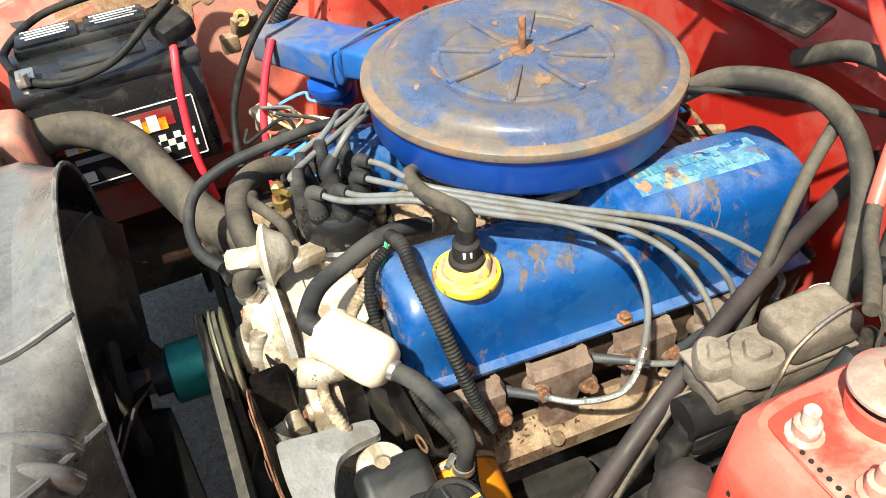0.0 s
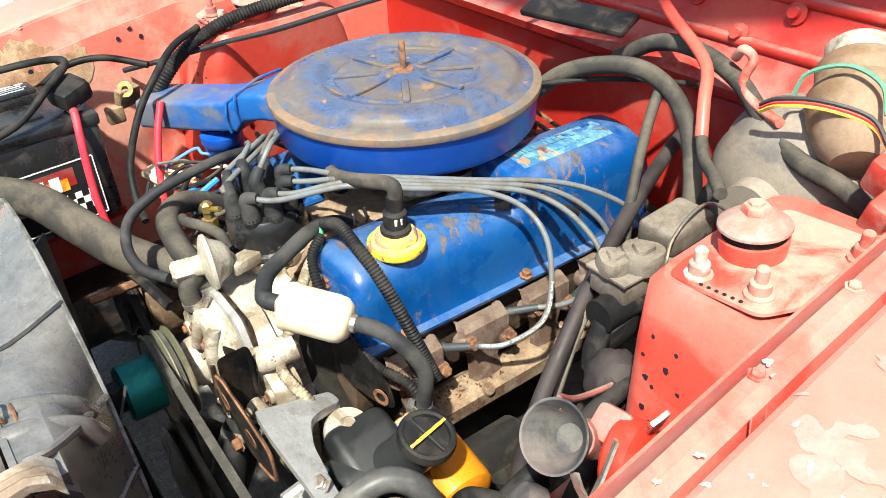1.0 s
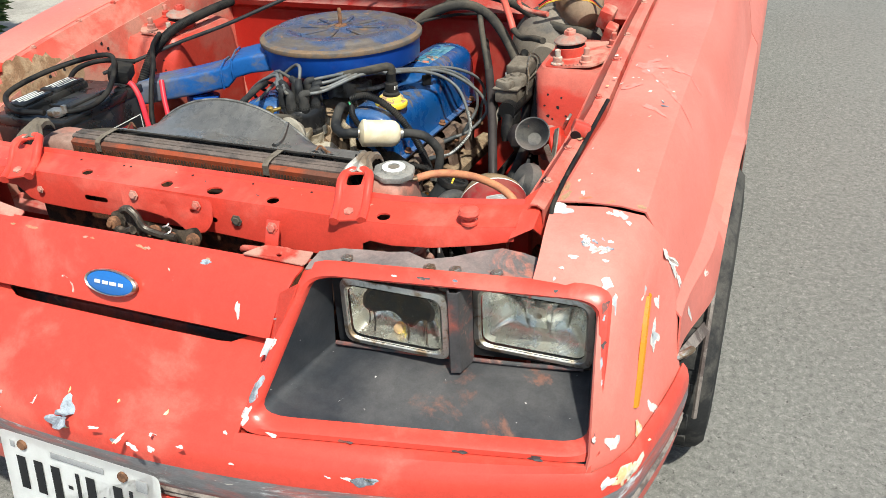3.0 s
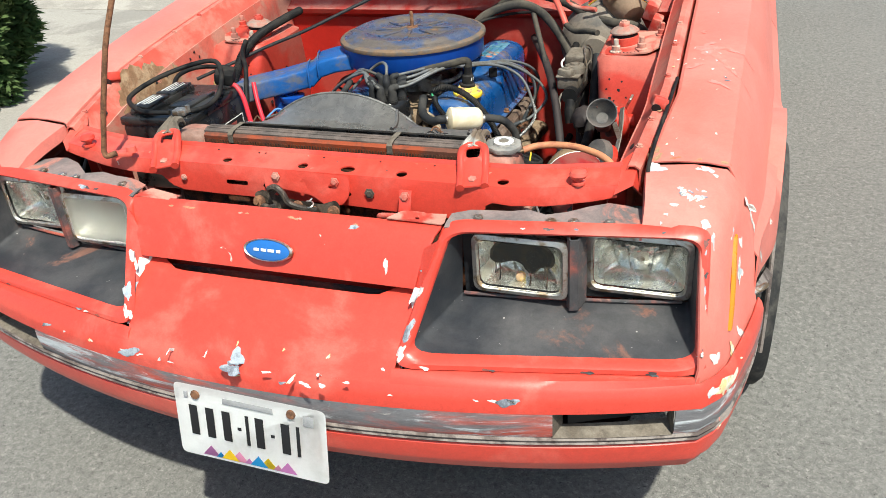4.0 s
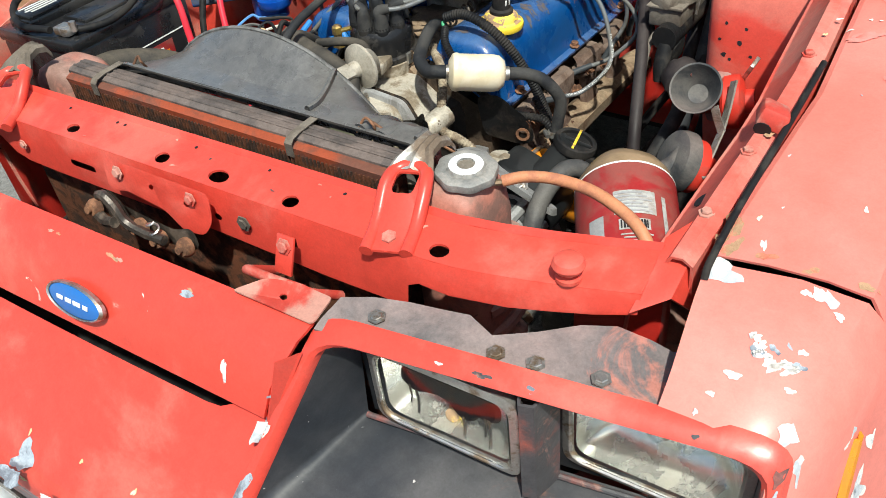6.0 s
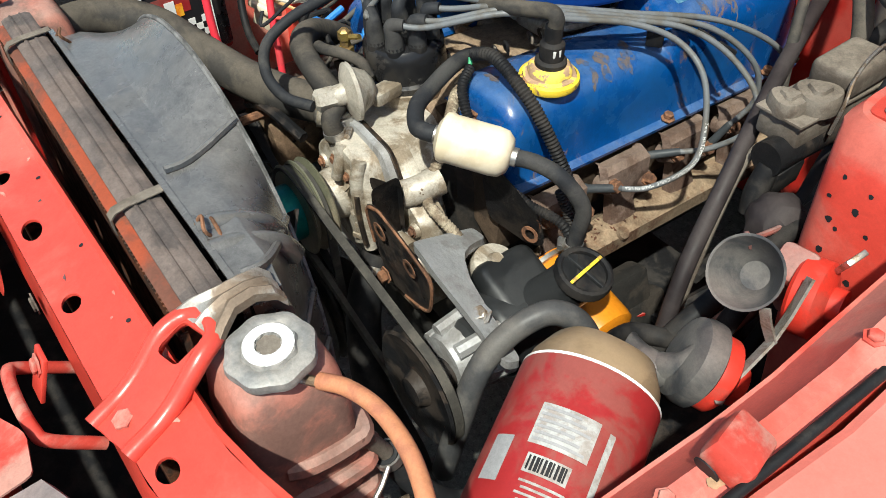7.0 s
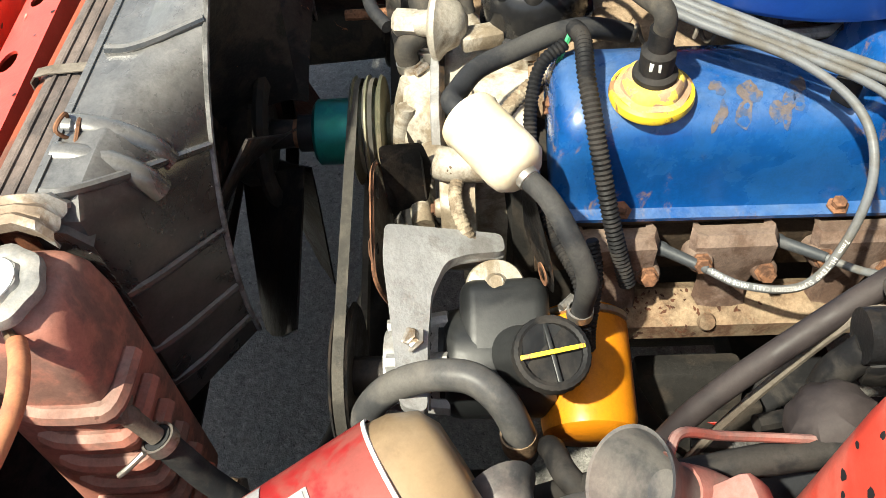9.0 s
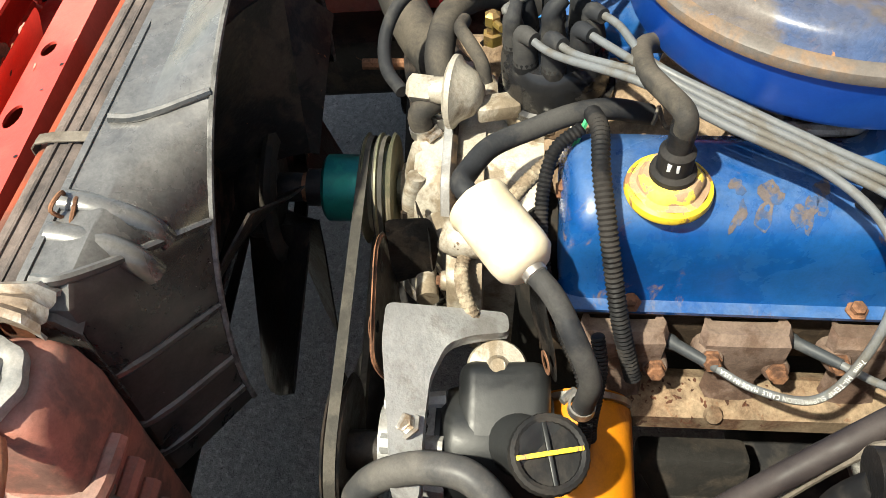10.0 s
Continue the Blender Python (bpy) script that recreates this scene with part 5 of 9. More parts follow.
# hood latch under the panel
LATCH_AT = Matrix.Translation((0.012, 0.004, 0.018))
latch = part("hood_latch", plate(round_poly([(-0.085, 0.722), (0.098, 0.720), (0.100, 0.690), (0.085, 0.668), (0.05, 0.664), (0.02, 0.682), (-0.05, 0.690), (-0.08, 0.680)], 0.01, 3), [ring2(0.0, 0.705, 0.005, 8), ring2(0.06, 0.70, 0.006, 8)], lambda u, v: (u, 0.292 - (0.722 - v) * 0.25, v), 0.004), RED, support, "greasy hood latch on a red plate")
part("latch_plate", plate(round_poly([(-0.098, 0.684), (-0.078, 0.692), (-0.050, 0.682), (-0.005, 0.676), (0.045, 0.672), (0.078, 0.684), (0.086, 0.668), (0.070, 0.652), (0.0, 0.652), (-0.06, 0.655), (-0.098, 0.664)], 0.008, 3), [ring2(-0.03, 0.667, 0.007, 10)], lambda u, v: (u, 0.268 - 0.1 * (0.68 - v), v), 0.005), LATCH_DARK, latch)
part("latch_plate", plate(round_poly([(-0.06, 0.700), (-0.04, 0.712), (-0.024, 0.700), (-0.015, 0.680), (0.006, 0.668), (0.003, 0.656), (-0.03, 0.660), (-0.05, 0.675)], 0.006, 3), [ring2(-0.040, 0.695, 0.006, 10)], lambda u, v: (u, 0.255 - 0.1 * (0.68 - v), v), 0.006), LATCH_DARK, latch)
part("latch_pawl", join(tube([(-0.052, 0.250, 0.704), (-0.036, 0.247, 0.711), (-0.022, 0.246, 0.700), (-0.012, 0.246, 0.680), (0.015, 0.248, 0.670), (0.045, 0.25, 0.668)], 0.0065, 8, 5), tube([(-0.085, 0.255, 0.668), (-0.06, 0.248, 0.664), (-0.035, 0.245, 0.672)], 0.007, 8, 4)), LATCH_DARK, latch, "greasy metal pawl")
part("latch_spring", tube([(0.030 + 0.006 * math.cos(a), 0.252 + 0.006 * math.sin(a), 0.664 + 0.0022 * a) for a in (j * 0.6 for j in range(22))], 0.0015, 5, 2), STEEL, latch)
for x, z in ((-0.082, 0.672), (0.075, 0.664), (0.0, 0.668), (0.030, 0.660)):
    part("latch_pivot", lathe([(0, 0), (0.012, 0), (0.012, 0.006), (0.009, 0.011), (0.005, 0.012), (0.005, 0.016), (0, 0.016)], (x, 0.258, z), (0, -1, 0.3), 12), RUSTBOLT, latch)
for x, z in ((-0.055, 0.714), (0.07, 0.712)):
    part("latch_bolt", bolt((x, 0.286, z), (0, -1, 0.2), 0.0062, 0.005), RED_DUST, latch)
latch.matrix_local = LATCH_AT
loop = part("latch_loop", tube([(0.156, 0.31, 0.64), (0.158, 0.268, 0.676), (0.168, 0.260, 0.685), (0.205, 0.258, 0.688), (0.240, 0.260, 0.687), (0.252, 0.266, 0.680), (0.258, 0.30, 0.65)], 0.0058, 10, 5), RED_DUST, support, "red bent-rod loop")
loop.matrix_local = Matrix.Translation((0.020, 0, 0))
part("loop_strap", box((0.205, 0.283, 0.704), (0.024, 0.004, 0.045), 0.001, (-24, 0, 0)), RED, loop)
part("strap_bolt", bolt((0.205, 0.285, 0.714), (0, -1, 0.3), 0.007, 0.005), RED_DUST, loop)

# licence plate and bumper slots
lp = part("licence_plate", plate(round_poly([(-0.15, -0.0745), (0.15, -0.0745), (0.15, 0.0745), (-0.15, 0.0745)], 0.012, 4), [], lambda u, v: (u, 0, v), 0.0015), PLATE, car, "white licence plate with dark bars and a coloured border strip")
M_PLATE = pose(0.000, -0.020, 0.361, -8, 1.8, 0) @ Matrix.Diagonal((1.04, 1, 1.05, 1))
pl = []
x = -0.128
for w, hgt, z in ((0.030, 0.062, 0.0), (0.030, 0.062, 0.0), (0.030, 0.062, 0.0), (0.014, 0.006, 0.0), (0.012, 0.062, 0.0), (0.030, 0.062, 0.0), (0.014, 0.006, 0.0), (0.030, 0.062, 0.0), (0.012, 0.062, 0.0)):
    part("plate_bar", box((x + w / 2, -0.0022, z + 0.004), (w * 0.55, 0.0008, hgt), 0.0002), INK, lp)
    x += w + 0.0035
part("plate_bar", box((0.0, -0.0022, 0.056), (0.10, 0.0008, 0.011), 0.0002), GREY_INK, lp)
part("plate_bar", box((-0.125, -0.0022, 0.055), (0.008, 0.0008, 0.012), 0.0002), GREY_INK, lp)
part("plate_bar", box((0.118, -0.0022, 0.050), (0.020, 0.0008, 0.020), 0.0002), GREY_INK, lp)
tri_cols = [surface("plate_print_%d" % k, c, None, rough=0.4, grain=0.02, bump=0.0) for k, c in enumerate(((0.62, 0.25, 0.55), (0.03, 0.30, 0.65), (0.85, 0.62, 0.03), (0.70, 0.28, 0.45)))]
for k in range(9):
    w = 0.018 if k % 3 != 1 else 0.010
    x = -0.085 + 0.0195 * k
    part("plate_triangle", plate([(x - w, -0.068), (x + w, -0.068), (x, -0.068 + w * 1.2)], [], lambda u, v, kk=k: (u, -0.0018 - 0.0002 * (kk % 3), v), 0.0006), tri_cols[k % 4], lp)
for x in (-0.105, 0.085):
    part("plate_screw", lathe([(0, 0), (0.009, 0), (0.008, 0.004), (0, 0.005)], (x, -0.001, 0.058), (0, -1, 0), 10), RUSTBOLT, lp)
lp.matrix_local = M_PLATE
for s in (1, -1):
    flip = (lambda b: b) if s > 0 else mirror_x
    # bracket pieces seen in the gap below the panel
    part("fascia_brace", flip(box((0.42, 0.275, 0.66), (0.04, 0.05, 0.02), 0.004)), RED_DUST, car)


def wheel(x, y, s):
    ty = lathe([(0.185, -0.095), (0.235, -0.100), (0.285, -0.095), (0.300, -0.080), (0.305, -0.060), (0.305, 0.060), (0.300, 0.080), (0.285, 0.095), (0.235, 0.100), (0.185, 0.095)], (x, y, 0.303), (s, 0, 0), 48)
    w = part("wheel", ty, TYRE, car, "dark worn tyre on a steel rim")
    part("rim", lathe([(0.188, 0.09), (0.182, 0.095), (0.170, 0.070), (0.10, 0.055), (0.09, 0.075), (0.03, 0.08), (0, 0.08)], (x, y, 0.303), (s, 0, 0), 32), ALU_CLEAN, w)
    for k in range(24):
        a = k * math.tau / 24
        part("tread_block", box((x, y + 0.3045 * math.cos(a), 0.303 + 0.3045 * math.sin(a)), (0.12, 0.05, 0.006), 0.002, (math.degrees(a) - 90, 0, 0), 1), TYRE, w)


for y in (WHEEL_Y, 3.47):
    for s in (1, -1):
        wheel(s * (0.818 if y < 2 else 0.790), y - (0.035 if y < 2 else 0.0), s)


# paint chips, scuffs and bare patches
UP = Vector((-0.08, -0.17, 0.98))
OUT = Vector((0.87, -0.32, 0.38))
for k, (p, nrm, r, st_, tn) in enumerate((
        ((0.660, 0.400, 0.755), UP, 0.013, 1.7, 20), ((0.747, 0.403, 0.756), UP, 0.009, 1.5, -20), ((0.732, 0.400, 0.758), UP, 0.004, 1.3, 0), ((0.7255, 0.325, 0.739), UP, 0.006, 1.2, 60),
        ((0.757, 0.283, 0.715), Vector((0.3, -0.5, 0.8)), 0.011, 1.3, 40), ((0.762, 0.389, 0.752), UP, 0.004, 1.4, 0), ((0.701, 0.305, 0.733), UP, 0.005, 1.3, 30), ((0.797, 0.317, 0.685), OUT, 0.008, 1.6, 70),
        
        ((0.715, 0.330, 0.741), UP, 0.005, 2.0, 45), ((0.735, 0.330, 0.740), UP, 0.004, 1.2, 45), ((0.690, 0.285, 0.725), UP, 0.003, 1.2, 45), ((0.745, 0.310, 0.733), UP, 0.0035, 1.2, 45),
        ((0.684, 0.268, 0.716), UP, 0.0028, 1.0, 0), ((0.770, 0.270, 0.690), Vector((0.5, -0.7, 0.5)), 0.008, 2.0, 80), ((0.832, 0.34, 0.60), OUT, 0.012, 2.0, 80))):
    mark(left_corner, p, nrm, r, CHIP, 30 + k, st_, tn, ragged=0.6)
for k, (tg, p, r, st_, tn) in enumerate(((left_corner, (0.8235, 0.412, 0.693), 0.007, 3.2, 0), (left_fender, (0.830, 0.440, 0.655), 0.007, 4.0, 0), (left_fender, (0.8357, 0.4616, 0.6238), 0.006, 4.0, 0), (left_fender, (0.8538, 0.4878, 0.5459), 0.005, 5.0, 0),
                                     (left_corner, (0.818, 0.380, 0.630), 0.009, 3.0, 0), (left_corner, (0.822, 0.350, 0.590), 0.008, 2.6, 0), (left_corner, (0.797, 0.336, 0.676), 0.010, 1.6, 0), (left_corner, (0.7956, 0.1869, 0.5147), 0.012, 1.4, 0),
                                     (left_corner, (0.846, 0.30, 0.50), 0.010, 1.6, 0), (left_corner, (0.828, 0.25, 0.49), 0.012, 1.6, 0))):
    # the long way of each streak runs down the slope
    nz = OUT if k != 7 else Vector((0.76, -0.65, 0.03))
    fr3 = frame_of(nz).to_3x3()
    dn = fr3.transposed() @ Vector((0.25, 0.45, -0.85))
    mark(tg, p, nz, r, CHIP_WARM if k == 9 else CHIP, 700 + k, st_, math.degrees(math.atan2(dn.y, dn.x)), ragged=0.7)
for k in range(14):
    rr = random.Random(100 + k)
    mark(left_corner, (0.725 + rr.uniform(-0.022, 0.022), 0.333 + rr.uniform(-0.016, 0.016), 0.741), UP, rr.uniform(0.0016, 0.0042), CHIP if k % 3 else CHIP_GREY, 60 + k, rr.uniform(1, 2.2), rr.uniform(0, 180), ragged=0.6)
FUP = Vector((0.0, -0.12, 1.0))
def stroke(target, pts, width, mat, seed, name):
    """A run of paint: a thin ragged ribbon along a line on a surface."""
    line = spline(pts, 6)
    for a, b in zip(line[::2], line[2::2] + [line[-1]]):
        if (b - a).length < 1e-4:
            continue
    rnd_ = random.Random(seed)
    tree = TREES[target.name]
    rows_ = []
    for i_, q in enumerate(line):
        d_ = (line[min(i_ + 1, len(line) - 1)] - line[max(i_ - 1, 0)]).normalized()
        hit = tree.find_nearest(q)
        nrm = hit[1] if hit[1].z > -0.2 else -hit[1]
        side_ = d_.cross(nrm).normalized() * width * rnd_.uniform(0.6, 1.3)
        rows_.append([tuple(hit[0] + nrm * 0.0007 - side_), tuple(hit[0] + nrm * 0.0009), tuple(hit[0] + nrm * 0.0007 + side_)])
    part(name, loft(rows_), mat, target, sharp=80)


for k, (x, y, r, st_, tn) in enumerate(((0.722, 0.842, 0.021, 1.5, 10), (0.700, 0.853, 0.010, 1.6, 150), (0.742, 0.815, 0.015, 1.4, 100), (0.749, 0.790, 0.010, 1.9, 110), (0.763, 0.762, 0.006, 3.0, 112), (0.776, 0.737, 0.0038, 4.0, 112),
                                     (0.752, 0.848, 0.011, 1.8, 5), (0.768, 0.840, 0.007, 2.2, -25), (0.718, 0.868, 0.009, 1.8, 60), (0.749, 0.684, 0.007, 3.2, -40), (0.738, 0.694, 0.004, 2.5, -50), (0.7047, 0.9404, 0.007, 1.2, 0), (0.700, 0.765, 0.008, 2.0, 20), (0.685, 0.760, 0.005, 2.0, 50))):
    mark(left_fender, (x, y, fender_top(y) + 0.004), FUP, r, SMEAR, 140 + k, st_, tn, "spill", 0.0004 + 0.00006 * k, 0.9, 26)
stroke(left_fender, [(0.776, 0.737, 0.829), (0.7834, 0.7232, 0.8252), (0.7989, 0.7145, 0.808), (0.808, 0.714, 0.792), (0.8176, 0.7122, 0.7736)], 0.0014, SMEAR, 1, "paint_run")
stroke(left_fender, [(0.768, 0.840, 0.845), (0.7838, 0.8315, 0.841), (0.804, 0.8264, 0.8208), (0.8195, 0.8306, 0.7948)], 0.0016, SMEAR, 2, "paint_run")
for k in range(18):
    rr = random.Random(760 + k)
    cx_, cy_ = ((0.69, 0.765), (0.70, 0.77), (0.655, 0.86), (0.748, 0.69), (0.72, 0.82))[k % 5]
    x, y = cx_ + rr.gauss(0, 0.017), cy_ + rr.gauss(0, 0.017)
    mark(left_fender, (x, y, fender_top(y) + 0.004), FUP, rr.uniform(0.0010, 0.0036), (CHIP, CHIP, SMEAR, CHIP_GREY, CHIP)[k % 5 if k % 5 != 4 else 0], 761 + k, rr.uniform(1, 2.4), rr.uniform(0, 180), "paint_chip", 0.0011, 0.7, 12)
for k in range(15):
    rr = random.Random(200 + k)
    y = rr.uniform(0.43, 1.25)
    mark(left_fender, (rr.uniform(0.645, 0.775), y, fender_top(y) + 0.004), FUP, rr.uniform(0.0012, 0.0034), CHIP if k % 4 else CHIP_WARM, 210 + k, rr.uniform(1, 3.0), rr.uniform(40, 110), ragged=0.6)
for k, (x, y, r) in enumerate(((0.652, 0.445, 0.010), (0.660, 0.428, 0.007), (0.650, 0.462, 0.006), (0.648, 0.576, 0.004), (0.690, 0.425, 0.005), (0.730, 0.422, 0.004), (0.775, 0.424, 0.005))):
    mark(left_fender, (x, y, fender_top(y) + 0.003), FUP, r, LODGED_DUST, 250 + k, 1.8, 80 - 60 * (k > 3), "dust_patch", 0.0004, 0.7)
GN = Vector((0, -0.43, 0.9))
mark(grille_panel, (-0.024, 0.0205, 0.502), GN, 0.020, CHIP_GREY, 300, 0.9, 0, "primer_patch", ragged=0.45, n=18)
mark(grille_panel, (-0.020, -0.005, 0.493), GN, 0.012, CHIP_GREY, 301, 1.8, 0, "primer_patch", ragged=0.5)
for k, (x, y, r, st_, tn) in enumerate(((0.151, 0.053, 0.0045, 2.0, 70), (0.145, 0.012, 0.004, 2.0, 80), (0.203, 0.0035, 0.004, 3.0, 10), (0.064, 0.052, 0.004, 1.5, 90), (0.051, -0.004, 0.005, 3.0, 5), (0.254, 0.048, 0.005, 1.2, 0),
                                     (0.105, -0.012, 0.007, 2.4, 60), (0.135, -0.018, 0.006, 3.6, -10), (0.165, -0.014, 0.006, 2.5, -10), (0.115, 0.075, 0.003, 1.2, 0), (-0.09, 0.02, 0.003, 4.0, 85), (-0.16, 0.01, 0.003, 5.0, 88), (-0.03, 0.05, 0.0025, 4.0, 80), (0.02, 0.08, 0.0025, 3, 80))):
    mark(grille_panel, (x, y, 0.500), GN, r * 0.62, CHIP if k % 3 else CHIP_WARM, 310 + k, st_, tn, ragged=0.6)
mark(header, (0.230, 0.156, 0.644), Vector((0, -0.95, 0.32)), 0.0045, CHIP, 330, 3.6, 90)
mark(header, (0.16, 0.195, 0.692), Vector((0, -0.6, 0.8)), 0.004, CHIP_GREY, 331, 3.0, 5)
for k in range(7):
    rr = random.Random(340 + k)
    mark(header, (rr.uniform(-0.30, 0.30), 0.198, 0.697), Vector((0, -0.6, 0.8)), rr.uniform(0.0015, 0.004), (LODGED_DUST, RED_DUST, LODGED_DUST)[k % 3], 341 + k, rr.uniform(1.5, 4), rr.uniform(-10, 10), ragged=0.6)
for k in range(16):
    rr = random.Random(400 + k)
    x = rr.uniform(-0.55, 0.70)
    mark(upper_lip, (x, nose_y(x) + 0.001, 0.467), Vector((0, -0.75, 0.65)), rr.uniform(0.0012, 0.0038), (CHIP, CHIP_GREY, CHIP_WARM, CHIP)[k % 4], 401 + k, rr.uniform(1.5, 5), rr.uniform(-14, 14), ragged=0.65)
for k, (x, r) in enumerate(((-0.266, 0.010), (0.47, 0.008))):
    mark(upper_lip, (x, nose_y(x) + 0.001, 0.465), Vector((0, -0.75, 0.65)), r, CHIP_GREY, 450 + k, 2.6, 8, "primer_patch", ragged=0.5)
SN = Vector((0, -0.25, 1.0))
for k in range(18):
    rr = random.Random(500 + k)
    x, v = rr.uniform(-0.55, 0.58), rr.choice((0.018, 0.024, 0.034, 0.05, 0.062))
    mark(support, sup_place(x, v), SN, rr.uniform(0.0010, 0.0024), (RED_DUST, SCUFFED, RED_DUST, SCUFFED, RED_IN)[k % 5], 501 + k, rr.uniform(1, 3.5), rr.uniform(-15, 15), "paint_chip", 0.0005, 0.6)
# the open hood, held by the prop rod
HOOD_A = radians(61.0)


def hood_point(x, d, up):
    """d runs from the hinge line forward along the raised hood; up is square to it."""
    return (x, 1.45 - d * math.cos(HOOD_A) + up * math.sin(HOOD_A), 1.0 + d * math.sin(HOOD_A) + up * math.cos(HOOD_A))


hood = thing("hood", "sunburnt red hood standing open over the engine bay", "car hood", place=BODY)
rows = []
for k in range(13):
    d = 1.34 * k / 12
    half_w = 0.650 - 0.02 * (k / 12)
    drop = -0.05 * max(0.0, (k - 10) / 2) ** 2
    rows.append([hood_point(half_w * u, d, 0.045 + drop - 0.022 * u * u - (0.012 if abs(u) > 0.98 else 0)) for u in (-1, -0.97, -0.75, -0.5, -0.25, 0, 0.25, 0.5, 0.75, 0.97, 1)])
part("skin", loft(rows, 0.0015), RED_TOP, hood)
# pale underside brightens the bay by bounce; its true colour is unknown
part("lining", loft([[tuple(Vector(p) - Vector((0, math.sin(HOOD_A), math.cos(HOOD_A))) * 0.006) for p in row[1:-1]] for row in rows[:-1]], 0.001), BOUNCE_GREY, hood, "unseen underside, pale grey to bounce light into the bay")
rim = []
for (x, d) in round_poly([(-0.60, 0.02), (0.60, 0.02), (0.585, 1.32), (-0.585, 1.32)], 0.05, 4):
    rim.append((x, d))
inner = [(x * 0.82, 0.62 + (d - 0.62) * 0.82) for x, d in rim]
part("inner_frame", loft([[hood_point(x, d, 0.018) for x, d in rim], [hood_point(x, d, 0.0) for x, d in rim], [hood_point(x, d, 0.0) for x, d in inner], [hood_point(x, d, 0.020) for x, d in inner]], closed=True), BOUNCE_GREY, hood, "unseen stiffening frame under the hood, pale grey to bounce light")
for s in (1, -1):
    part("brace", loft([[hood_point(s * (0.04 + 0.40 * f) + w, 0.12 + 1.0 * f, up) for w, up in ((-0.03, 0.02), (-0.02, 0.002), (0.02, 0.002), (0.03, 0.02))] for f in (0, 0.25, 0.5, 0.75, 1.0)], 0.002), BOUNCE_GREY, hood)
    part("hinge", tube([hood_point(s * 0.60, -0.01, 0.0), (s * 0.61, 1.46, 0.96), (s * 0.62, 1.48, 0.90)], 0.009, 8, 4), RED_IN, hood)
for k, (tg, p, r) in enumerate(((upper_lip, (0.806, 0.190, 0.462), 0.016), (upper_lip, (0.818, 0.215, 0.458), 0.013), (upper_lip, (0.786, 0.165, 0.466), 0.008), (bumper, (0.812, 0.205, 0.375), 0.010))):
    mark(tg, p, (0.75, -0.6, 0.3), r, CHIP_WARM if k != 2 else CHIP, 800 + k, 1.8, 20, "filler_patch", 0.0006, 0.6)
for s in (1, -1):
    fr_ob = [o for o in car.children if o.name.startswith("headlight_bezel")][0 if s > 0 else 1]
    for k in range(16):
        rr = random.Random(820 + k + (s > 0) * 40)
        u, v = rr.choice(((rr.uniform(0.0, 1.0), 1.03), (1.015, rr.uniform(0.05, 0.95)), (rr.uniform(0.0, 1.0), -0.03), (1.012, rr.uniform(0, 1))))
        q = bezel_point(u, v)
        mark(fr_ob, (s * q.x, q.y - 0.008, q.z), (0, -0.9, 0.42), rr.uniform(0.0018, 0.0042), (CHIP, SCUFFED, CHIP_GREY, SCUFFED)[k % 4], 821 + k, rr.uniform(1.5, 4.0), 90 if u > 1.005 else 0, "paint_chip", 0.0006, 0.7, 12)
    for k, (p, r, st_) in enumerate((((0.2928, 0.1288, 0.6116), 0.007, 3.2), ((0.2899, 0.0872, 0.5631), 0.008, 2.8), ((0.2827, 0.063, 0.5317), 0.008, 2.0), ((0.301, 0.15, 0.650), 0.003, 3.0))):
        mark(fr_ob, (s * p[0], p[1], p[2]), (-0.25 * s, -0.8, 0.55), r, (CHIP, CHIP_GREY, CHIP, CHIP_GREY)[k], 880 + k + (s > 0) * 9, st_, 78 * s, "bare_patch", 0.0008, 0.7)
    mark(fr_ob, (s * 0.7753, 0.1665, 0.539), (0.75 * s, -0.55, 0.35), 0.011, CHIP, 899, 1.3, 40, "bare_patch", 0.0008, 0.6)


# ---- radiator, shroud, fan ----
rad = thing("radiator", "crossflow radiator with black top bar and overspray-red side tanks", "radiator")
part("core", box((-0.02, 0.393, 0.60), (0.60, 0.032, 0.31), 0.003), FINS, rad)
fin_rows = []
for k in range(95):
    fin_rows.append(box((-0.305 + 0.6 * k / 95, 0.3755, 0.742), (0.0022, 0.006, 0.024), 0, seg=1))
tagged(part("fin_pack", join(*fin_rows), FINS, rad), kind="stuff")
part("core_channel", loft([[(x, 0.376, 0.746), (x, 0.373, 0.762), (x, 0.379, 0.7655), (x, 0.384, 0.766)] for x in (-0.315, -0.1, 0.1, 0.285)], 0.002), ORANGE_CORE, rad, "rust-orange painted channel")
part("top_bar", loft([[(x, 0.384, 0.7625), (x, 0.384, 0.769), (x, 0.389, 0.772), (x, 0.414, 0.773), (x, 0.419, 0.770), (x, 0.421, 0.760)] for x in (-0.32, -0.15, 0.0, 0.15, 0.285)], 0.002), BAR_DUST, rad, "dusty brown-black bar")
for y in (0.395, 0.407):
    part("bar_bead", tube([(x, y, 0.7727) for x in (-0.318, -0.1, 0.1, 0.283)], 0.0022, 6, 2), BAR_DUST, rad)
for x in (-0.245, 0.132):
    part("strap", loft([[(x - 0.006, y, z), (x + 0.006, y, z)] for y, z in ((0.371, 0.750), (0.3705, 0.768), (0.376, 0.7735), (0.39, 0.7765), (0.425, 0.778), (0.430, 0.770))], 0.0012), MASTER, rad)
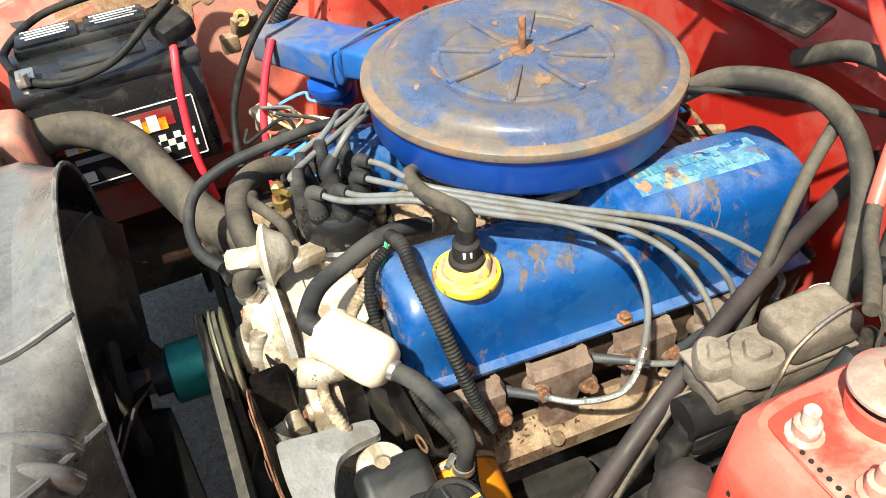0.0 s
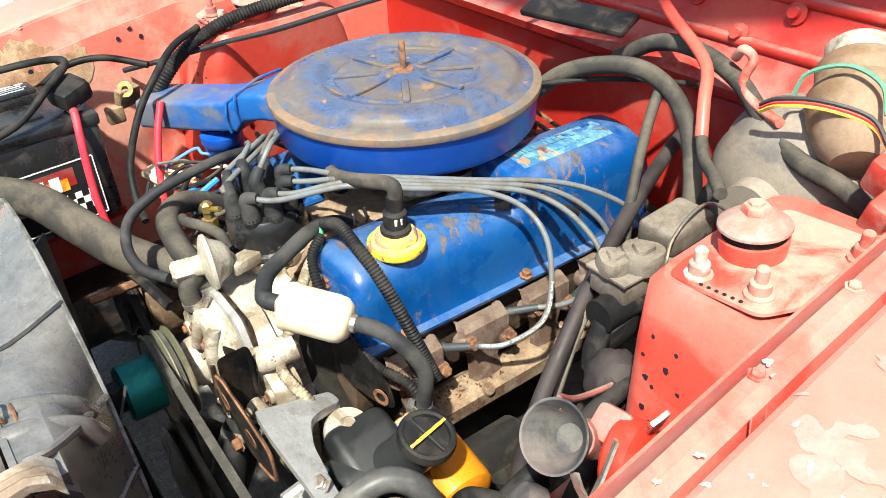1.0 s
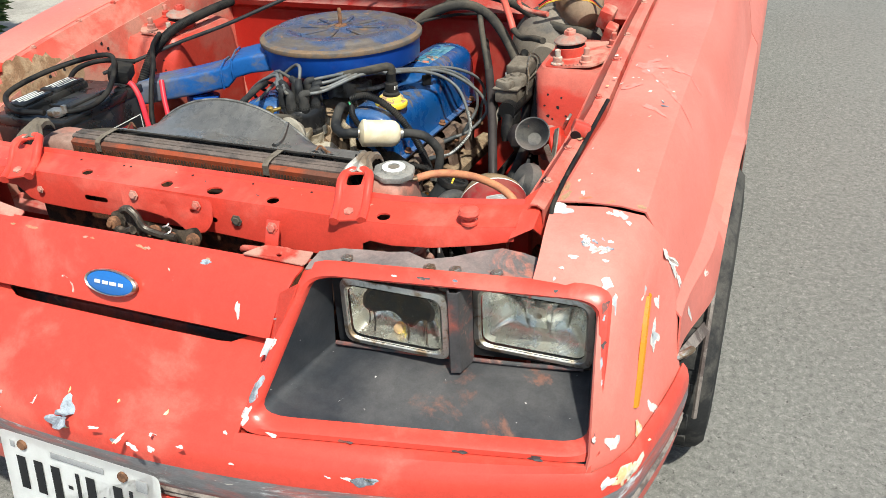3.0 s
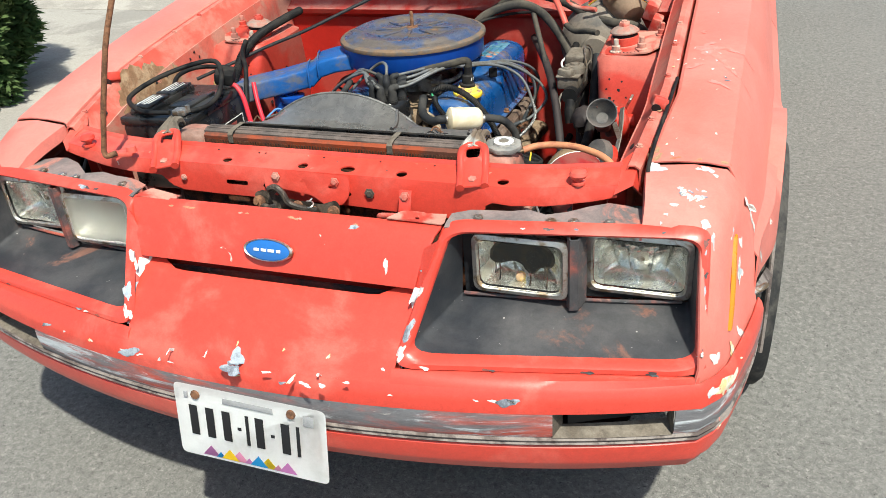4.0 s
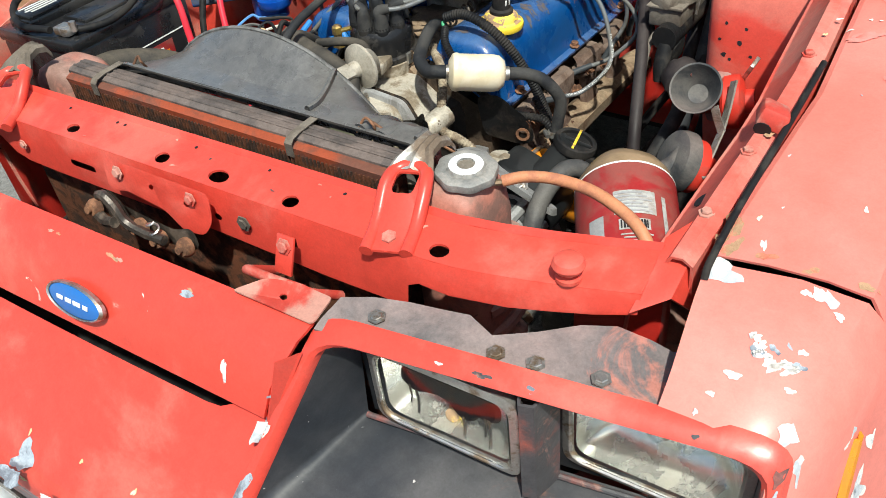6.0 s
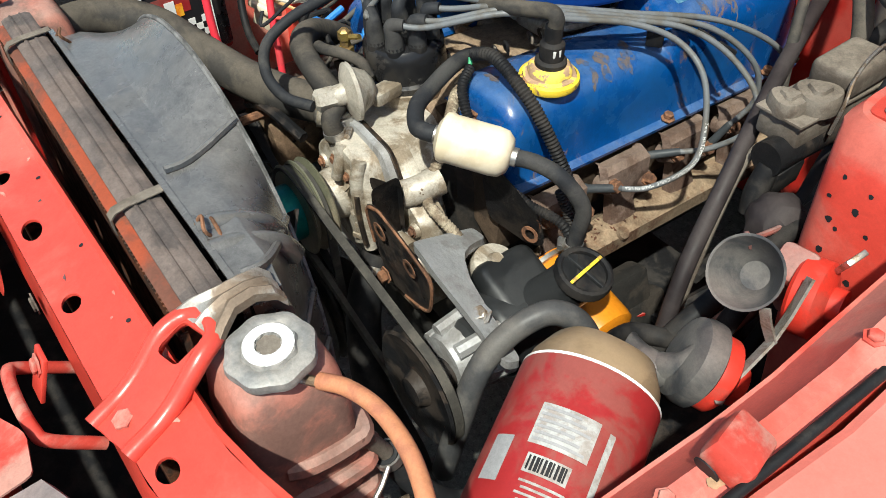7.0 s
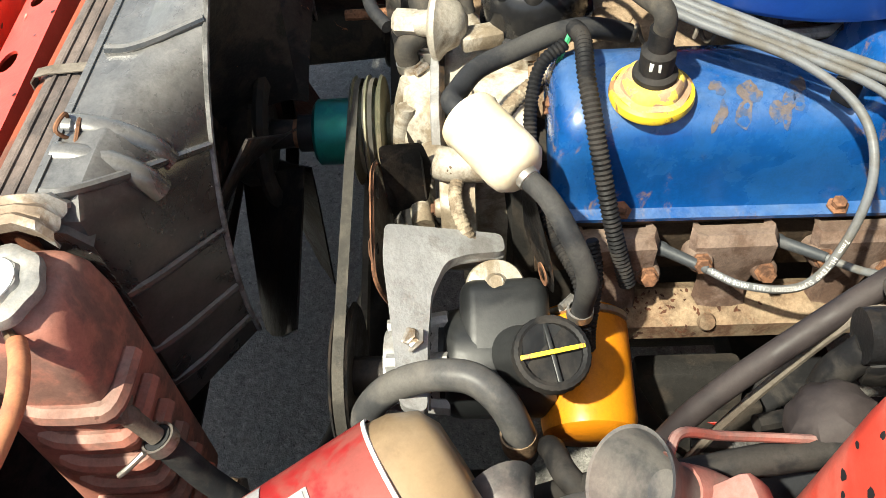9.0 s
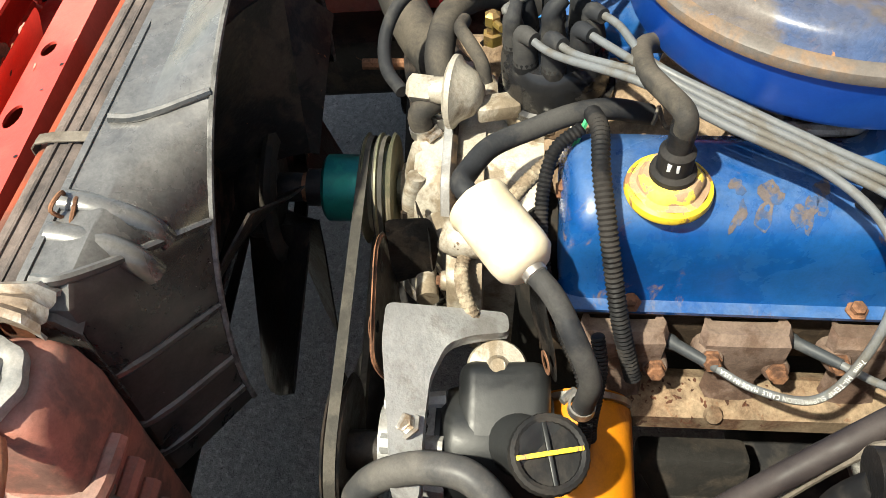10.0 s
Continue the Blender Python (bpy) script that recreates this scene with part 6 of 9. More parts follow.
for x0, x1 in ((0.300, 0.390), (-0.425, -0.325)):
    rows = []
    for k, z in enumerate((0.42, 0.46, 0.50, 0.54, 0.58, 0.62, 0.66, 0.70, 0.735, 0.750, 0.757)):
        w = 0.0 if z < 0.72 else (0.004 if z < 0.74 else (0.010 if z < 0.753 else 0.02))
        rows.append([(u, v, z) for u, v in round_poly([(x0 + w, 0.372 + w), (x1 - w, 0.372 + w), (x1 - w, 0.468 - w), (x0 + w, 0.468 - w)], 0.02, 4)])
    bm = loft(rows, closed=True)
    bm.faces.new(bm.verts[-20:])
    tank = part("side_tank", bm, PINK, rad, "side tank dulled by red overspray and grime")
    for z in (0.46, 0.50, 0.54, 0.58, 0.62, 0.66):
        part("tank_rib", join(*[tube([(x1 - 0.004, 0.400, z), (x1 + 0.003, 0.42, z), (x1 + 0.003, 0.455, z), (x1 - 0.004, 0.47, z), (x1 - 0.05, 0.472, z)], 0.009, 8, 4)]), PINK, tank)
cap_at = (0.356, 0.420, 0.755)
part("filler_neck", lathe([(0.024, -0.006), (0.027, 0.0), (0.027, 0.008), (0.0, 0.008)], cap_at, (0, 0, 1), 24), ALU, rad)
rc = part("radiator_cap", lathe([(0, 0.006), (0.0345, 0.006), (0.0355, 0.010), (0.0345, 0.015), (0.028, 0.018), (0.022, 0.017), (0.0215, 0.0165), (0.020, 0.020), (0.010, 0.021), (0.0095, 0.0185), (0, 0.018)], cap_at, (0.05, -0.06, 1), 48,
          wobble=lambda a: 0.0011 * math.cos(8 * a)), CAP_GREY, rad, "round grey pressed-steel cap")
part("cap_disc", lathe([(0, 0.0195), (0.0095, 0.0195), (0.0095, 0.0185)], cap_at, (0.05, -0.06, 1), 20), MASTER, rc)
part("cap_ring", lathe([(0.0105, 0.0215), (0.0195, 0.0208), (0.0195, 0.0195)], cap_at, (0.05, -0.06, 1), 32), WHITE, rc, "pale worn ring")
part("overflow_nipple", tube([(0.380, 0.430, 0.750), (0.400, 0.446, 0.750)], 0.004, 8, 3), STEEL, rad)
part("drain_tap", join(tube([(0.36, 0.46, 0.46), (0.37, 0.50, 0.47)], 0.008, 8, 3), lathe([(0, 0), (0.012, 0), (0.012, 0.012), (0, 0.012)], (0.37, 0.505, 0.472), (0.3, 1, 0.3), 6)), STEEL, rad)

FAN = Vector((-0.035, 0.0, 0.545))
SH_R = 0.268
SH_X, SH_Z = -0.045, 0.555
shroud = thing("fan_shroud", "scuffed black plastic fan shroud with ribs", "shroud")


def shroud_loop(f, n=60):
    """From the frame on the radiator (f = 0) to the round rear edge (f = 1)."""
    out = []
    for k in range(n + 1):
        a = radians(-9.0 + 198.0 * k / n)
        c, s_ = math.cos(a), math.sin(a)
        circ = Vector((SH_X + SH_R * c, SH_Z + SH_R * s_))
        q = 1.0 / max(abs(c) / 0.312, abs(s_) / 0.225) if c > 0 else 1.0 / ((abs(c) / 0.312) ** 4 + (abs(s_) / 0.228) ** 4) ** 0.25
        sq_ = Vector((-0.018 + q * c, 0.552 + q * s_))
        out.append((sq_, circ))
    res = []
    for sq_, circ in out:
        e = max(0.0, (f - 0.38) / 0.62)
        p = sq_.lerp(circ, e)
        res.append((p.x, 0.424 + 0.094 * f, p.y))
    return res


part("shroud_body", loft([shroud_loop(f) for f in (0, 0.02, 0.2, 0.37, 0.40, 0.6, 0.8, 0.97, 1.0)], 0.003), SHROUD, shroud, sharp=22.0)
part("shroud_frame", loft([[(x, y, z) for x, z in round_poly([(-0.335 + w, 0.44 + w), (0.297 - w, 0.44 + w), (0.297 - w, 0.779 - w), (-0.245 + w, 0.779 - w), (-0.335 + w, 0.725 - w)], 0.02, 4)] for w, y in ((0.0, 0.422), (0.0, 0.428), (0.012, 0.429))], 0.003, closed=True), SHROUD, shroud)
def on_shroud(a, f):
    """A point on the shroud's skin at the angle a (degrees), from its frame (f = 0) to its rear edge (f = 1)."""
    loop_ = shroud_loop(f)
    return loop_[max(0, min(60, round((a + 9.0) / 198.0 * 60)))]


for a in (60.0, 36.0, 21.0, 8.0, -4.0):
    line_ = [Vector(on_shroud(a, f)) for f in (0.10, 0.30, 0.55, 0.80, 0.99)]
    out_ = Vector((math.cos(radians(a)), 0, math.sin(radians(a)))) * 0.002
    part("shroud_rib", tube([tuple(q + out_) for q in line_], 0.0050, 8, 4, taper=0.0038), SHROUD, shroud, "moulded rib with a pale tinted crest")
for k, (x, z) in enumerate(((0.204, 0.768), (0.235, 0.766))):
    part("moulded_horn", tube([(x - 0.002, 0.426, z + 0.002), (x, 0.446, z + 0.001), (x + 0.001, 0.468, z - 0.006), (x + 0.002, 0.486, z - 0.018), (x + 0.002, 0.496, z - 0.034)], 0.0135, 14, 5, taper=0.010), SHROUD, shroud)
part("rear_edge", tube(shroud_loop(1.0)[::3], 0.0030, 6, 2), SHROUD_EDGE, shroud, "scuffed pale rear edge")
part("shroud_step", loft([[(0.262, y, z), (0.300, y, z - 0.012), (0.303, y + 0.006, z - 0.10)] for y, z in ((0.430, 0.772), (0.448, 0.768), (0.462, 0.752))], 0.003), SHROUD, shroud)
part("shroud_clip", tube([(0.197, 0.425, 0.772), (0.207, 0.432, 0.790), (0.222, 0.428, 0.786), (0.215, 0.437, 0.770), (0.205, 0.440, 0.782), (0.226, 0.440, 0.775)], 0.0018, 6, 5), RUSTBOLT, shroud, "twisted rusty wire")
part("shroud_clip", tube([(-0.22, 0.425, 0.775), (-0.21, 0.432, 0.790), (-0.20, 0.428, 0.786), (-0.205, 0.437, 0.772)], 0.0018, 6, 5), RUSTBOLT, shroud)

fan = thing("engine_fan", "black five-blade engine fan behind the radiator", "fan")
part("hub", lathe([(0, 0.465), (0.055, 0.465), (0.060, 0.472), (0.060, 0.490), (0.045, 0.500), (0.018, 0.502), (0.016, 0.535), (0.022, 0.536), (0.022, 0.556), (0.0, 0.556)], (FAN.x, 0, FAN.z), (0, 1, 0), 32), BLACK, fan)
part("clutch_ring", lathe([(0.070, 0.500), (0.085, 0.502), (0.088, 0.508), (0.085, 0.514), (0.070, 0.516)], (FAN.x, 0, FAN.z), (0, 1, 0), 40), SHADE_BLACK, fan, "dull ring round the hub")
for k in range(6):
    a0 = k * math.tau / 6 + 0.35
    rows = []
    for r in (0.045, 0.09, 0.14, 0.19, 0.238):
        row = []
        for w in (-1, -0.5, 0, 0.5, 1):
            a = a0 + w * (0.36 if r > 0.08 else 0.46)
            row.append((FAN.x + r * math.cos(a), 0.500 + 0.042 * w - 0.006 * (1 - w * w), FAN.z + r * math.sin(a)))
        rows.append(row)
    part("blade", loft(rows, 0.0025), BLACK, fan)

# ---- engine ----
engine = thing("engine", "grimy V8 engine with blue valve covers", "engine")
EX = -0.055
part("block", box((EX, 1.05, 0.44), (0.30, 0.56, 0.34), 0.03), SHADE_BLACK, engine)
part("oil_pan", box((EX, 1.0, 0.24), (0.22, 0.50, 0.12), 0.03), SHADE_BLACK, engine)
rows = []
for y in (0.80, 0.84, 1.28, 1.33):
    d = 0.02 if y in (0.80, 1.33) else 0.0
    rows.append([(EX - 0.13 + d, y, 0.56), (EX - 0.10 + d, y, 0.635 - d), (EX - 0.05, y, 0.665 - d), (EX + 0.04, y, 0.665 - d), (EX + 0.095 - d, y, 0.640 - d), (EX + 0.125 - d, y, 0.56)])
part("intake_manifold", loft(rows, caps=True), GRIME, engine, "brown oily intake manifold")
rg = random.Random(11)
for k in range(26):
    x, y = EX + rg.uniform(-0.10, 0.10), rg.uniform(0.79, 1.00) if k % 2 else rg.uniform(1.0, 1.3)
    z = 0.655 - 0.35 * max(0, abs(x - EX) - 0.05)
    if k % 3 == 0:
        part("manifold_bolt", bolt((x, y, z), (rg.uniform(-0.2, 0.2), 0, 1), 0.009, 0.012), RUSTBOLT, engine)
    elif k % 3 == 1:
        part("manifold_boss", lathe([(0, 0), (0.020, 0), (0.018, 0.016), (0.012, 0.020), (0, 0.020)], (x, y, z - 0.006), (rg.uniform(-0.3, 0.3), rg.uniform(-0.2, 0.2), 1), 14), GRIME, engine)
    else:
        part("manifold_rib", tube([(x, y, z - 0.002), (x + rg.uniform(-0.05, 0.05), y + rg.uniform(-0.05, 0.05), z + 0.012), (x + rg.uniform(-0.06, 0.06), y + 0.07, z - 0.002)], 0.008, 8, 4), GRIME, engine)
carb = part("carburettor", join(lathe([(0, 0.0), (0.060, 0.0), (0.055, 0.02), (0.045, 0.03), (0.045, 0.065), (0.058, 0.07), (0.058, 0.10), (0, 0.10)], (-0.09, 1.065, 0.655), (0, 0, 1), 20),
            box((-0.04, 1.02, 0.69), (0.06, 0.05, 0.04), 0.006), tube([(-0.02, 0.98, 0.70), (0.03, 1.0, 0.705), (0.03, 1.08, 0.70), (0.0, 1.15, 0.70)], 0.006, 8, 4)), ALU, engine, "dull cast carburettor under the air cleaner")
for k in range(3):
    part("choke_spring", tube([(0.00 + 0.010 * math.cos(a), 0.90 + 0.003 * a + 0.06 * k, 0.685 + 0.010 * math.sin(a)) for a in (j * 0.7 for j in range(16))], 0.0022, 6, 2), MASTER, engine)
for k in range(6):
    part("linkage", tube([(0.02 - 0.02 * k, 1.10 + 0.03 * k, 0.69), (0.03 - 0.02 * k, 1.14 + 0.03 * k, 0.71), (0.01, 1.19 + 0.02 * k, 0.70)], 0.004, 6, 4), RUSTBOLT if k % 2 else MASTER, engine)


COVER = [(0.163, 0.590), (0.164, 0.595), (0.153, 0.598), (0.1505, 0.606), (0.149, 0.632), (0.1475, 0.656), (0.144, 0.674), (0.136, 0.688), (0.124, 0.697), (0.105, 0.703), (0.080, 0.7055), (0.055, 0.704), (0.038, 0.698), (0.029, 0.684), (0.026, 0.666), (0.016, 0.661), (0.014, 0.656)]
COVER_FRONT, COVER_REAR, COVER_LIFT = 0.812, 1.348, 0.036


def cover_top(x, y):
    """Height of the left cover's top over a place between its shoulders."""
    pts = sorted(q for q in COVER if q[1] > 0.68)
    z = pts[0][1]
    for (xa, za), (xb, zb) in zip(pts, pts[1:]):
        if xa <= x <= xb:
            z = za + (zb - za) * (x - xa) / (xb - xa)
    return z + COVER_LIFT * (0.5 + 0.5 * math.tanh((y - 1.085) / 0.008)) - 0.018 * (y - 0.9)


def cover(s):
    """Valve cover of one bank: s = 1 the left one, a tall box with rounded ends and a step up to its rear half."""
    r = 0.036
    ends = [r * (1 - math.cos(math.pi / 2 * k / 7)) for k in range(8)]
    ys = [COVER_FRONT + e for e in ends] + [0.875, 0.91, 0.95, 0.99, 1.03, 1.055] + [1.066 + 0.0045 * k for k in range(10)] + [1.125, 1.17, 1.22, 1.27] + [COVER_REAR - e for e in reversed(ends)]
    rows = []
    for y in ys:
        edge = min(y - COVER_FRONT, COVER_REAR - y)
        g = max(0.0, 1 - edge / r)
        f = (1 - g ** 3.2) ** (1 / 3.2)
        plan = (1 - g ** 2.2) ** (1 / 2.2)
        hump = 0.5 + 0.5 * math.tanh((y - 1.085) / 0.008)
        row = []
        for x, z in COVER:
            flange = z < 0.5965 or x < 0.018
            level = 0.656 + (0.590 - 0.656) * (x - 0.014) / 0.149
            if flange:
                row.append((x, y, z - 0.018 * (y - 0.9)))
                continue
            up = (z - level - 0.004) + COVER_LIFT * hump * min(1.0, max(0.0, z - level) / 0.05)
            row.append((0.09 + (x - 0.09) * (0.76 + 0.24 * plan), y, level + 0.004 + up * f - 0.018 * (y - 0.9)))
        rows.append(row)
    bm = loft(rows)
    if s < 0:
        for v in bm.verts:
            v.co.x = 2 * EX - v.co.x
        bmesh.ops.reverse_faces(bm, faces=bm.faces)
    return bm


for s in (1, -1):
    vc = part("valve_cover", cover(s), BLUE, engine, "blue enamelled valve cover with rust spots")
    m = (lambda p: p) if s > 0 else (lambda p: (2 * EX - p[0], p[1], p[2]))
    for y in (0.878, 1.080, 1.285):
        x, z = 0.158, 0.600 - 0.018 * (y - 0.9)
        part("cover_bolt", lathe([(0, 0), (0.0105, 0), (0.0105, 0.0015), (0.0068, 0.0025), (0.0068, 0.008), (0, 0.0085)], m((x, y, z)), (0.2 * s, 0, 1), 6), RUSTBOLT, vc)
    part("head", loft([[m(p) for p in ((0.160, y, 0.589), (0.156, y, 0.578), (0.146, y, 0.570), (0.146, y, 0.540), (0.14, y, 0.49), (0.05, y, 0.55), (0.01, y, 0.65))] for y in (0.80, 0.82, 1.34, 1.36)], caps=True), HEAD_DARK, engine, "dirty cast iron cylinder head, shade painted in")
left_cover = [ob for ob in engine.children if ob.name.startswith("valve_cover") and ob.data.vertices[0].co.x > 0][0]
for k, (x, y, r, st_) in enumerate(((0.120, 0.985, 0.013, 1.6), (0.130, 1.015, 0.010, 2.0), (0.112, 1.030, 0.009, 1.8), (0.134, 0.960, 0.006, 2.2), (0.105, 0.960, 0.007, 1.4), (0.070, 0.845, 0.008, 1.5), (0.125, 1.200, 0.012, 1.9), (0.118, 1.150, 0.008, 2.2))):
    mark(left_cover, (x, y, 0.700), (0.35, 0, 1), r, COVER_RUST, 1500 + k, st_, 75, "rust_patch", 0.0005, 0.8, 24)
part("front_stud", bolt((0.077, 0.822, 0.668), (0, -0.5, 1), 0.011, 0.008), RUSTBOLT, engine)
# peeling sticker on the rear half of the left cover, with its unreadable print
st = part("cover_sticker", loft([[(x, y, cover_top(x, y) + 0.0006) for x in (0.066, 0.080, 0.092, 0.105, 0.112)] for y in (1.118, 1.16, 1.21, 1.26, 1.292)], 0.0005), DECAL, engine, "peeling pale blue sticker")
for k, (x, w) in enumerate(((0.080, 0.012), (0.100, 0.007))):
    y = 1.130 + 0.012 * k
    for j in range(11 if k == 0 else 13):
        wide = (0.0085, 0.0050, 0.0075, 0.0030)[(j * 7 + k) % 4] * (1.0 if k == 0 else 0.75)
        if (j + k) % 5 != 4:
            part("print_bar", box((x, y + wide / 2, cover_top(x, y) + 0.0014), (w, wide, 0.0004), 0, (0, 0, 0)), STICKER_INK, st)
        y += wide + 0.0042
for k in range(16):
    rr = random.Random(600 + k)
    mark(st, (rr.uniform(0.066, 0.112), rr.uniform(1.118, 1.292), 0.727), (0, 0, 1), rr.uniform(0.004, 0.010), BLUE_WORN if k % 3 else LODGED_DUST, 601 + k, rr.uniform(1, 2), rr.uniform(0, 180), "peeled_patch", 0.0004, 0.7)
# exhaust manifold, left
def log_row(y, f):
    return [(x, y, z - 0.02 * f) for x, z in ((0.188, 0.540), (0.204, 0.551), (0.228, 0.549), (0.243, 0.538), (0.245, 0.520), (0.234, 0.505), (0.198, 0.500))]


ex = part("exhaust_manifold", loft([log_row(y, f) for y, f in ((0.842, 0.8), (0.850, 0.35), (0.868, 0), (0.95, 0), (1.1, 0), (1.25, 0.1), (1.34, 0.6))], closed=True, caps=True), MANIFOLD, engine, "rusty exhaust manifold coated in tan dust")
ex.matrix_local = Matrix.Translation((-0.036, 0.006, -0.062))
for y in (0.868, 0.980, 1.094, 1.206):
    rows = []
    for x, z, w in ((0.196, 0.640, 0.030), (0.214, 0.645, 0.035), (0.222, 0.637, 0.038), (0.224, 0.612, 0.036), (0.221, 0.594, 0.024), (0.219, 0.572, 0.020), (0.226, 0.546, 0.024)):
        rows.append([(x - 0.012, y - w - 0.004, z), (x, y - w, z), (x + 0.002, y - w * 0.4, z + 0.002), (x + 0.002, y + w * 0.4, z + 0.002), (x, y + w, z), (x - 0.012, y + w + 0.004, z)])
    port = part("exhaust_port", loft(rows), PORT_IRON, ex, "brown cast exhaust port")
    for d, z in ((-0.032, 0.620), (0.032, 0.602)):
        boss = part("port_boss", lathe([(0, -0.020), (0.0135, -0.020), (0.0125, 0.004), (0.011, 0.006), (0, 0.006)], (0.222, y + d, z), (1, 0, 0.45), 14), PORT_IRON, port)
        part("port_bolt", lathe([(0, 0), (0.0105, 0), (0.0105, 0.002), (0.0085, 0.003), (0.0085, 0.010), (0.007, 0.0115), (0, 0.0115)], (0.2275, y + d, z + 0.0025), (1, 0, 0.45), 6), RUSTBOLT, port)
part("manifold_nub", lathe([(0, 0), (0.010, 0), (0.008, 0.005), (0, 0.006)], (0.240, 0.965, 0.540), (0.7, 0, 0.7), 14), MANIFOLD, ex)
for k in range(90):
    rr = random.Random(940 + k)
    y = 0.845 + abs(rr.gauss(0, 0.07))
    top = rr.random() < 0.6
    mark(ex, (rr.uniform(0.205, 0.235), y, 0.552) if top else (0.246, y, rr.uniform(0.508, 0.540)), (0.2, 0, 1) if top else (1, 0, 0.15), rr.uniform(0.0007, 0.0024) * (1.8 if y < 0.87 else 1.0), RUST_SCALE, 941 + k, rr.uniform(1, 2.2), rr.uniform(0, 180), "rust_spot", 0.0004, 0.7, 10)
mt = part("engine_mount", join(box((0.225, 0.97, 0.40), (0.04, 0.12, 0.07), 0.008, (0, -20, 0)), box((0.250, 0.985, 0.35), (0.03, 0.14, 0.08), 0.006, (0, -20, 0)), tube([(0.26, 0.90, 0.45), (0.275, 0.93, 0.40), (0.27, 0.98, 0.35)], 0.010, 10, 4)), SHADE_BLACK, engine, "dark engine mount below the manifold")
mt.matrix_local = Matrix.Translation((-0.02, 0.0, -0.05))

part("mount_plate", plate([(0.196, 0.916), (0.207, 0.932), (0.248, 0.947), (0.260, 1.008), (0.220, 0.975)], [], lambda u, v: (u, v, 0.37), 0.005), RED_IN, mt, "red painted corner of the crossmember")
# timing cover, water pump, thermostat housing
part("timing_cover", loft([[(EX + x * f, y, z) for x, z in ((-0.12, 0.36), (-0.13, 0.50), (-0.10, 0.60), (-0.03, 0.635), (0.06, 0.635), (0.11, 0.60), (0.13, 0.50), (0.12, 0.36))] for y, f in ((0.80, 1.0), (0.735, 1.0), (0.72, 0.93))], closed=True, caps=True), ALU, engine, "oil-stained alloy timing cover")
def cast_slab(outline, y0, y1, grow=0.006):
    """A casting with a drafted edge: the outline (x, z) between two depths."""
    cx_ = sum(p[0] for p in outline) / len(outline)
    cz_ = sum(p[1] for p in outline) / len(outline)
    loop_ = round_poly(outline, 0.012, 3)
    rows_ = []
    for y, g in ((y1, 0.0), (y0 + 0.006, -0.002), (y0 + 0.001, -grow), (y0, -grow * 2)):
        row = []
        for x, z in loop_:
            d = Vector((x - cx_, z - cz_))
            q = d * (1 + g / d.length)
            row.append((cx_ + q.x, y, cz_ + q.y))
        rows_.append(row)
    return loft(rows_, closed=True, caps=True)


pump = part("water_pump", join(lathe([(0.028, 0), (0.034, 0.010), (0.038, 0.030), (0.052, 0.040), (0.056, 0.055), (0.0, 0.055)], (FAN.x, 0.645, FAN.z), (0, 1, 0), 28),
            cast_slab([(-0.12, 0.45), (-0.13, 0.55), (-0.10, 0.615), (-0.03, 0.640), (0.03, 0.635), (0.07, 0.60), (0.12, 0.57), (0.13, 0.50), (0.10, 0.44)], 0.703, 0.74),
            cast_slab([(-0.085, 0.49), (-0.08, 0.605), (-0.025, 0.640), (0.035, 0.632), (0.055, 0.585), (0.066, 0.52), (0.0, 0.47)], 0.667, 0.706)), ALU, engine, "pale dusty alloy water pump")
part("pump_flange", cast_slab([(-0.095, 0.475), (-0.092, 0.615), (-0.03, 0.650), (0.045, 0.642), (0.070, 0.600), (0.080, 0.52), (0.0, 0.455)], 0.697, 0.707, 0.002), ALU_CLEAN, pump, "flange with a dark gasket line")
part("gasket", cast_slab([(-0.097, 0.473), (-0.094, 0.617), (-0.031, 0.652), (0.047, 0.644), (0.072, 0.602), (0.082, 0.52), (0.0, 0.453)], 0.7065, 0.7095, 0.0005), SOOT, pump)
part("bypass_hose", tube([(-0.030, 0.676, 0.630), (-0.032, 0.672, 0.660), (-0.045, 0.690, 0.668)], 0.0125, 14, 5), HOSE, pump)
clamp((-0.0305, 0.675, 0.640), (-0.032, 0.672, 0.660), 0.0128, STEEL, pump)
for x, z, y in ((0.012, 0.600, 0.6655), (0.036, 0.566, 0.6655), (-0.020, 0.610, 0.6655), (-0.058, 0.585, 0.6655), (0.066, 0.590, 0.700), (0.104, 0.556, 0.700), (0.108, 0.505, 0.700)):
    boss = part("pump_boss", lathe([(0.0115, 0.008), (0.0105, 0.0005), (0.0095, -0.002), (0, -0.002)], (x, y, z), (0, 1, 0), 14), ALU, pump)
    part("pump_bolt", bolt((x, y - 0.002, z), (0, -1, 0), 0.0055, 0.005), RUSTBOLT, boss)
part("pump_rib", tube([(0.030, 0.672, 0.632), (0.034, 0.664, 0.600), (0.040, 0.664, 0.555), (0.046, 0.668, 0.505)], 0.0095, 12, 5), ALU, pump, "grimy rounded casting edge")
part("pump_rib", tube([(-0.010, 0.672, 0.636), (-0.008, 0.664, 0.610), (-0.012, 0.66, 0.588)], 0.008, 10, 4), ALU, pump)
part("oil_run", tube([(0.043, 0.657, 0.592), (0.047, 0.6555, 0.560), (0.053, 0.657, 0.520)], 0.0035, 6, 4), SOOT, pump, "black oil run")
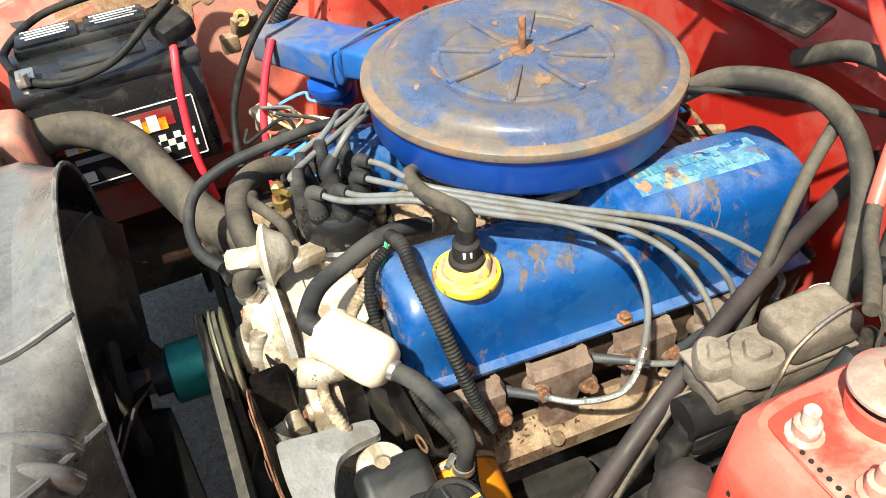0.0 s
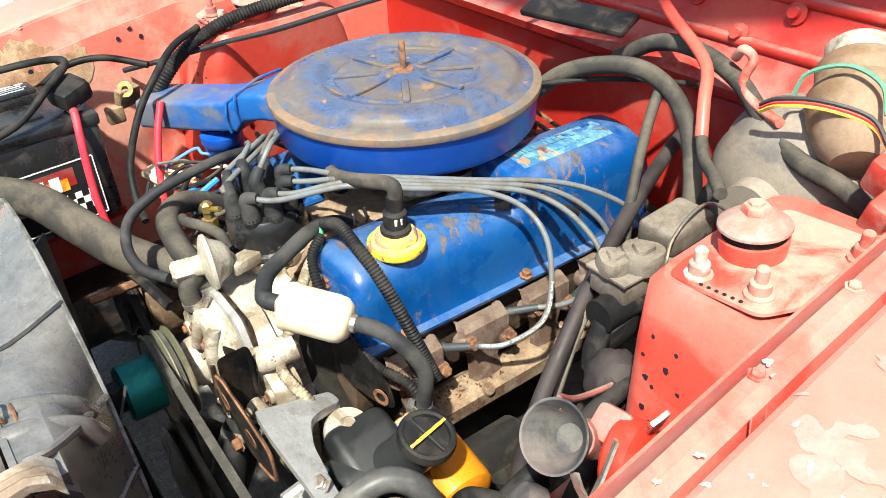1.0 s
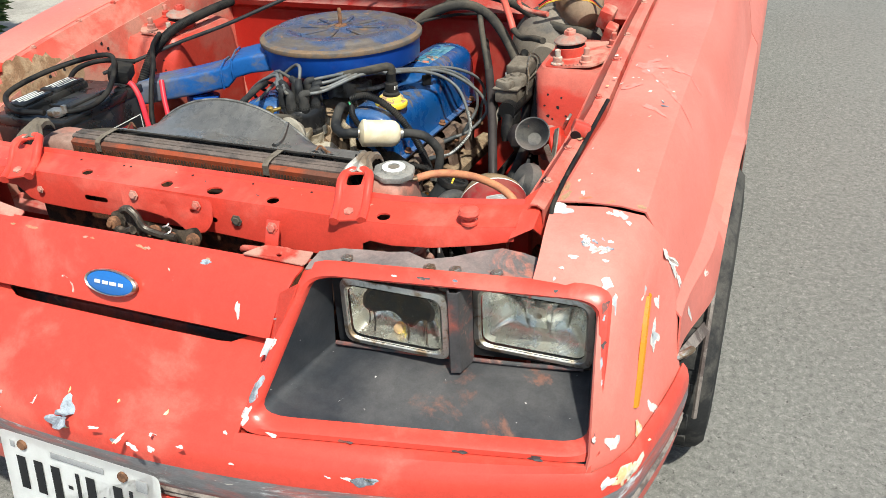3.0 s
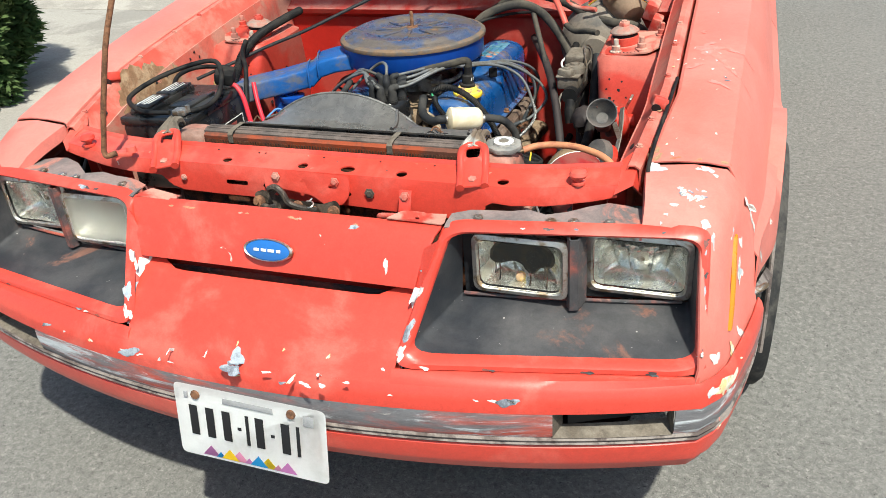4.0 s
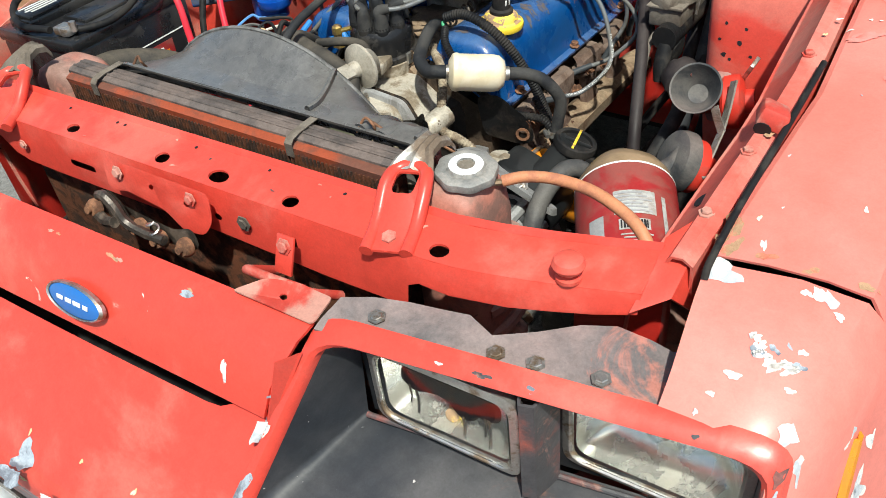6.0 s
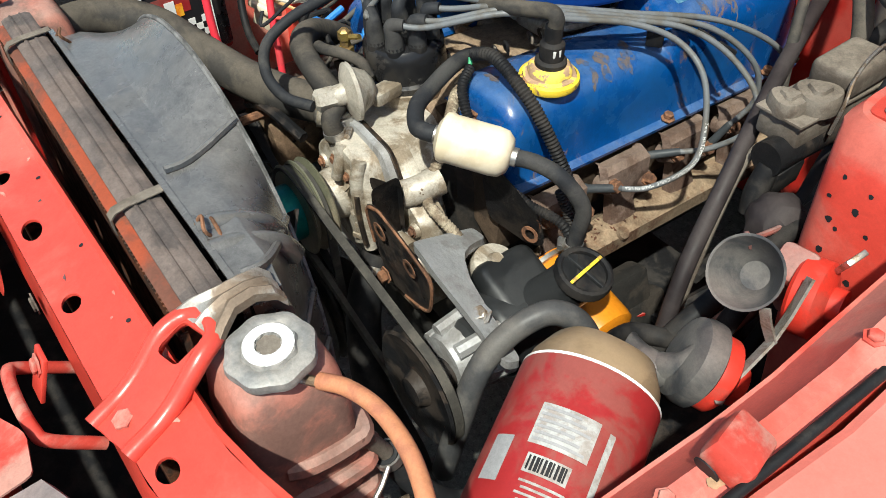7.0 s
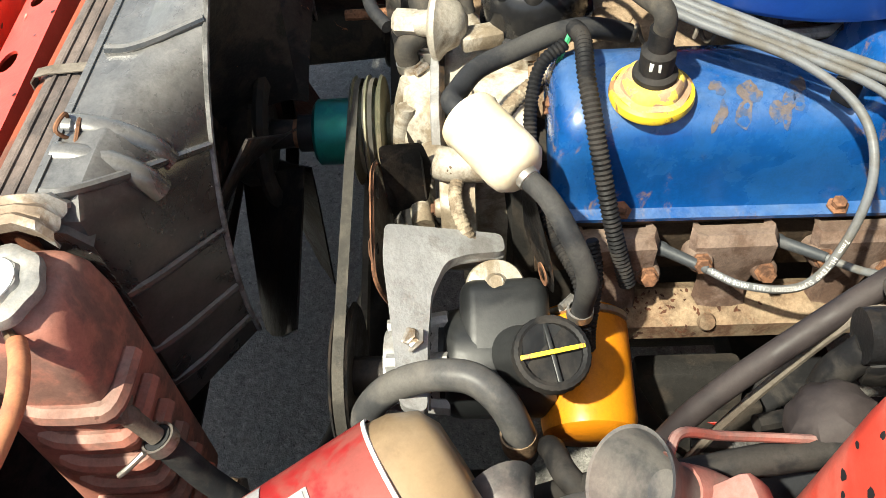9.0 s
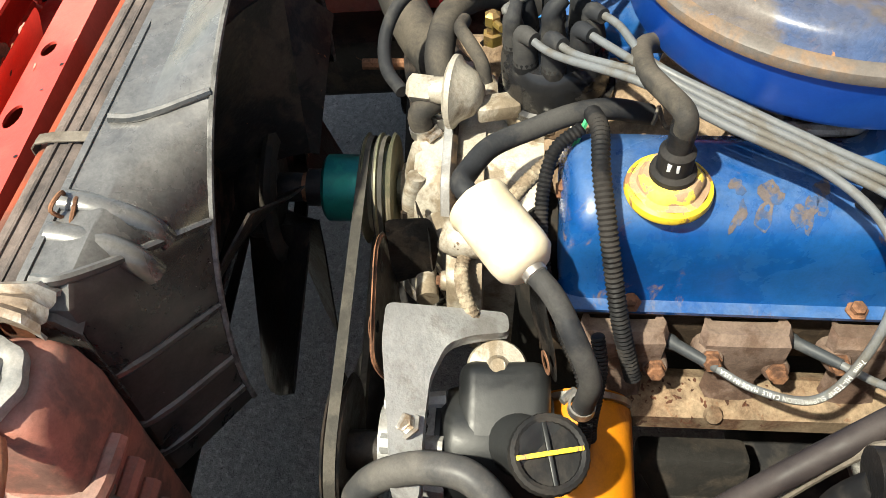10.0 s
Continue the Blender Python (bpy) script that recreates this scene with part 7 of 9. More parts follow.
for k, (p, q) in enumerate((((0.012, 0.655, 0.585), (0.030, 0.700, 0.632)), ((0.025, 0.655, 0.555), (0.085, 0.705, 0.592)), ((0.022, 0.66, 0.530), (0.105, 0.707, 0.545)), ((-0.02, 0.655, 0.592), (-0.012, 0.705, 0.634)), ((0.01, 0.66, 0.505), (0.10, 0.707, 0.495)))):
    a, b = Vector(p), Vector(q)
    side_ = (b - a).cross(Vector((0, 1, 0))).normalized() * 0.0035
    part("pump_web", loft([[tuple(a - side_), tuple(a + side_)], [tuple(b - side_), tuple(b + side_)], [tuple(b - side_ + Vector((0, 0.03, 0))), tuple(b + side_ + Vector((0, 0.03, 0)))]], 0.003), ALU, pump)
part("pump_outlet", tube([(0.060, 0.69, 0.588), (0.085, 0.715, 0.600), (0.092, 0.75, 0.606)], 0.017, 14, 4, taper=0.019), ALU, pump)
part("pump_pipe", tube([(0.055, 0.675, 0.548), (0.120, 0.685, 0.545)], 0.012, 12, 2), ALU, pump, "cast cross tube")
part("thermostat_housing", join(tube([(-0.095, 0.755, 0.605), (-0.115, 0.725, 0.615), (-0.130, 0.70, 0.62)], 0.030, 16, 5), box((-0.085, 0.775, 0.60), (0.075, 0.05, 0.05), 0.012)), ALU, engine, "cast outlet for the top hose")
part("bypass_stub", tube([(-0.05, 0.70, 0.59), (-0.05, 0.695, 0.655)], 0.013, 12, 3), ALU, engine)
ring = part("bypass_clamp", lathe([(0.016, -0.006), (0.0185, -0.006), (0.0185, 0.006), (0.016, 0.006)], (-0.05, 0.6955, 0.645), (0, 0, 1), 18), STEEL, engine)

# pulleys and belts
pul = thing("water_pump_pulley", "green spacer and grooved pulley on the water pump shaft", "pulley")
part("spacer", lathe([(0, 0.556), (0.034, 0.556), (0.0385, 0.560), (0.0385, 0.603), (0, 0.603)], (FAN.x, 0, FAN.z), (0, 1, 0), 40), GREEN, pul)
part("sheave", lathe([(0.036, 0.603), (0.0615, 0.604), (0.0635, 0.606), (0.050, 0.611), (0.050, 0.615), (0.0635, 0.620), (0.0635, 0.622), (0.050, 0.627), (0.050, 0.630), (0.0635, 0.635), (0.0615, 0.638), (0.02, 0.640), (0.02, 0.655)], (FAN.x, 0, FAN.z), (0, 1, 0), 48), PULLEY, pul, "dusty olive grooved sheave")
part("shaft", lathe([(0.017, 0.530), (0.017, 0.558), (0.0, 0.558)], (FAN.x, 0, FAN.z), (0, 1, 0), 16), RUSTBOLT, pul)
CR = Vector((EX + 0.01, 0, 0.345))
crank = thing("crank_pulley", "black three-groove crankshaft pulley", "pulley")
part("sheave", lathe([(0, 0.59), (0.03, 0.59), (0.05, 0.598), (0.080, 0.598), (0.084, 0.601), (0.074, 0.607), (0.084, 0.613), (0.084, 0.617), (0.074, 0.622), (0.084, 0.628), (0.084, 0.632), (0.074, 0.637), (0.084, 0.643), (0.08, 0.650), (0.03, 0.70), (0, 0.70)], (CR.x, 0, CR.z), (0, 1, 0), 48), BLACK, crank)
PS = Vector((0.252, 0, 0.470))
psp = thing("steering_pump", "black power steering pump with dipstick cap and grey bracket", "pump")
part("pulley", lathe([(0, 0.592), (0.018, 0.592), (0.024, 0.604), (0.060, 0.602), (0.072, 0.598), (0.076, 0.601), (0.066, 0.607), (0.076, 0.613), (0.072, 0.616), (0.02, 0.612), (0.02, 0.66), (0, 0.66)], (PS.x, 0, PS.z), (0, 1, 0), 48), BLACK, psp, "pressed black pulley")


def belt(c1, r1, c2, r2, y, w=0.011, t=0.008):
    """A V-belt round two pulleys that turn in one plane."""
    d = Vector((c2.x - c1.x, c2.z - c1.z))
    base = math.atan2(d.y, d.x)
    off = math.acos((r1 - r2) / d.length)
    path = []
    for k in range(25):
        a = base + off + (math.tau - 2 * off) * k / 24
        path.append((c1.x + r1 * math.cos(a), c1.z + r1 * math.sin(a), math.cos(a), math.sin(a)))
    for k in range(25):
        a = base - off + 2 * off * k / 24
        path.append((c2.x + r2 * math.cos(a), c2.z + r2 * math.sin(a), math.cos(a), math.sin(a)))
    rows = []
    for dr, dy in ((0, -w * 0.32), (t, -w / 2), (t, w / 2), (0, w * 0.32)):
        rows.append([(x + nx * dr, y + dy, z + nz * dr) for x, z, nx, nz in path])
    bm = bmesh.new()
    g = [[bm.verts.new(p) for p in row] for row in rows]
    m = len(path)
    for a in range(4):
        for k in range(m):
            bm.faces.new((g[a][k], g[a][(k + 1) % m], g[(a + 1) % 4][(k + 1) % m], g[(a + 1) % 4][k]))
    return bm


for c, r, y, nm in ((PS, 0.068, 0.608, "steering"), (CR, 0.075, 0.623, "fan")):
    solid("drive_belt", belt(FAN, 0.052, c, r, y), BELT, "worn black drive belt on the pulleys", "belt", "drive belts")
solid("drive_belt", belt(Vector((-0.25, 0, 0.52)), 0.035, CR, 0.075, 0.638), RUBBER, "worn black drive belt on the pulleys", "belt", "drive belts")
alt = thing("alternator", "dark dusty alternator low beside the engine", "alternator")
part("case", lathe([(0, 0.655), (0.055, 0.655), (0.065, 0.665), (0.065, 0.75), (0.05, 0.77), (0, 0.77)], (-0.25, 0, 0.52), (0, 1, 0), 24), GRIME, alt)
part("pulley", lathe([(0, 0.62), (0.038, 0.622), (0.040, 0.625), (0.032, 0.635), (0.040, 0.648), (0.038, 0.651), (0, 0.652)], (-0.25, 0, 0.52), (0, 1, 0), 32), BLACK, alt)
part("adjuster", tube([(-0.25, 0.645, 0.585), (-0.18, 0.645, 0.615), (-0.10, 0.66, 0.60)], 0.008, 6, 4), BLACK, alt)
part("adjuster_bolt", tube([(-0.21, 0.58, 0.585), (-0.21, 0.66, 0.585)], 0.007, 8, 2), RUSTBOLT, alt)

# steering pump body, cap, bracket
part("body", lathe([(0, 0.665), (0.040, 0.668), (0.046, 0.675), (0.046, 0.705), (0.053, 0.710), (0.056, 0.720), (0.056, 0.800), (0.048, 0.812), (0, 0.812)], (PS.x - 0.008, 0, PS.z + 0.006), (0, 1, 0), 48), PS_BLACK, psp)
psn = part("front_housing", lathe([(0, 0.64), (0.035, 0.645), (0.040, 0.665), (0.048, 0.700), (0, 0.70)], (PS.x - 0.008, 0, PS.z + 0.006), (0, 1, 0), 20), ALU_CLEAN, psp, "ribbed alloy pump nose")
for a in (k * math.tau / 6 for k in range(6)):
    part("nose_rib", tube([(PS.x - 0.008 + 0.04 * math.cos(a), 0.65, PS.z + 0.006 + 0.04 * math.sin(a)), (PS.x - 0.008 + 0.048 * math.cos(a), 0.71, PS.z + 0.006 + 0.048 * math.sin(a))], 0.010, 8, 2), ALU_CLEAN, psn)
part("reservoir_saddle", box((0.228, 0.765, 0.520), (0.090, 0.088, 0.040), 0.017, (0, 20, 0), 5), PS_BLACK, psp)
cap_c, cap_ax = Vector((0.299, 0.803, 0.574)), Vector((0.30, 0.10, 0.95)).normalized()
part("filler_neck", tube([(0.245, 0.765, 0.495), (0.272, 0.785, 0.53), tuple(cap_c)], 0.029, 28, 5), PS_BLACK, psp)
pc = part("filler_cap", lathe([(0.029, -0.006), (0.0345, -0.004), (0.0350, 0.002), (0.0335, 0.008), (0.030, 0.0095), (0.0265, 0.008), (0.026, 0.003), (0, 0.003)], cap_c, cap_ax, 64, wobble=lambda a: 0.0003 * math.cos(32 * a)), RUBBER, psp, "ribbed black dipstick cap")
mm = Matrix.Translation(cap_c) @ frame_of(cap_ax)
b1 = box((0, 0, 0.0055), (0.004, 0.054, 0.005), 0.001)
b1.transform(mm @ pose(0, 0, 0, 0, 0, 84))
b2 = box((0, 0, 0.0055), (0.004, 0.054, 0.005), 0.001)
b2.transform(mm @ pose(0, 0, 0, 0, 0, 174))
part("cap_ribs", join(b1, b2), PS_BLACK, pc)
b3 = box((0, 0, 0.0100), (0.0042, 0.058, 0.0022), 0.0006)
b3.transform(mm @ pose(0, 0, 0, 0, 0, 84))
part("cap_paint_mark", b3, YELLOW, pc, "yellow painted bar")
# alloy arm: a plate with a deep hollow on its inner side
arm = [(0.172, 0.655), (0.21, 0.654), (0.27, 0.662), (0.328, 0.668), (0.328, 0.692), (0.272, 0.693), (0.226, 0.697), (0.196, 0.710), (0.178, 0.733), (0.160, 0.769), (0.138, 0.766), (0.158, 0.700)]


def arm_place(u, v):
    return (u, v, 0.600 - 0.55 * (v - 0.655) - 0.45 * max(0.0, u - 0.19))


part("bracket_arm", plate(subdiv(round_poly(arm, 0.008, 3), 0.012), [], arm_place, 0.012), ALU_CLEAN, psp, "bare cast alloy bracket arm")
part("arm_rim", tube([tuple(Vector(arm_place(u, v)) + Vector((0, 0, 0.0005))) for u, v in ((0.322, 0.690), (0.272, 0.690), (0.224, 0.694), (0.193, 0.708), (0.175, 0.732), (0.158, 0.764))], 0.0045, 8, 5), ALU_CLEAN, psp, "raised rim of the arm")
part("bracket_bolt", bolt((0.27, 0.680, 0.560), (0, -0.5, 1), 0.009, 0.010), STEEL, psp)
# black steel brackets
def place_br(u, v):
    return (u, 0.6525 - 0.10 * (v - 0.53), v)


br = solid("accessory_bracket", plate(round_poly([(0.092, 0.616), (0.118, 0.632), (0.140, 0.631), (0.203, 0.609), (0.224, 0.588), (0.212, 0.540), (0.196, 0.520), (0.150, 0.506), (0.112, 0.504), (0.094, 0.555)], 0.010, 3),
           [ring2(0.128, 0.605, 0.0075, 14), ring2(0.187, 0.590, 0.0075, 14), ring2(0.20, 0.542, 0.005, 12)], place_br, 0.005), BLACK, "black bent steel bracket with rusty holes", "bracket")
part("flange", plate(round_poly([(0.610, 0.648), (0.640, 0.648), (0.635, 0.690), (0.600, 0.698), (0.555, 0.690), (0.545, 0.648)], 0.008, 3), [], lambda u, v: (0.101 - 0.2 * (v - 0.648), v, u), 0.005), BLACK, br)
part("ear", plate(round_poly([(0.052, 0.625), (0.100, 0.628), (0.100, 0.565), (0.07, 0.580)], 0.01, 3), [ring2(0.068, 0.612, 0.006, 12)], lambda u, v: (u, 0.690 - (0.1 - u) * 0.4, v), 0.005), BLACK, br)
for x, z in ((0.128, 0.605), (0.187, 0.590)):
    part("rust_ring", lathe([(0.0078, 0), (0.0125, 0), (0.0125, 0.001), (0.0078, 0.001)], (x, place_br(x, z)[1] - 0.0052, z), (0, -1, -0.1), 18), RUSTBOLT, br)
part("bracket_bolt", bolt((0.118, 0.6475, 0.522), (0, -1, 0), 0.008, 0.010), RUSTBOLT, br)
part("worn_edge", tube([place_br(x, z) for x, z in ((0.094, 0.560), (0.093, 0.612), (0.118, 0.630), (0.140, 0.629), (0.202, 0.607), (0.222, 0.588), (0.211, 0.541), (0.195, 0.521), (0.150, 0.507))], 0.0024, 6, 4), RUSTBOLT, br, "rusty worn edge")
br2 = solid("accessory_bracket", plate(round_poly([(0.13, 0.625), (0.165, 0.630), (0.215, 0.585), (0.222, 0.555), (0.200, 0.545), (0.14, 0.560)], 0.012, 3), [ring2(0.205, 0.568, 0.007, 14)], lambda u, v: (u, 0.785 + 0.3 * (u - 0.13), v), 0.005), BLACK, "black bent steel bracket with rusty holes", "bracket")
part("rust_ring", lathe([(0.0072, 0), (0.012, 0), (0.012, 0.001), (0.0072, 0.001)], (0.205, 0.8025, 0.568), (0.3, -1, 0), 18), RUSTBOLT, br2)
sender = thing("oil_pressure_sender", "silver oil pressure sender with a taped lead", "sensor")
part("can", lathe([(0, -0.03), (0.010, -0.03), (0.012, -0.018), (0.026, -0.014), (0.030, -0.008), (0.030, 0.008), (0.0275, 0.013), (0.012, 0.017), (0.007, 0.024), (0, 0.024)], (0.192, 0.757, 0.528), (0.30, 0.05, 0.95), 28), ALU, sender)
of = thing("oil_filter", "bright orange spin-on oil filter low beside the block", "oil filter")
part("canister", lathe([(0, 0), (0.036, 0.0), (0.046, 0.006), (0.0475, 0.016), (0.0475, 0.115), (0.044, 0.118), (0.044, 0.128), (0, 0.128)], (0.312, 0.845, 0.440), (-0.95, 0.0, 0.22), 36), ORANGE, of)
part("base_rim", lathe([(0.0445, 0.117), (0.049, 0.118), (0.049, 0.124), (0.044, 0.126)], (0.312, 0.845, 0.440), (-0.95, 0.0, 0.22), 36), STEEL, of)

# ---- air cleaner ----
AC = Vector((-0.100, 1.070, 0.0))
air = thing("air_cleaner", "round blue air cleaner with a rusty lid and snorkel", "air cleaner")
part("housing", lathe([(0, 0.742), (0.12, 0.742), (0.170, 0.746), (0.188, 0.751), (0.193, 0.758), (0.195, 0.800), (0.198, 0.808)], AC, (0, 0, 1), 96), BLUE_SIDE, air, "blue painted pan")
lid = part("lid", lathe([(0.1885, 0.8175), (0.184, 0.8195), (0.180, 0.8205), (0.174, 0.8215), (0.170, 0.8250), (0.164, 0.8300), (0.158, 0.8312), (0.150, 0.8310), (0.135, 0.8308), (0.126, 0.8300), (0.119, 0.8262), (0.114, 0.8245), (0.100, 0.8240), (0.060, 0.8244), (0.040, 0.8258), (0.030, 0.829), (0.022, 0.8295), (0, 0.8295)], AC, (0, 0, 1), 128), LID, air, "blue-grey lid stained by rust")
part("lid_rim", lathe([(0.1885, 0.8175), (0.196, 0.8165), (0.2005, 0.813), (0.2015, 0.808), (0.2000, 0.803), (0.1965, 0.803)], AC, (0, 0, 1), 128), LID_EDGE, lid, "rusty rolled rim")
for k in range(8):
    a = k * math.tau / 8 + 0.22
    bm = box((0, 0, 0), (0.078, 0.011, 0.006), 0.0026)
    bm.transform(Matrix.Translation((AC.x, AC.y, 0.8262)) @ pose(0, 0, 0, 0, 0, math.degrees(a)) @ pose(0.072, 0, 0))
    part("lid_rib", bm, LID, lid)
part("lid_ridge", lathe([(0.100, 0.8238), (0.103, 0.8262), (0.107, 0.8266), (0.111, 0.8244)], AC, (0, 0, 1), 96), LID, lid)
for k in range(12):
    rr = random.Random(1700 + k)
    a, d = rr.uniform(0, math.tau), abs(rr.gauss(0.0, 0.055)) + 0.018
    mark(lid, (AC.x + d * math.cos(a), AC.y + d * math.sin(a), 0.826), (0, 0, 1), rr.uniform(0.004, 0.009), LID_RUST, 1701 + k, rr.uniform(1, 2.6), rr.uniform(0, 180), "rust_bloom", 0.0007, 0.8, 22)
part("wing_stud", lathe([(0, 0.829), (0.016, 0.829), (0.015, 0.8315), (0.0055, 0.833), (0.0048, 0.836), (0.0048, 0.869), (0.0035, 0.872), (0, 0.872)], AC, (0, 0, 1), 14), RUSTBOLT, air, "rusty centre stud")
# snorkel
d0, d1 = Vector((-0.262, 0.975)), Vector((-0.560, 0.838))
ax = (d1 - d0).normalized()
nn = Vector((-ax.y, ax.x))
rows = []
for f, w, zt, zb in ((-0.05, 0.060, 0.790, 0.745), (0.10, 0.060, 0.786, 0.742), (0.22, 0.058, 0.778, 0.732), (0.30, 0.050, 0.758, 0.706), (0.55, 0.047, 0.743, 0.691), (1.0, 0.045, 0.722, 0.670)):
    c = d0.lerp(d1, f)
    prof = round_poly([(-w, zb), (w, zb), (w, zt), (-w, zt)], 0.008, 3)
    rows.append([(c.x - nn.x * u, c.y - nn.y * u, z) for u, z in prof])
sn = part("snorkel", loft(rows, 0.002, closed=True), BLUE_WORN, air, "square blue intake snorkel with scratches")
for f in (0.24, 0.33):
    c = d0.lerp(d1, f)
    w, zt, zb = (0.058, 0.778, 0.732) if f < 0.3 else (0.051, 0.757, 0.705)
    part("snorkel_seam", tube([(c.x - nn.x * u, c.y - nn.y * u, z) for u, z in ((-w, zb), (-w, zt), (w, zt), (w, zb))], 0.0025, 6, 2), BLUE_WORN, sn)
part("vacuum_motor", lathe([(0, 0), (0.030, 0), (0.034, 0.006), (0.034, 0.018), (0, 0.020)], (-0.40, 0.885, 0.664), (0, 0, 1), 24), BLUE_SIDE, sn)
part("hot_air_neck", tube([(-0.43, 0.90, 0.685), (-0.43, 0.90, 0.635)], 0.035, 20, 2), BLUE_SIDE, sn)

# ---- distributor ----
DX, DY = -0.072, 0.812
dist = thing("distributor", "distributor with glossy black cap and grey vacuum canister", "distributor")
DZ = 0.665
TILT_AX = Vector((0.05, -0.10, 1)).normalized()
part("base", lathe([(0, -0.095), (0.022, -0.095), (0.024, -0.045), (0.045, -0.033), (0.060, -0.025), (0.062, -0.003), (0.058, 0), (0, 0)], (DX, DY, DZ), TILT_AX, 32), ALU, dist, "cast alloy bowl")
DM = Matrix.Translation((DX, DY, DZ)) @ frame_of(TILT_AX)
capm = part("cap", lathe([(0.0605, -0.001), (0.0605, 0.007), (0.0555, 0.010), (0.0545, 0.035), (0.053, 0.047), (0.046, 0.054), (0, 0.057)], (DX, DY, DZ), TILT_AX, 40), surface("glossy_black_cap", (0.014, 0.014, 0.015), (0.04, 0.036, 0.032), 0.4, 16.0, 0.22, grain=0.1, bump=0.04), dist, "glossy black plastic cap")
part("vacuum_canister", lathe([(0, -0.024), (0.013, -0.024), (0.014, -0.010), (0.030, -0.006), (0.0375, -0.002), (0.0375, 0.003), (0.030, 0.008), (0.022, 0.022), (0.010, 0.030), (0, 0.030)], (-0.038, 0.708, 0.684), (0.18, 1, 0.02), 28), ALU, dist, "dusty grey vacuum canister")
part("canister_nut", lathe([(0, 0), (0.0145, 0), (0.0145, 0.022), (0.010, 0.026), (0, 0.026)], (-0.042, 0.686, 0.683), (-0.18, -1, 0), 6), ALU, dist)
part("canister_arm", box((-0.034, 0.752, 0.668), (0.026, 0.045, 0.018), 0.004, (0, 0, 12)), ALU, dist)
for k in range(2):
    part("cap_clip", box((DX + (0.062 if k else -0.062), DY - 0.01, 0.664), (0.006, 0.016, 0.020), 0.002), STEEL, dist)
towers = []
for k in range(8):
    a = k * math.tau / 8 + 0.3
    towers.append(DM @ Vector((0.038 * math.cos(a), 0.038 * math.sin(a), 0.052)))
towers.append(DM @ Vector((0, 0, 0.055)))
for k, q in enumerate(towers):
    part("tower", lathe([(0.0125, -0.004), (0.0125, 0.010), (0.010, 0.014), (0, 0.014)], q, TILT_AX, 16), RUBBER, capm)

# ---- plug wires ----
plug_y = (0.925, 1.045, 1.175, 1.30)
wire_paths = []
# left bank: from the towers forward of the cap, back along the cover, down to the plugs
TOP = [tuple(q + TILT_AX * 0.040) for q in towers]
order = sorted(range(8), key=lambda k: towers[k].x)
right_t, left_t = order[:4], sorted(order[4:], key=lambda k: towers[k].y)
lower_ends = (
    [(0.196, 0.950, 0.562), (0.222, 0.987, 0.562), (0.254, 1.022, 0.602), (0.240, 1.050, 0.645), (0.212, 1.064, 0.695), (0.172, 1.056, 0.726)],
    [(0.194, 1.058, 0.570), (0.226, 1.094, 0.580), (0.262, 1.118, 0.622), (0.246, 1.130, 0.662), (0.200, 1.118, 0.702), (0.160, 1.080, 0.731)],
    [(0.190, 1.170, 0.560), (0.212, 1.188, 0.612), (0.205, 1.172, 0.672), (0.164, 1.118, 0.722)],
    [(0.186, 1.280, 0.570), (0.206, 1.258, 0.632), (0.195, 1.212, 0.684), (0.156, 1.140, 0.722)])
for k in range(4):
    off = Vector((0.85, -0.5, 0.0)) * 0.0095 * (1.5 - k)
    run = [Vector(p) + off for p in ((0.122, 1.020, 0.748), (0.086, 0.945, 0.764), (0.046, 0.878, 0.776))]
    q = Vector(TOP[left_t[k]])
    away = Vector((q.x - DX, q.y - DY, 0)).normalized()
    wire_paths.append(lower_ends[k] + [tuple(p) for p in run] + [tuple(q + Vector((0.030, 0.022, 0.004)) if k else q + Vector((0.034, 0.030, 0.0))), tuple(q)])
# right bank: a bundle to the far side
for k in range(4):
    o = 0.012 * k
    q = Vector(TOP[right_t[k]])
    wire_paths.append([tuple(q), tuple(q + Vector((-0.014, 0.004, 0.006))), (-0.150 - o, 0.835 + 2 * o, 0.768 - 0.003 * k), (-0.22, 0.86 + 2.5 * o, 0.735), (-0.29 - o, 0.90 + 4 * o, 0.675), (-0.315, 0.94 + 9 * o, 0.59)])
wire_paths.append([TOP[8], (-0.082, 0.838, 0.792), (-0.13, 0.87, 0.775), (-0.20, 0.84, 0.71), (-0.24, 0.80, 0.66)])
for k, pth in enumerate(wire_paths):
    w = thing("plug_wire", "silver-grey ignition wire with a rubber boot", "ignition wire", "ignition wires")
    part("cable", tube(pth, 0.0039, 12, 9), WIRE, w)
    if k == 0:
        front_wire = w
    a, b = (Vector(pth[0]), Vector(pth[1])) if k < 4 else (Vector(pth[-1]), Vector(pth[-2]))
    dirn = (b - a).normalized()
    part("plug_boot", lathe([(0.0, -0.060), (0.0068, -0.060), (0.0074, -0.036), (0.0060, -0.032), (0.0055, 0.0), (0.0048, 0.010), (0, 0.010)], a, dirn, 20), BOOT, w, "black plug boot")
    a, b = (Vector(pth[-1]), Vector(pth[-2])) if k < 4 else (Vector(pth[0]), Vector(pth[1]))
    part("cap_boot", tube([tuple(a - TILT_AX * 0.034), tuple(a - TILT_AX * 0.016), tuple(a - TILT_AX * 0.002), tuple(a.lerp(b, min(0.9, 0.016 / (b - a).length)))], 0.0128, 14, 5, taper=0.0075), HOSE_DARK, w, "dark rubber cap boot")
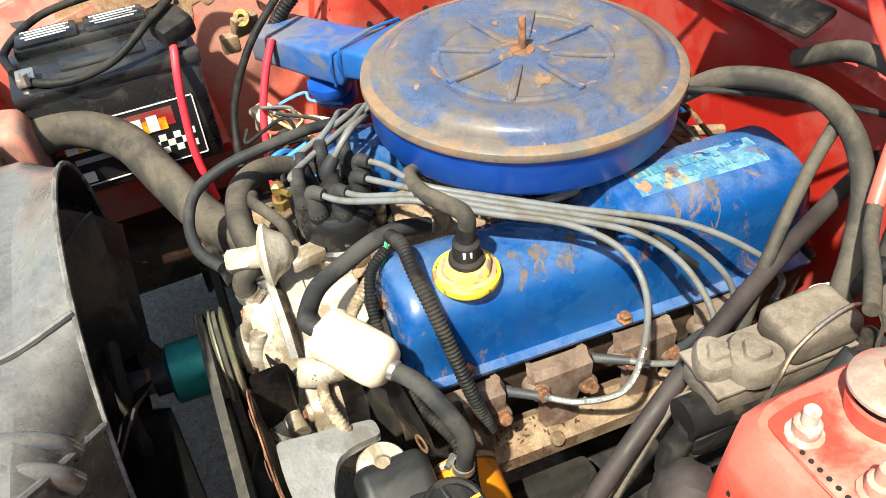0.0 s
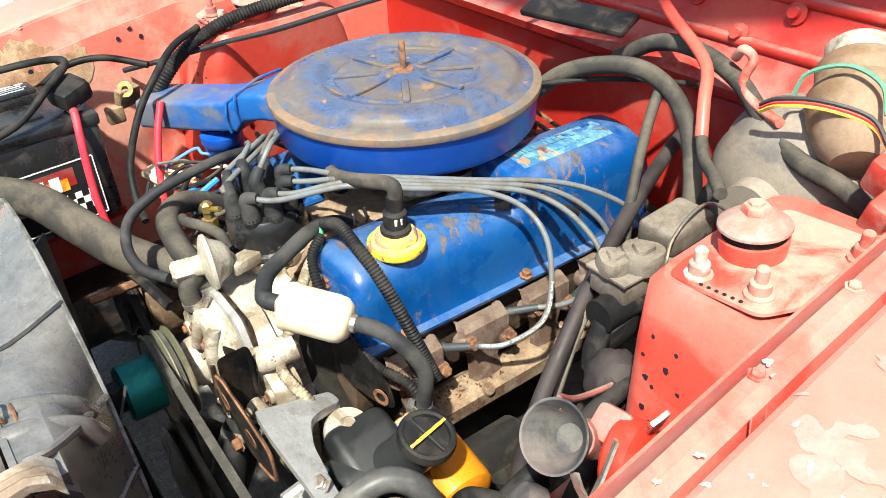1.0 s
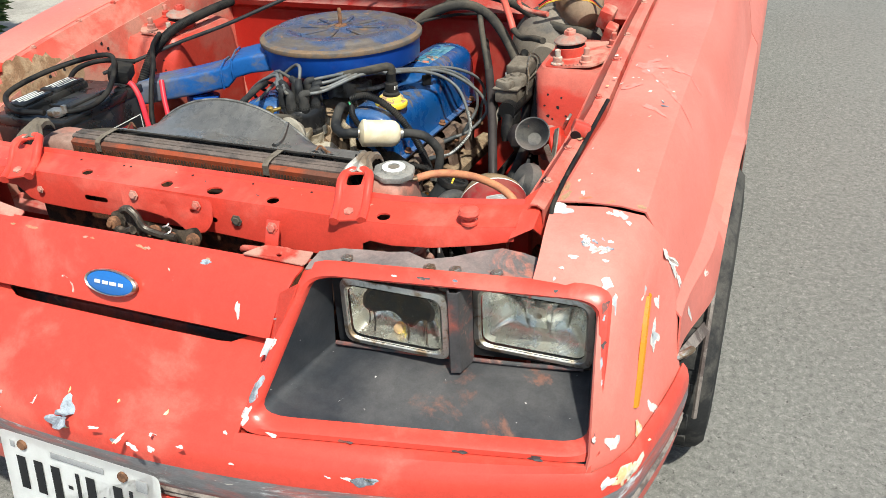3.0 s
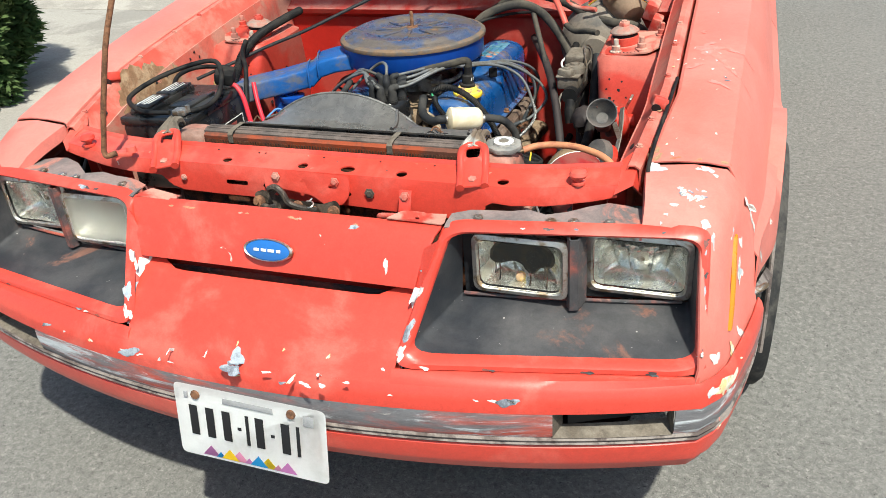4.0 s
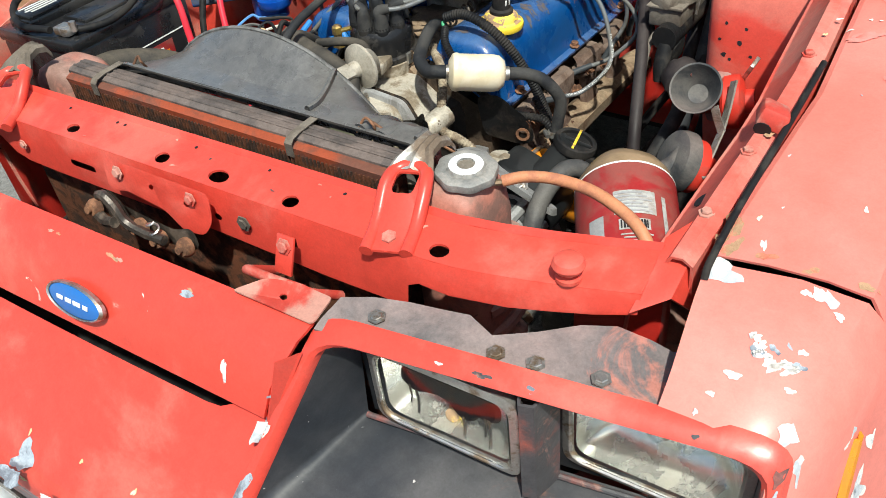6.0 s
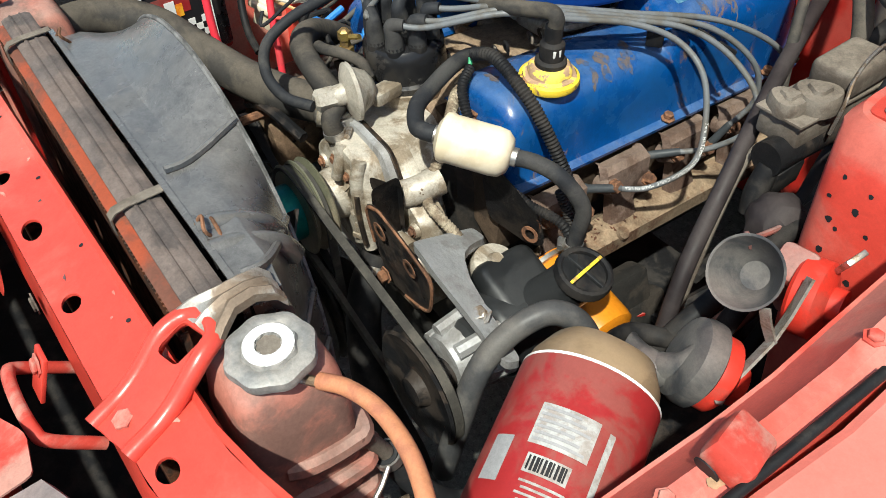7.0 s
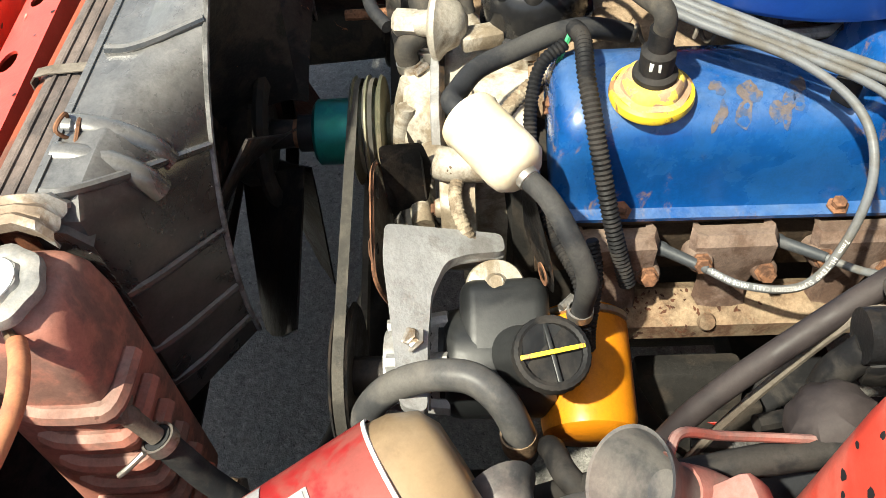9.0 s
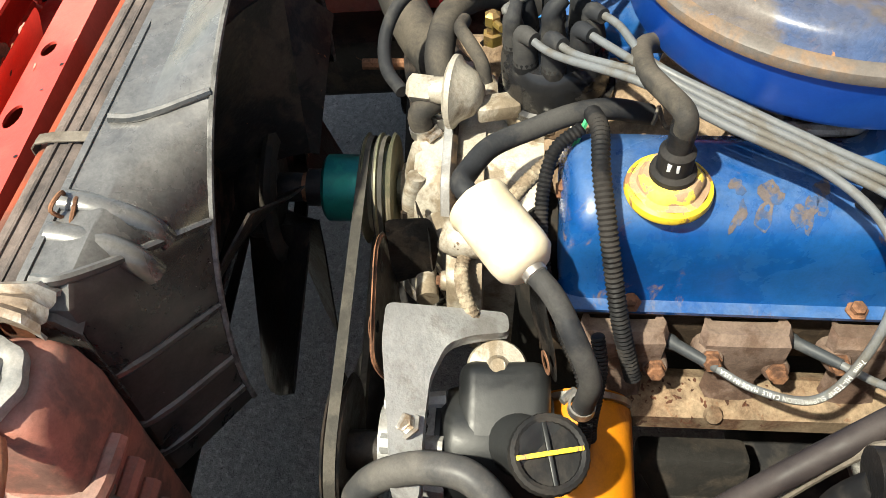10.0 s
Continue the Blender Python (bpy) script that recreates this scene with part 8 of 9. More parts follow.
for x, y, z in ((0.150, 1.088, 0.728), (0.172, 1.108, 0.716), (0.192, 1.128, 0.700)):
    solid("wire_separator", join(box((x, y, z), (0.028, 0.007, 0.008), 0.002, (0, 30, 45))), RUBBER, "black clip that keeps the ignition wires apart", "clip", "wire clips")
solid("wire_loom_post", join(box((0.130, 1.062, 0.712), (0.022, 0.010, 0.026), 0.003, (0, 0, 40))), RUBBER, "black wire holder on the valve cover", "clip")

# ---- oil cap, breather hose ----
oc = thing("oil_filler_cap", "chipped yellow oil filler cap with a black breather valve", "oil cap")
OC = Vector((0.112, 0.901, 0.700))
part("cap", lathe([(0, 0), (0.0365, 0), (0.038, 0.004), (0.037, 0.009), (0.033, 0.0115)], OC, (0.06, 0, 1), 40), YELLOW, oc)
part("cap_dome", lathe([(0.033, 0.0115), (0.030, 0.0125), (0.0275, 0.0135), (0.0265, 0.021), (0.023, 0.0245), (0, 0.026)], OC, (0.06, 0, 1), 40, wobble=lambda a: 0.0008 * math.cos(6 * a)), PEELED, oc, "dome with brown peeling paint")
part("grommet", lathe([(0, 0.024), (0.0195, 0.024), (0.0195, 0.030), (0.016, 0.033), (0, 0.033)], OC, (0.06, 0, 1), 24), RUBBER, oc)
part("breather_valve", lathe([(0, 0.030), (0.0145, 0.030), (0.0150, 0.034), (0.0150, 0.052), (0.012, 0.055), (0.0105, 0.056), (0.0105, 0.075), (0, 0.075)], OC, (0.06, 0, 1), 24), RUBBER, oc, "black breather valve")
part("print_bar", box((OC.x + 0.0162, OC.y - 0.004, OC.z + 0.044), (0.0012, 0.010, 0.009), 0.0003, (0, 4, -15)), WHITE, oc)
solid("breather_hose", join(tube([(0.116, 0.902, 0.765), (0.118, 0.902, 0.783), (0.110, 0.899, 0.790), (0.085, 0.890, 0.786), (0.045, 0.878, 0.778), (-0.01, 0.885, 0.762), (-0.05, 0.93, 0.735)], 0.0095, 14, 7)), HOSE, "dusty grey breather hose", "hose")

# ---- fuel filter ----
ff = thing("fuel_filter", "cream plastic in-line fuel filter", "fuel filter")
FA, FB = Vector((0.118, 0.735, 0.693)), Vector((0.186, 0.786, 0.681))
fax = (FB - FA).normalized()
L = (FB - FA).length
part("body", lathe([(0, -0.002), (0.018, -0.002), (0.0285, 0.004), (0.030, 0.010), (0.0285, 0.014), (0.0285, L - 0.020), (0.027, L - 0.010), (0.020, L - 0.002), (0.012, L), (0.0, L)], FA, fax, 36), CREAM, ff)
part("nipple", lathe([(0.006, L - 0.002), (0.011, L), (0.011, L + 0.006), (0.0065, L + 0.009), (0.0065, L + 0.02)], FA, fax, 16), STEEL, ff)
part("nipple", lathe([(0.0065, -0.02), (0.0065, -0.008), (0.011, -0.006), (0.011, 0.0)], FA, fax, 16), STEEL, ff)
fo = thing("fuel_hose", "dark grey fuel hose from the filter down", "hose")
part("hose", tube([tuple(FB + fax * 0.004), tuple(FB + fax * 0.03), (0.236, 0.818, 0.665), (0.256, 0.835, 0.628), (0.252, 0.835, 0.585), (0.248, 0.833, 0.556)], 0.0098, 14, 7), HOSE_DARK, fo)
clamp((0.2485, 0.8332, 0.566), (0.248, 0.833, 0.556), 0.0102, STEEL, fo)
fi = thing("fuel_hose", "dark grey fuel hose into the filter", "hose")
part("hose", tube([tuple(FA - fax * 0.003), tuple(FA - fax * 0.02), (0.080, 0.728, 0.690), (0.052, 0.748, 0.694), (0.032, 0.785, 0.698), (0.018, 0.825, 0.705), (0.005, 0.86, 0.70), (-0.01, 0.90, 0.68)], 0.0105, 14, 7), HOSE_DARK, fi)

# ---- looms and sleeves ----
solid("wiring_loom", tube([(0.043, 0.838, 0.728), (0.075, 0.842, 0.738), (0.115, 0.842, 0.728), (0.150, 0.848, 0.700), (0.180, 0.857, 0.655), (0.197, 0.866, 0.615), (0.206, 0.876, 0.578), (0.210, 0.882, 0.556)], 0.0072, 10, 6, 0.0014, 0.0045), RUBBER, "black corrugated wiring loom over the valve cover", "wiring loom")
solid("wiring_loom", tube([(0.048, 0.83, 0.715), (0.065, 0.805, 0.700), (0.10, 0.795, 0.665), (0.145, 0.80, 0.62), (0.185, 0.815, 0.595), (0.225, 0.832, 0.585), (0.246, 0.838, 0.555), (0.262, 0.838, 0.50), (0.275, 0.83, 0.43), (0.285, 0.82, 0.36)], 0.0058, 10, 6, 0.0012, 0.0042), RUBBER, "black corrugated wiring loom beside the fuel filter", "wiring loom")
solid("wiring_loom", tube([(0.205, 0.845, 0.615), (0.218, 0.850, 0.585), (0.232, 0.848, 0.555), (0.245, 0.845, 0.52), (0.25, 0.85, 0.46)], 0.0055, 10, 6, 0.0012, 0.0042), RUBBER, "black corrugated wiring loom with a green lead", "wiring loom")
solid("frayed_sleeve", tube([(0.003, 0.852, 0.668), (0.035, 0.815, 0.672), (0.070, 0.780, 0.664), (0.085, 0.755, 0.635), (0.090, 0.735, 0.605), (0.105, 0.722, 0.592), (0.132, 0.722, 0.585), (0.152, 0.732, 0.565), (0.160, 0.748, 0.530)], 0.0068, 10, 6, 0.0010, 0.005), BRAIDED, "frayed tan insulating sleeve", "wiring sleeve")
solid("green_lead", tube([(0.040, 0.836, 0.722), (0.046, 0.830, 0.710), (0.052, 0.824, 0.695)], 0.0028, 6, 4), surface("green_wire", (0.05, 0.32, 0.14), None, rough=0.4, bump=0.0), "thin green lead out of the loom", "wire")


# ---- hoses round the front of the engine ----
RETURN = surface("smooth_grey_hose", (0.050, 0.051, 0.054), (0.095, 0.090, 0.085), 0.4, 10.0, 0.45, grain=0.1, bump=0.05, dust=(0.15, 0.135, 0.12), dust_amount=0.4, spec=0.3)
top = thing("radiator_top_hose", "thick dusty grey top radiator hose", "hose")
part("hose", tube([(-0.375, 0.415, 0.690), (-0.405, 0.455, 0.700), (-0.415, 0.515, 0.696), (-0.375, 0.575, 0.680), (-0.30, 0.612, 0.655), (-0.225, 0.645, 0.635), (-0.165, 0.68, 0.624), (-0.118, 0.72, 0.616)], 0.0275, 20, 8), HOSE, top)
clamp((-0.128, 0.711, 0.618), (-0.118, 0.72, 0.616), 0.0278, STEEL, top)
solid("heater_hose", tube([(-0.055, 0.700, 0.660), (-0.09, 0.69, 0.690), (-0.15, 0.70, 0.700), (-0.20, 0.735, 0.690), (-0.225, 0.78, 0.665), (-0.235, 0.84, 0.62)], 0.016, 14, 7), HOSE, "grey heater hose curling round the distributor", "hose")
solid("vacuum_hose", tube([(-0.040, 0.655, 0.682), (-0.075, 0.635, 0.686), (-0.115, 0.632, 0.700), (-0.145, 0.650, 0.722), (-0.152, 0.69, 0.742), (-0.155, 0.74, 0.752), (-0.17, 0.80, 0.752), (-0.20, 0.86, 0.735), (-0.24, 0.92, 0.72)], 0.0072, 12, 7), HOSE_DARK, "dark vacuum hose looping from the canister", "hose")
solid("vacuum_hose", tube([(-0.13, 0.715, 0.705), (-0.105, 0.712, 0.712), (-0.080, 0.722, 0.714), (-0.055, 0.735, 0.708), (-0.045, 0.74, 0.69)], 0.0075, 10, 6), HOSE, "short dusty vacuum hose on a brass valve", "hose")
bv = thing("brass_valve", "dull brass temperature valve", "valve")
part("stem", lathe([(0, 0), (0.011, 0), (0.011, 0.012), (0.007, 0.013), (0.007, 0.022), (0.009, 0.023), (0.009, 0.034), (0.004, 0.038), (0, 0.038)], (-0.112, 0.745, 0.690), (0, 0, 1), 6), BRASS, bv)
part("nipple", tube([(-0.112, 0.745, 0.716), (-0.09, 0.755, 0.722)], 0.004, 8, 2), BRASS, bv)
oh = thing("overflow_hose", "faded orange overflow hose from the radiator cap", "hose")
part("hose", tube([(0.390, 0.440, 0.750), (0.412, 0.452, 0.755), (0.445, 0.460, 0.757), (0.490, 0.457, 0.757), (0.535, 0.442, 0.752), (0.562, 0.428, 0.742), (0.575, 0.418, 0.725), (0.580, 0.412, 0.70)], 0.0068, 12, 7), ORANGE_HOSE, oh)
rh = thing("return_hose", "thick grey return hose arched behind the bottle", "hose")
part("hose", tube([(0.300, 0.600, 0.36), (0.312, 0.615, 0.45), (0.310, 0.645, 0.525), (0.308, 0.685, 0.556), (0.318, 0.730, 0.572), (0.335, 0.757, 0.562), (0.348, 0.772, 0.530), (0.350, 0.776, 0.49)], 0.0145, 16, 8), RETURN, rh)
part("crimp_collar", lathe([(0.0146, -0.010), (0.0165, -0.010), (0.0165, 0.010), (0.0146, 0.010)], (0.3485, 0.773, 0.515), (0.05, 0.1, -1), 20), GRIME, rh, "dusty crimped collar")
solid("pressure_hose", tube([(0.340, 0.80, 0.48), (0.375, 0.80, 0.545), (0.410, 0.81, 0.565), (0.430, 0.845, 0.54), (0.435, 0.90, 0.48)], 0.011, 12, 7), RUBBER, "black pressure hose under the bottle", "hose")
lh = thing("lower_radiator_hose", "black lower radiator hose", "hose")
part("hose", tube([(0.37, 0.47, 0.43), (0.36, 0.53, 0.38), (0.26, 0.58, 0.34), (0.13, 0.60, 0.36), (0.06, 0.64, 0.43), (0.04, 0.68, 0.48)], 0.024, 14, 7), RUBBER, lh)
clamp((0.368, 0.48, 0.425), (0.36, 0.53, 0.38), 0.0245, STEEL, lh)
clamp((0.045, 0.67, 0.465), (0.04, 0.68, 0.48), 0.0245, STEEL, lh)

# the long grey pipe and the hoses by the brake booster
gp = thing("grey_pipe", "long dusty grey hose running down past the valve cover", "hose")
part("pipe", tube([(0.150, 1.42, 0.715), (0.190, 1.32, 0.715), (0.245, 1.19, 0.705), (0.290, 1.08, 0.675), (0.325, 0.99, 0.625), (0.350, 0.92, 0.565), (0.365, 0.88, 0.49), (0.375, 0.85, 0.40)], 0.0105, 18, 8), PIPE, gp)
solid("thin_rod", tube([(0.175, 1.315, 0.828), (0.200, 1.262, 0.792), (0.232, 1.205, 0.735), (0.262, 1.16, 0.67), (0.29, 1.13, 0.60)], 0.0075, 10, 6), HOSE, "thin dusty grey rod hose beside the valve cover", "hose")
solid("booster_hose", tube([(0.02, 1.22, 0.79), (0.055, 1.245, 0.822), (0.11, 1.268, 0.842), (0.16, 1.290, 0.842), (0.205, 1.300, 0.818), (0.245, 1.290, 0.780), (0.285, 1.255, 0.742), (0.305, 1.232, 0.718), (0.312, 1.225, 0.70)], 0.0125, 14, 8), HOSE, "thick grey vacuum hose arched to the brake booster", "hose")
solid("heater_hose", tube([(0.03, 1.38, 0.80), (0.10, 1.385, 0.842), (0.17, 1.385, 0.850), (0.25, 1.37, 0.835), (0.32, 1.335, 0.812), (0.40, 1.295, 0.795), (0.46, 1.285, 0.790), (0.50, 1.285, 0.770), (0.51, 1.30, 0.73)], 0.0125, 14, 8), HOSE, "dusty grey heater hose along the firewall", "hose")
solid("throttle_cable", tube([(-0.02, 1.18, 0.775), (0.02, 1.205, 0.800), (0.06, 1.235, 0.812), (0.11, 1.29, 0.815), (0.16, 1.36, 0.805), (0.20, 1.42, 0.79)], 0.004, 8, 7), RUBBER, "black throttle cable to the firewall", "cable")
solid("red_hose", tube([(0.058, 1.425, 0.905), (0.12, 1.39, 0.885), (0.19, 1.355, 0.868), (0.235, 1.325, 0.855), (0.262, 1.290, 0.830), (0.285, 1.262, 0.795)], 0.0085, 12, 7), RED, "red-painted hose along the firewall", "hose")
solid("red_hose", tube([(0.285, 1.262, 0.795), (0.315, 1.232, 0.785), (0.36, 1.19, 0.795), (0.395, 1.155, 0.80)], 0.0078, 12, 7), HOSE, "dusty hose past the booster", "hose")
solid("brake_pipe", tube([(0.245, 1.37, 0.862), (0.262, 1.36, 0.880), (0.275, 1.365, 0.868), (0.268, 1.36, 0.838), (0.30, 1.34, 0.825), (0.36, 1.31, 0.825)], 0.0065, 10, 7), RED_DUST, "red-painted pipe bent at the firewall", "pipe")

# black plate on the firewall ledge
solid("firewall_plate", box((-0.03, 1.352, 0.862), (0.19, 0.052, 0.012), 0.004, (18, 0, 10)), BLACK, "chipped black plate on the firewall ledge", "plate")

# brake master cylinder and booster
mc = thing("brake_master_cylinder", "dusty cast brake master cylinder with wire bail", "brake cylinder")
part("reservoir_base", join(box((0.340, 1.115, 0.695), (0.056, 0.150, 0.034), 0.006), box((0.340, 1.115, 0.7125), (0.062, 0.158, 0.005), 0.002)), MASTER, mc)
part("reservoir_lobe", lathe([(0.023, -0.004), (0.023, 0.008), (0.020, 0.013), (0.011, 0.014), (0.009, 0.017), (0, 0.017)], (0.335, 1.058, 0.716), (0, 0, 1), 24, wobble=lambda a: 0.0022 * math.cos(3 * a)), MASTER, mc, "clouded dusty reservoir lobe")
part("reservoir_lobe", lathe([(0.028, -0.004), (0.028, 0.010), (0.024, 0.016), (0.013, 0.017), (0.011, 0.021), (0, 0.021)], (0.350, 1.088, 0.716), (0, 0, 1), 24, wobble=lambda a: 0.0022 * math.cos(3 * a)), MASTER, mc)
part("reservoir_lobe", box((0.342, 1.155, 0.732), (0.058, 0.080, 0.036), 0.010, (4, 0, 0), 3), MASTER, mc)
part("valve_block", join(box((0.352, 1.05, 0.640), (0.034, 0.05, 0.045), 0.010, (10, 10, 0)), tube([(0.352, 1.03, 0.655), (0.352, 1.015, 0.625), (0.356, 1.01, 0.60)], 0.014, 12, 4)), RUBBER, mc)
part("bore", tube([(0.350, 1.02, 0.668), (0.355, 1.24, 0.675)], 0.021, 18, 3), BLACK, mc)
part("wire_bail", tube([(0.378, 1.085, 0.690), (0.380, 1.092, 0.728), (0.372, 1.110, 0.746), (0.362, 1.150, 0.757), (0.358, 1.190, 0.758), (0.368, 1.215, 0.740), (0.372, 1.218, 0.700)], 0.0022, 6, 6), STEEL, mc)
part("brake_line", tube([(0.335, 1.055, 0.672), (0.322, 1.035, 0.655), (0.326, 1.000, 0.60), (0.338, 0.955, 0.52), (0.345, 0.93, 0.46)], 0.0045, 8, 6), MASTER, mc, "straight dusty pipe running down")
bo = thing("brake_booster", "large dusty grey-black brake booster on the firewall", "brake booster")
part("shell", lathe([(0, 0.0), (0.10, 0.0), (0.118, 0.012), (0.124, 0.030), (0.128, 0.034), (0.128, 0.044), (0.120, 0.048), (0.112, 0.085), (0.085, 0.115), (0.045, 0.128), (0.040, 0.150), (0, 0.150)], (0.375, 1.405, 0.715), (-0.05, -1, 0.02), 48), BOOSTER, bo)
part("check_valve", tube([(0.312, 1.275, 0.735), (0.312, 1.24, 0.722), (0.310, 1.228, 0.705)], 0.010, 10, 4), RUBBER, bo)
part("valve_clip", tube([(0.295, 1.225, 0.712), (0.285, 1.215, 0.702), (0.29, 1.20, 0.692), (0.305, 1.205, 0.690)], 0.003, 8, 5), WHITE, bo)

# wiper motor housing on the firewall
wm = thing("wiper_motor", "bronze-coloured dusty motor can with wires at the firewall", "motor")
part("can", lathe([(0, 0), (0.046, 0), (0.050, 0.006), (0.050, 0.035), (0.058, 0.045), (0.060, 0.055), (0.056, 0.085), (0.044, 0.120), (0.030, 0.135), (0, 0.138)], (0.398, 1.395, 0.885), (0.42, -0.55, -0.45), 36), CAN, wm)
part("end_cap", lathe([(0, -0.03), (0.034, -0.03), (0.040, -0.024), (0.040, 0.0), (0, 0.0)], (0.398, 1.395, 0.885), (0.42, -0.55, -0.45), 28), ALU, wm)
for k, (c, dz) in enumerate((((0.72, 0.06, 0.05), 0.0), ((0.75, 0.5, 0.08), -0.004), ((0.03, 0.03, 0.03), 0.004))):
    part("lead", tube([(0.345, 1.285, 0.848 + dz), (0.375, 1.275, 0.868 + dz), (0.42, 1.285, 0.876 + dz), (0.47, 1.300, 0.868 + dz), (0.505, 1.285, 0.850)], 0.0028, 6, 6), surface("lead_colour_%d" % k, c, None, rough=0.4, bump=0.0), wm)
part("lead", tube([(0.375, 1.30, 0.87), (0.385, 1.305, 0.898), (0.425, 1.315, 0.915), (0.465, 1.315, 0.905), (0.485, 1.30, 0.88)], 0.0028, 6, 6), surface("dusty_green_lead", (0.10, 0.24, 0.17), None, rough=0.5, bump=0.0), wm)
part("connector", join(box((0.520, 1.262, 0.838), (0.034, 0.040, 0.050), 0.006, (20, 20, 0)), box((0.535, 1.235, 0.805), (0.028, 0.034, 0.05), 0.006, (20, 20, 0))), RED_DUST, wm, "red-dusted plug")

# ---- battery side ----
bat = thing("battery", "black car battery with a red label and cables", "battery", place=BATTERY_SIDE)
BM = pose(-0.540, 0.592, 0.660, 0, 0, 4)
def bpart(name, bm, mat, parent, label=""):
    bm.transform(BM)
    return part(name, bm, mat, parent, label)


bpart("case", box((0, 0, -0.02), (0.185, 0.255, 0.165), 0.008), BATTERY, bat)
cv = bpart("cover", join(box((0, 0, 0.070), (0.190, 0.262, 0.022), 0.006), box((-0.045, -0.015, 0.086), (0.055, 0.20, 0.020), 0.005), box((0.025, 0.0, 0.083), (0.06, 0.12, 0.008), 0.003)), BATTERY, bat)
for y in (-0.065, 0.035):
    bpart("vent_cap", box((-0.045, y, 0.098), (0.048, 0.090, 0.010), 0.004), BATTERY, cv)
    for k in range(4):
        bpart("print_bar", box((-0.058 + 0.009 * k, y, 0.1036), (0.0035, 0.070 - 0.012 * (k % 2), 0.0006), 0), WHITE, cv)
lab = bpart("label", box((0.0936, -0.005, -0.035), (0.0012, 0.215, 0.105), 0.0004), INK, bat, "printed label with red and chequered fields")
bpart("label_field", box((0.0945, -0.02, -0.008), (0.0008, 0.175, 0.030), 0), LABEL_RED, lab)
flame = surface("orange_print", (0.80, 0.22, 0.02), (0.85, 0.45, 0.03), 0.5, 40.0, 0.35, grain=0.02, bump=0.0)
bpart("label_flame", box((0.0950, -0.02, -0.018), (0.0008, 0.150, 0.020), 0), flame, lab)
for k in range(6):
    bpart("label_bar", box((0.0956, -0.085 + 0.024 * k, -0.014), (0.0008, 0.016, 0.026), 0), WHITE, lab)
bpart("label_bar", box((0.0956, -0.045, -0.043), (0.0008, 0.085, 0.009), 0), GREY_INK, lab)
for i in range(7):
    for j in range(3):
        if (i + j) % 2 == 0:
            bpart("label_square", box((0.0950, 0.020 + 0.011 * i, -0.042 - 0.011 * j), (0.0008, 0.011, 0.011), 0), WHITE, lab)
for p, q in (((0.0948, -0.005, 0.016), (0.0008, 0.212, 0.002)), ((0.0948, -0.005, -0.086), (0.0008, 0.212, 0.002)), ((0.0948, 0.101, -0.035), (0.0008, 0.002, 0.10))):
    bpart("label_border", box(p, q, 0), WHITE, lab)
bpart("label_code", box((0.0952, -0.085, -0.072), (0.0008, 0.036, 0.018), 0), WHITE, lab)
for y, m in ((-0.105, STEEL), (0.105, STEEL)):
    bpart("terminal", join(lathe([(0, 0.08), (0.010, 0.08), (0.009, 0.098), (0, 0.098)], (0.062, y, 0), (0, 0, 1), 16), box((0.062, y, 0.090), (0.034, 0.026, 0.014), 0.003), lathe([(0, 0.09), (0.006, 0.09), (0.006, 0.106), (0, 0.106)], (0.082, y, 0), (0, 0, 1), 6)), m, bat, "lead terminal clamp")
bpart("terminal_boot", box((0.064, 0.105, 0.112), (0.05, 0.055, 0.035), 0.010, (12, 10, 20)), RUBBER, bat)
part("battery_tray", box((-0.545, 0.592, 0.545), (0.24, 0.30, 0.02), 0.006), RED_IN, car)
solid("battery_cable", tube([(-0.470, 0.695, 0.752), (-0.452, 0.694, 0.748), (-0.432, 0.688, 0.720), (-0.420, 0.682, 0.665), (-0.408, 0.680, 0.60), (-0.395, 0.69, 0.52)], 0.0062, 12, 7), CABLE_RED, "bright red battery cable", "cable", place=BATTERY_SIDE)
solid("battery_cable", tube([(-0.500, 0.840, 0.71), (-0.480, 0.815, 0.66), (-0.455, 0.795, 0.60), (-0.43, 0.785, 0.52), (-0.42, 0.78, 0.45)], 0.0062, 12, 7), CABLE_RED, "bright red cable by the inner wing", "cable", place=BATTERY_SIDE)
solid("battery_cable", tube([(-0.470, 0.492, 0.752), (-0.448, 0.510, 0.748), (-0.435, 0.555, 0.748), (-0.445, 0.615, 0.760), (-0.470, 0.670, 0.790), (-0.520, 0.715, 0.805), (-0.590, 0.700, 0.795), (-0.640, 0.62, 0.780), (-0.640, 0.52, 0.765), (-0.56, 0.465, 0.755), (-0.490, 0.475, 0.752)], 0.0060, 12, 7), RUBBER, "black battery cable looped over the battery", "cable", place=BATTERY_SIDE)
solid("black_cable", tube([(-0.585, 0.96, 0.79), (-0.560, 0.90, 0.775), (-0.520, 0.845, 0.745), (-0.500, 0.80, 0.70), (-0.480, 0.76, 0.63), (-0.445, 0.745, 0.58), (-0.40, 0.74, 0.56)], 0.0062, 12, 7), RUBBER, "black cable down the inner wing", "cable", place=BATTERY_SIDE)
solid("black_cable", tube([(-0.590, 0.86, 0.745), (-0.64, 0.80, 0.76), (-0.66, 0.74, 0.755), (-0.64, 0.68, 0.735), (-0.60, 0.64, 0.760)], 0.006, 10, 7), RUBBER, "black cable bundle above the battery", "cable", place=BATTERY_SIDE)
solid("wiring_loom", tube([(-0.555, 1.25, 0.83), (-0.545, 1.12, 0.83), (-0.555, 1.00, 0.815), (-0.560, 0.92, 0.785), (-0.555, 0.87, 0.75), (-0.56, 0.83, 0.70)], 0.011, 10, 6, 0.0016, 0.006), RUBBER, "black corrugated loom along the inner wing", "wiring loom")
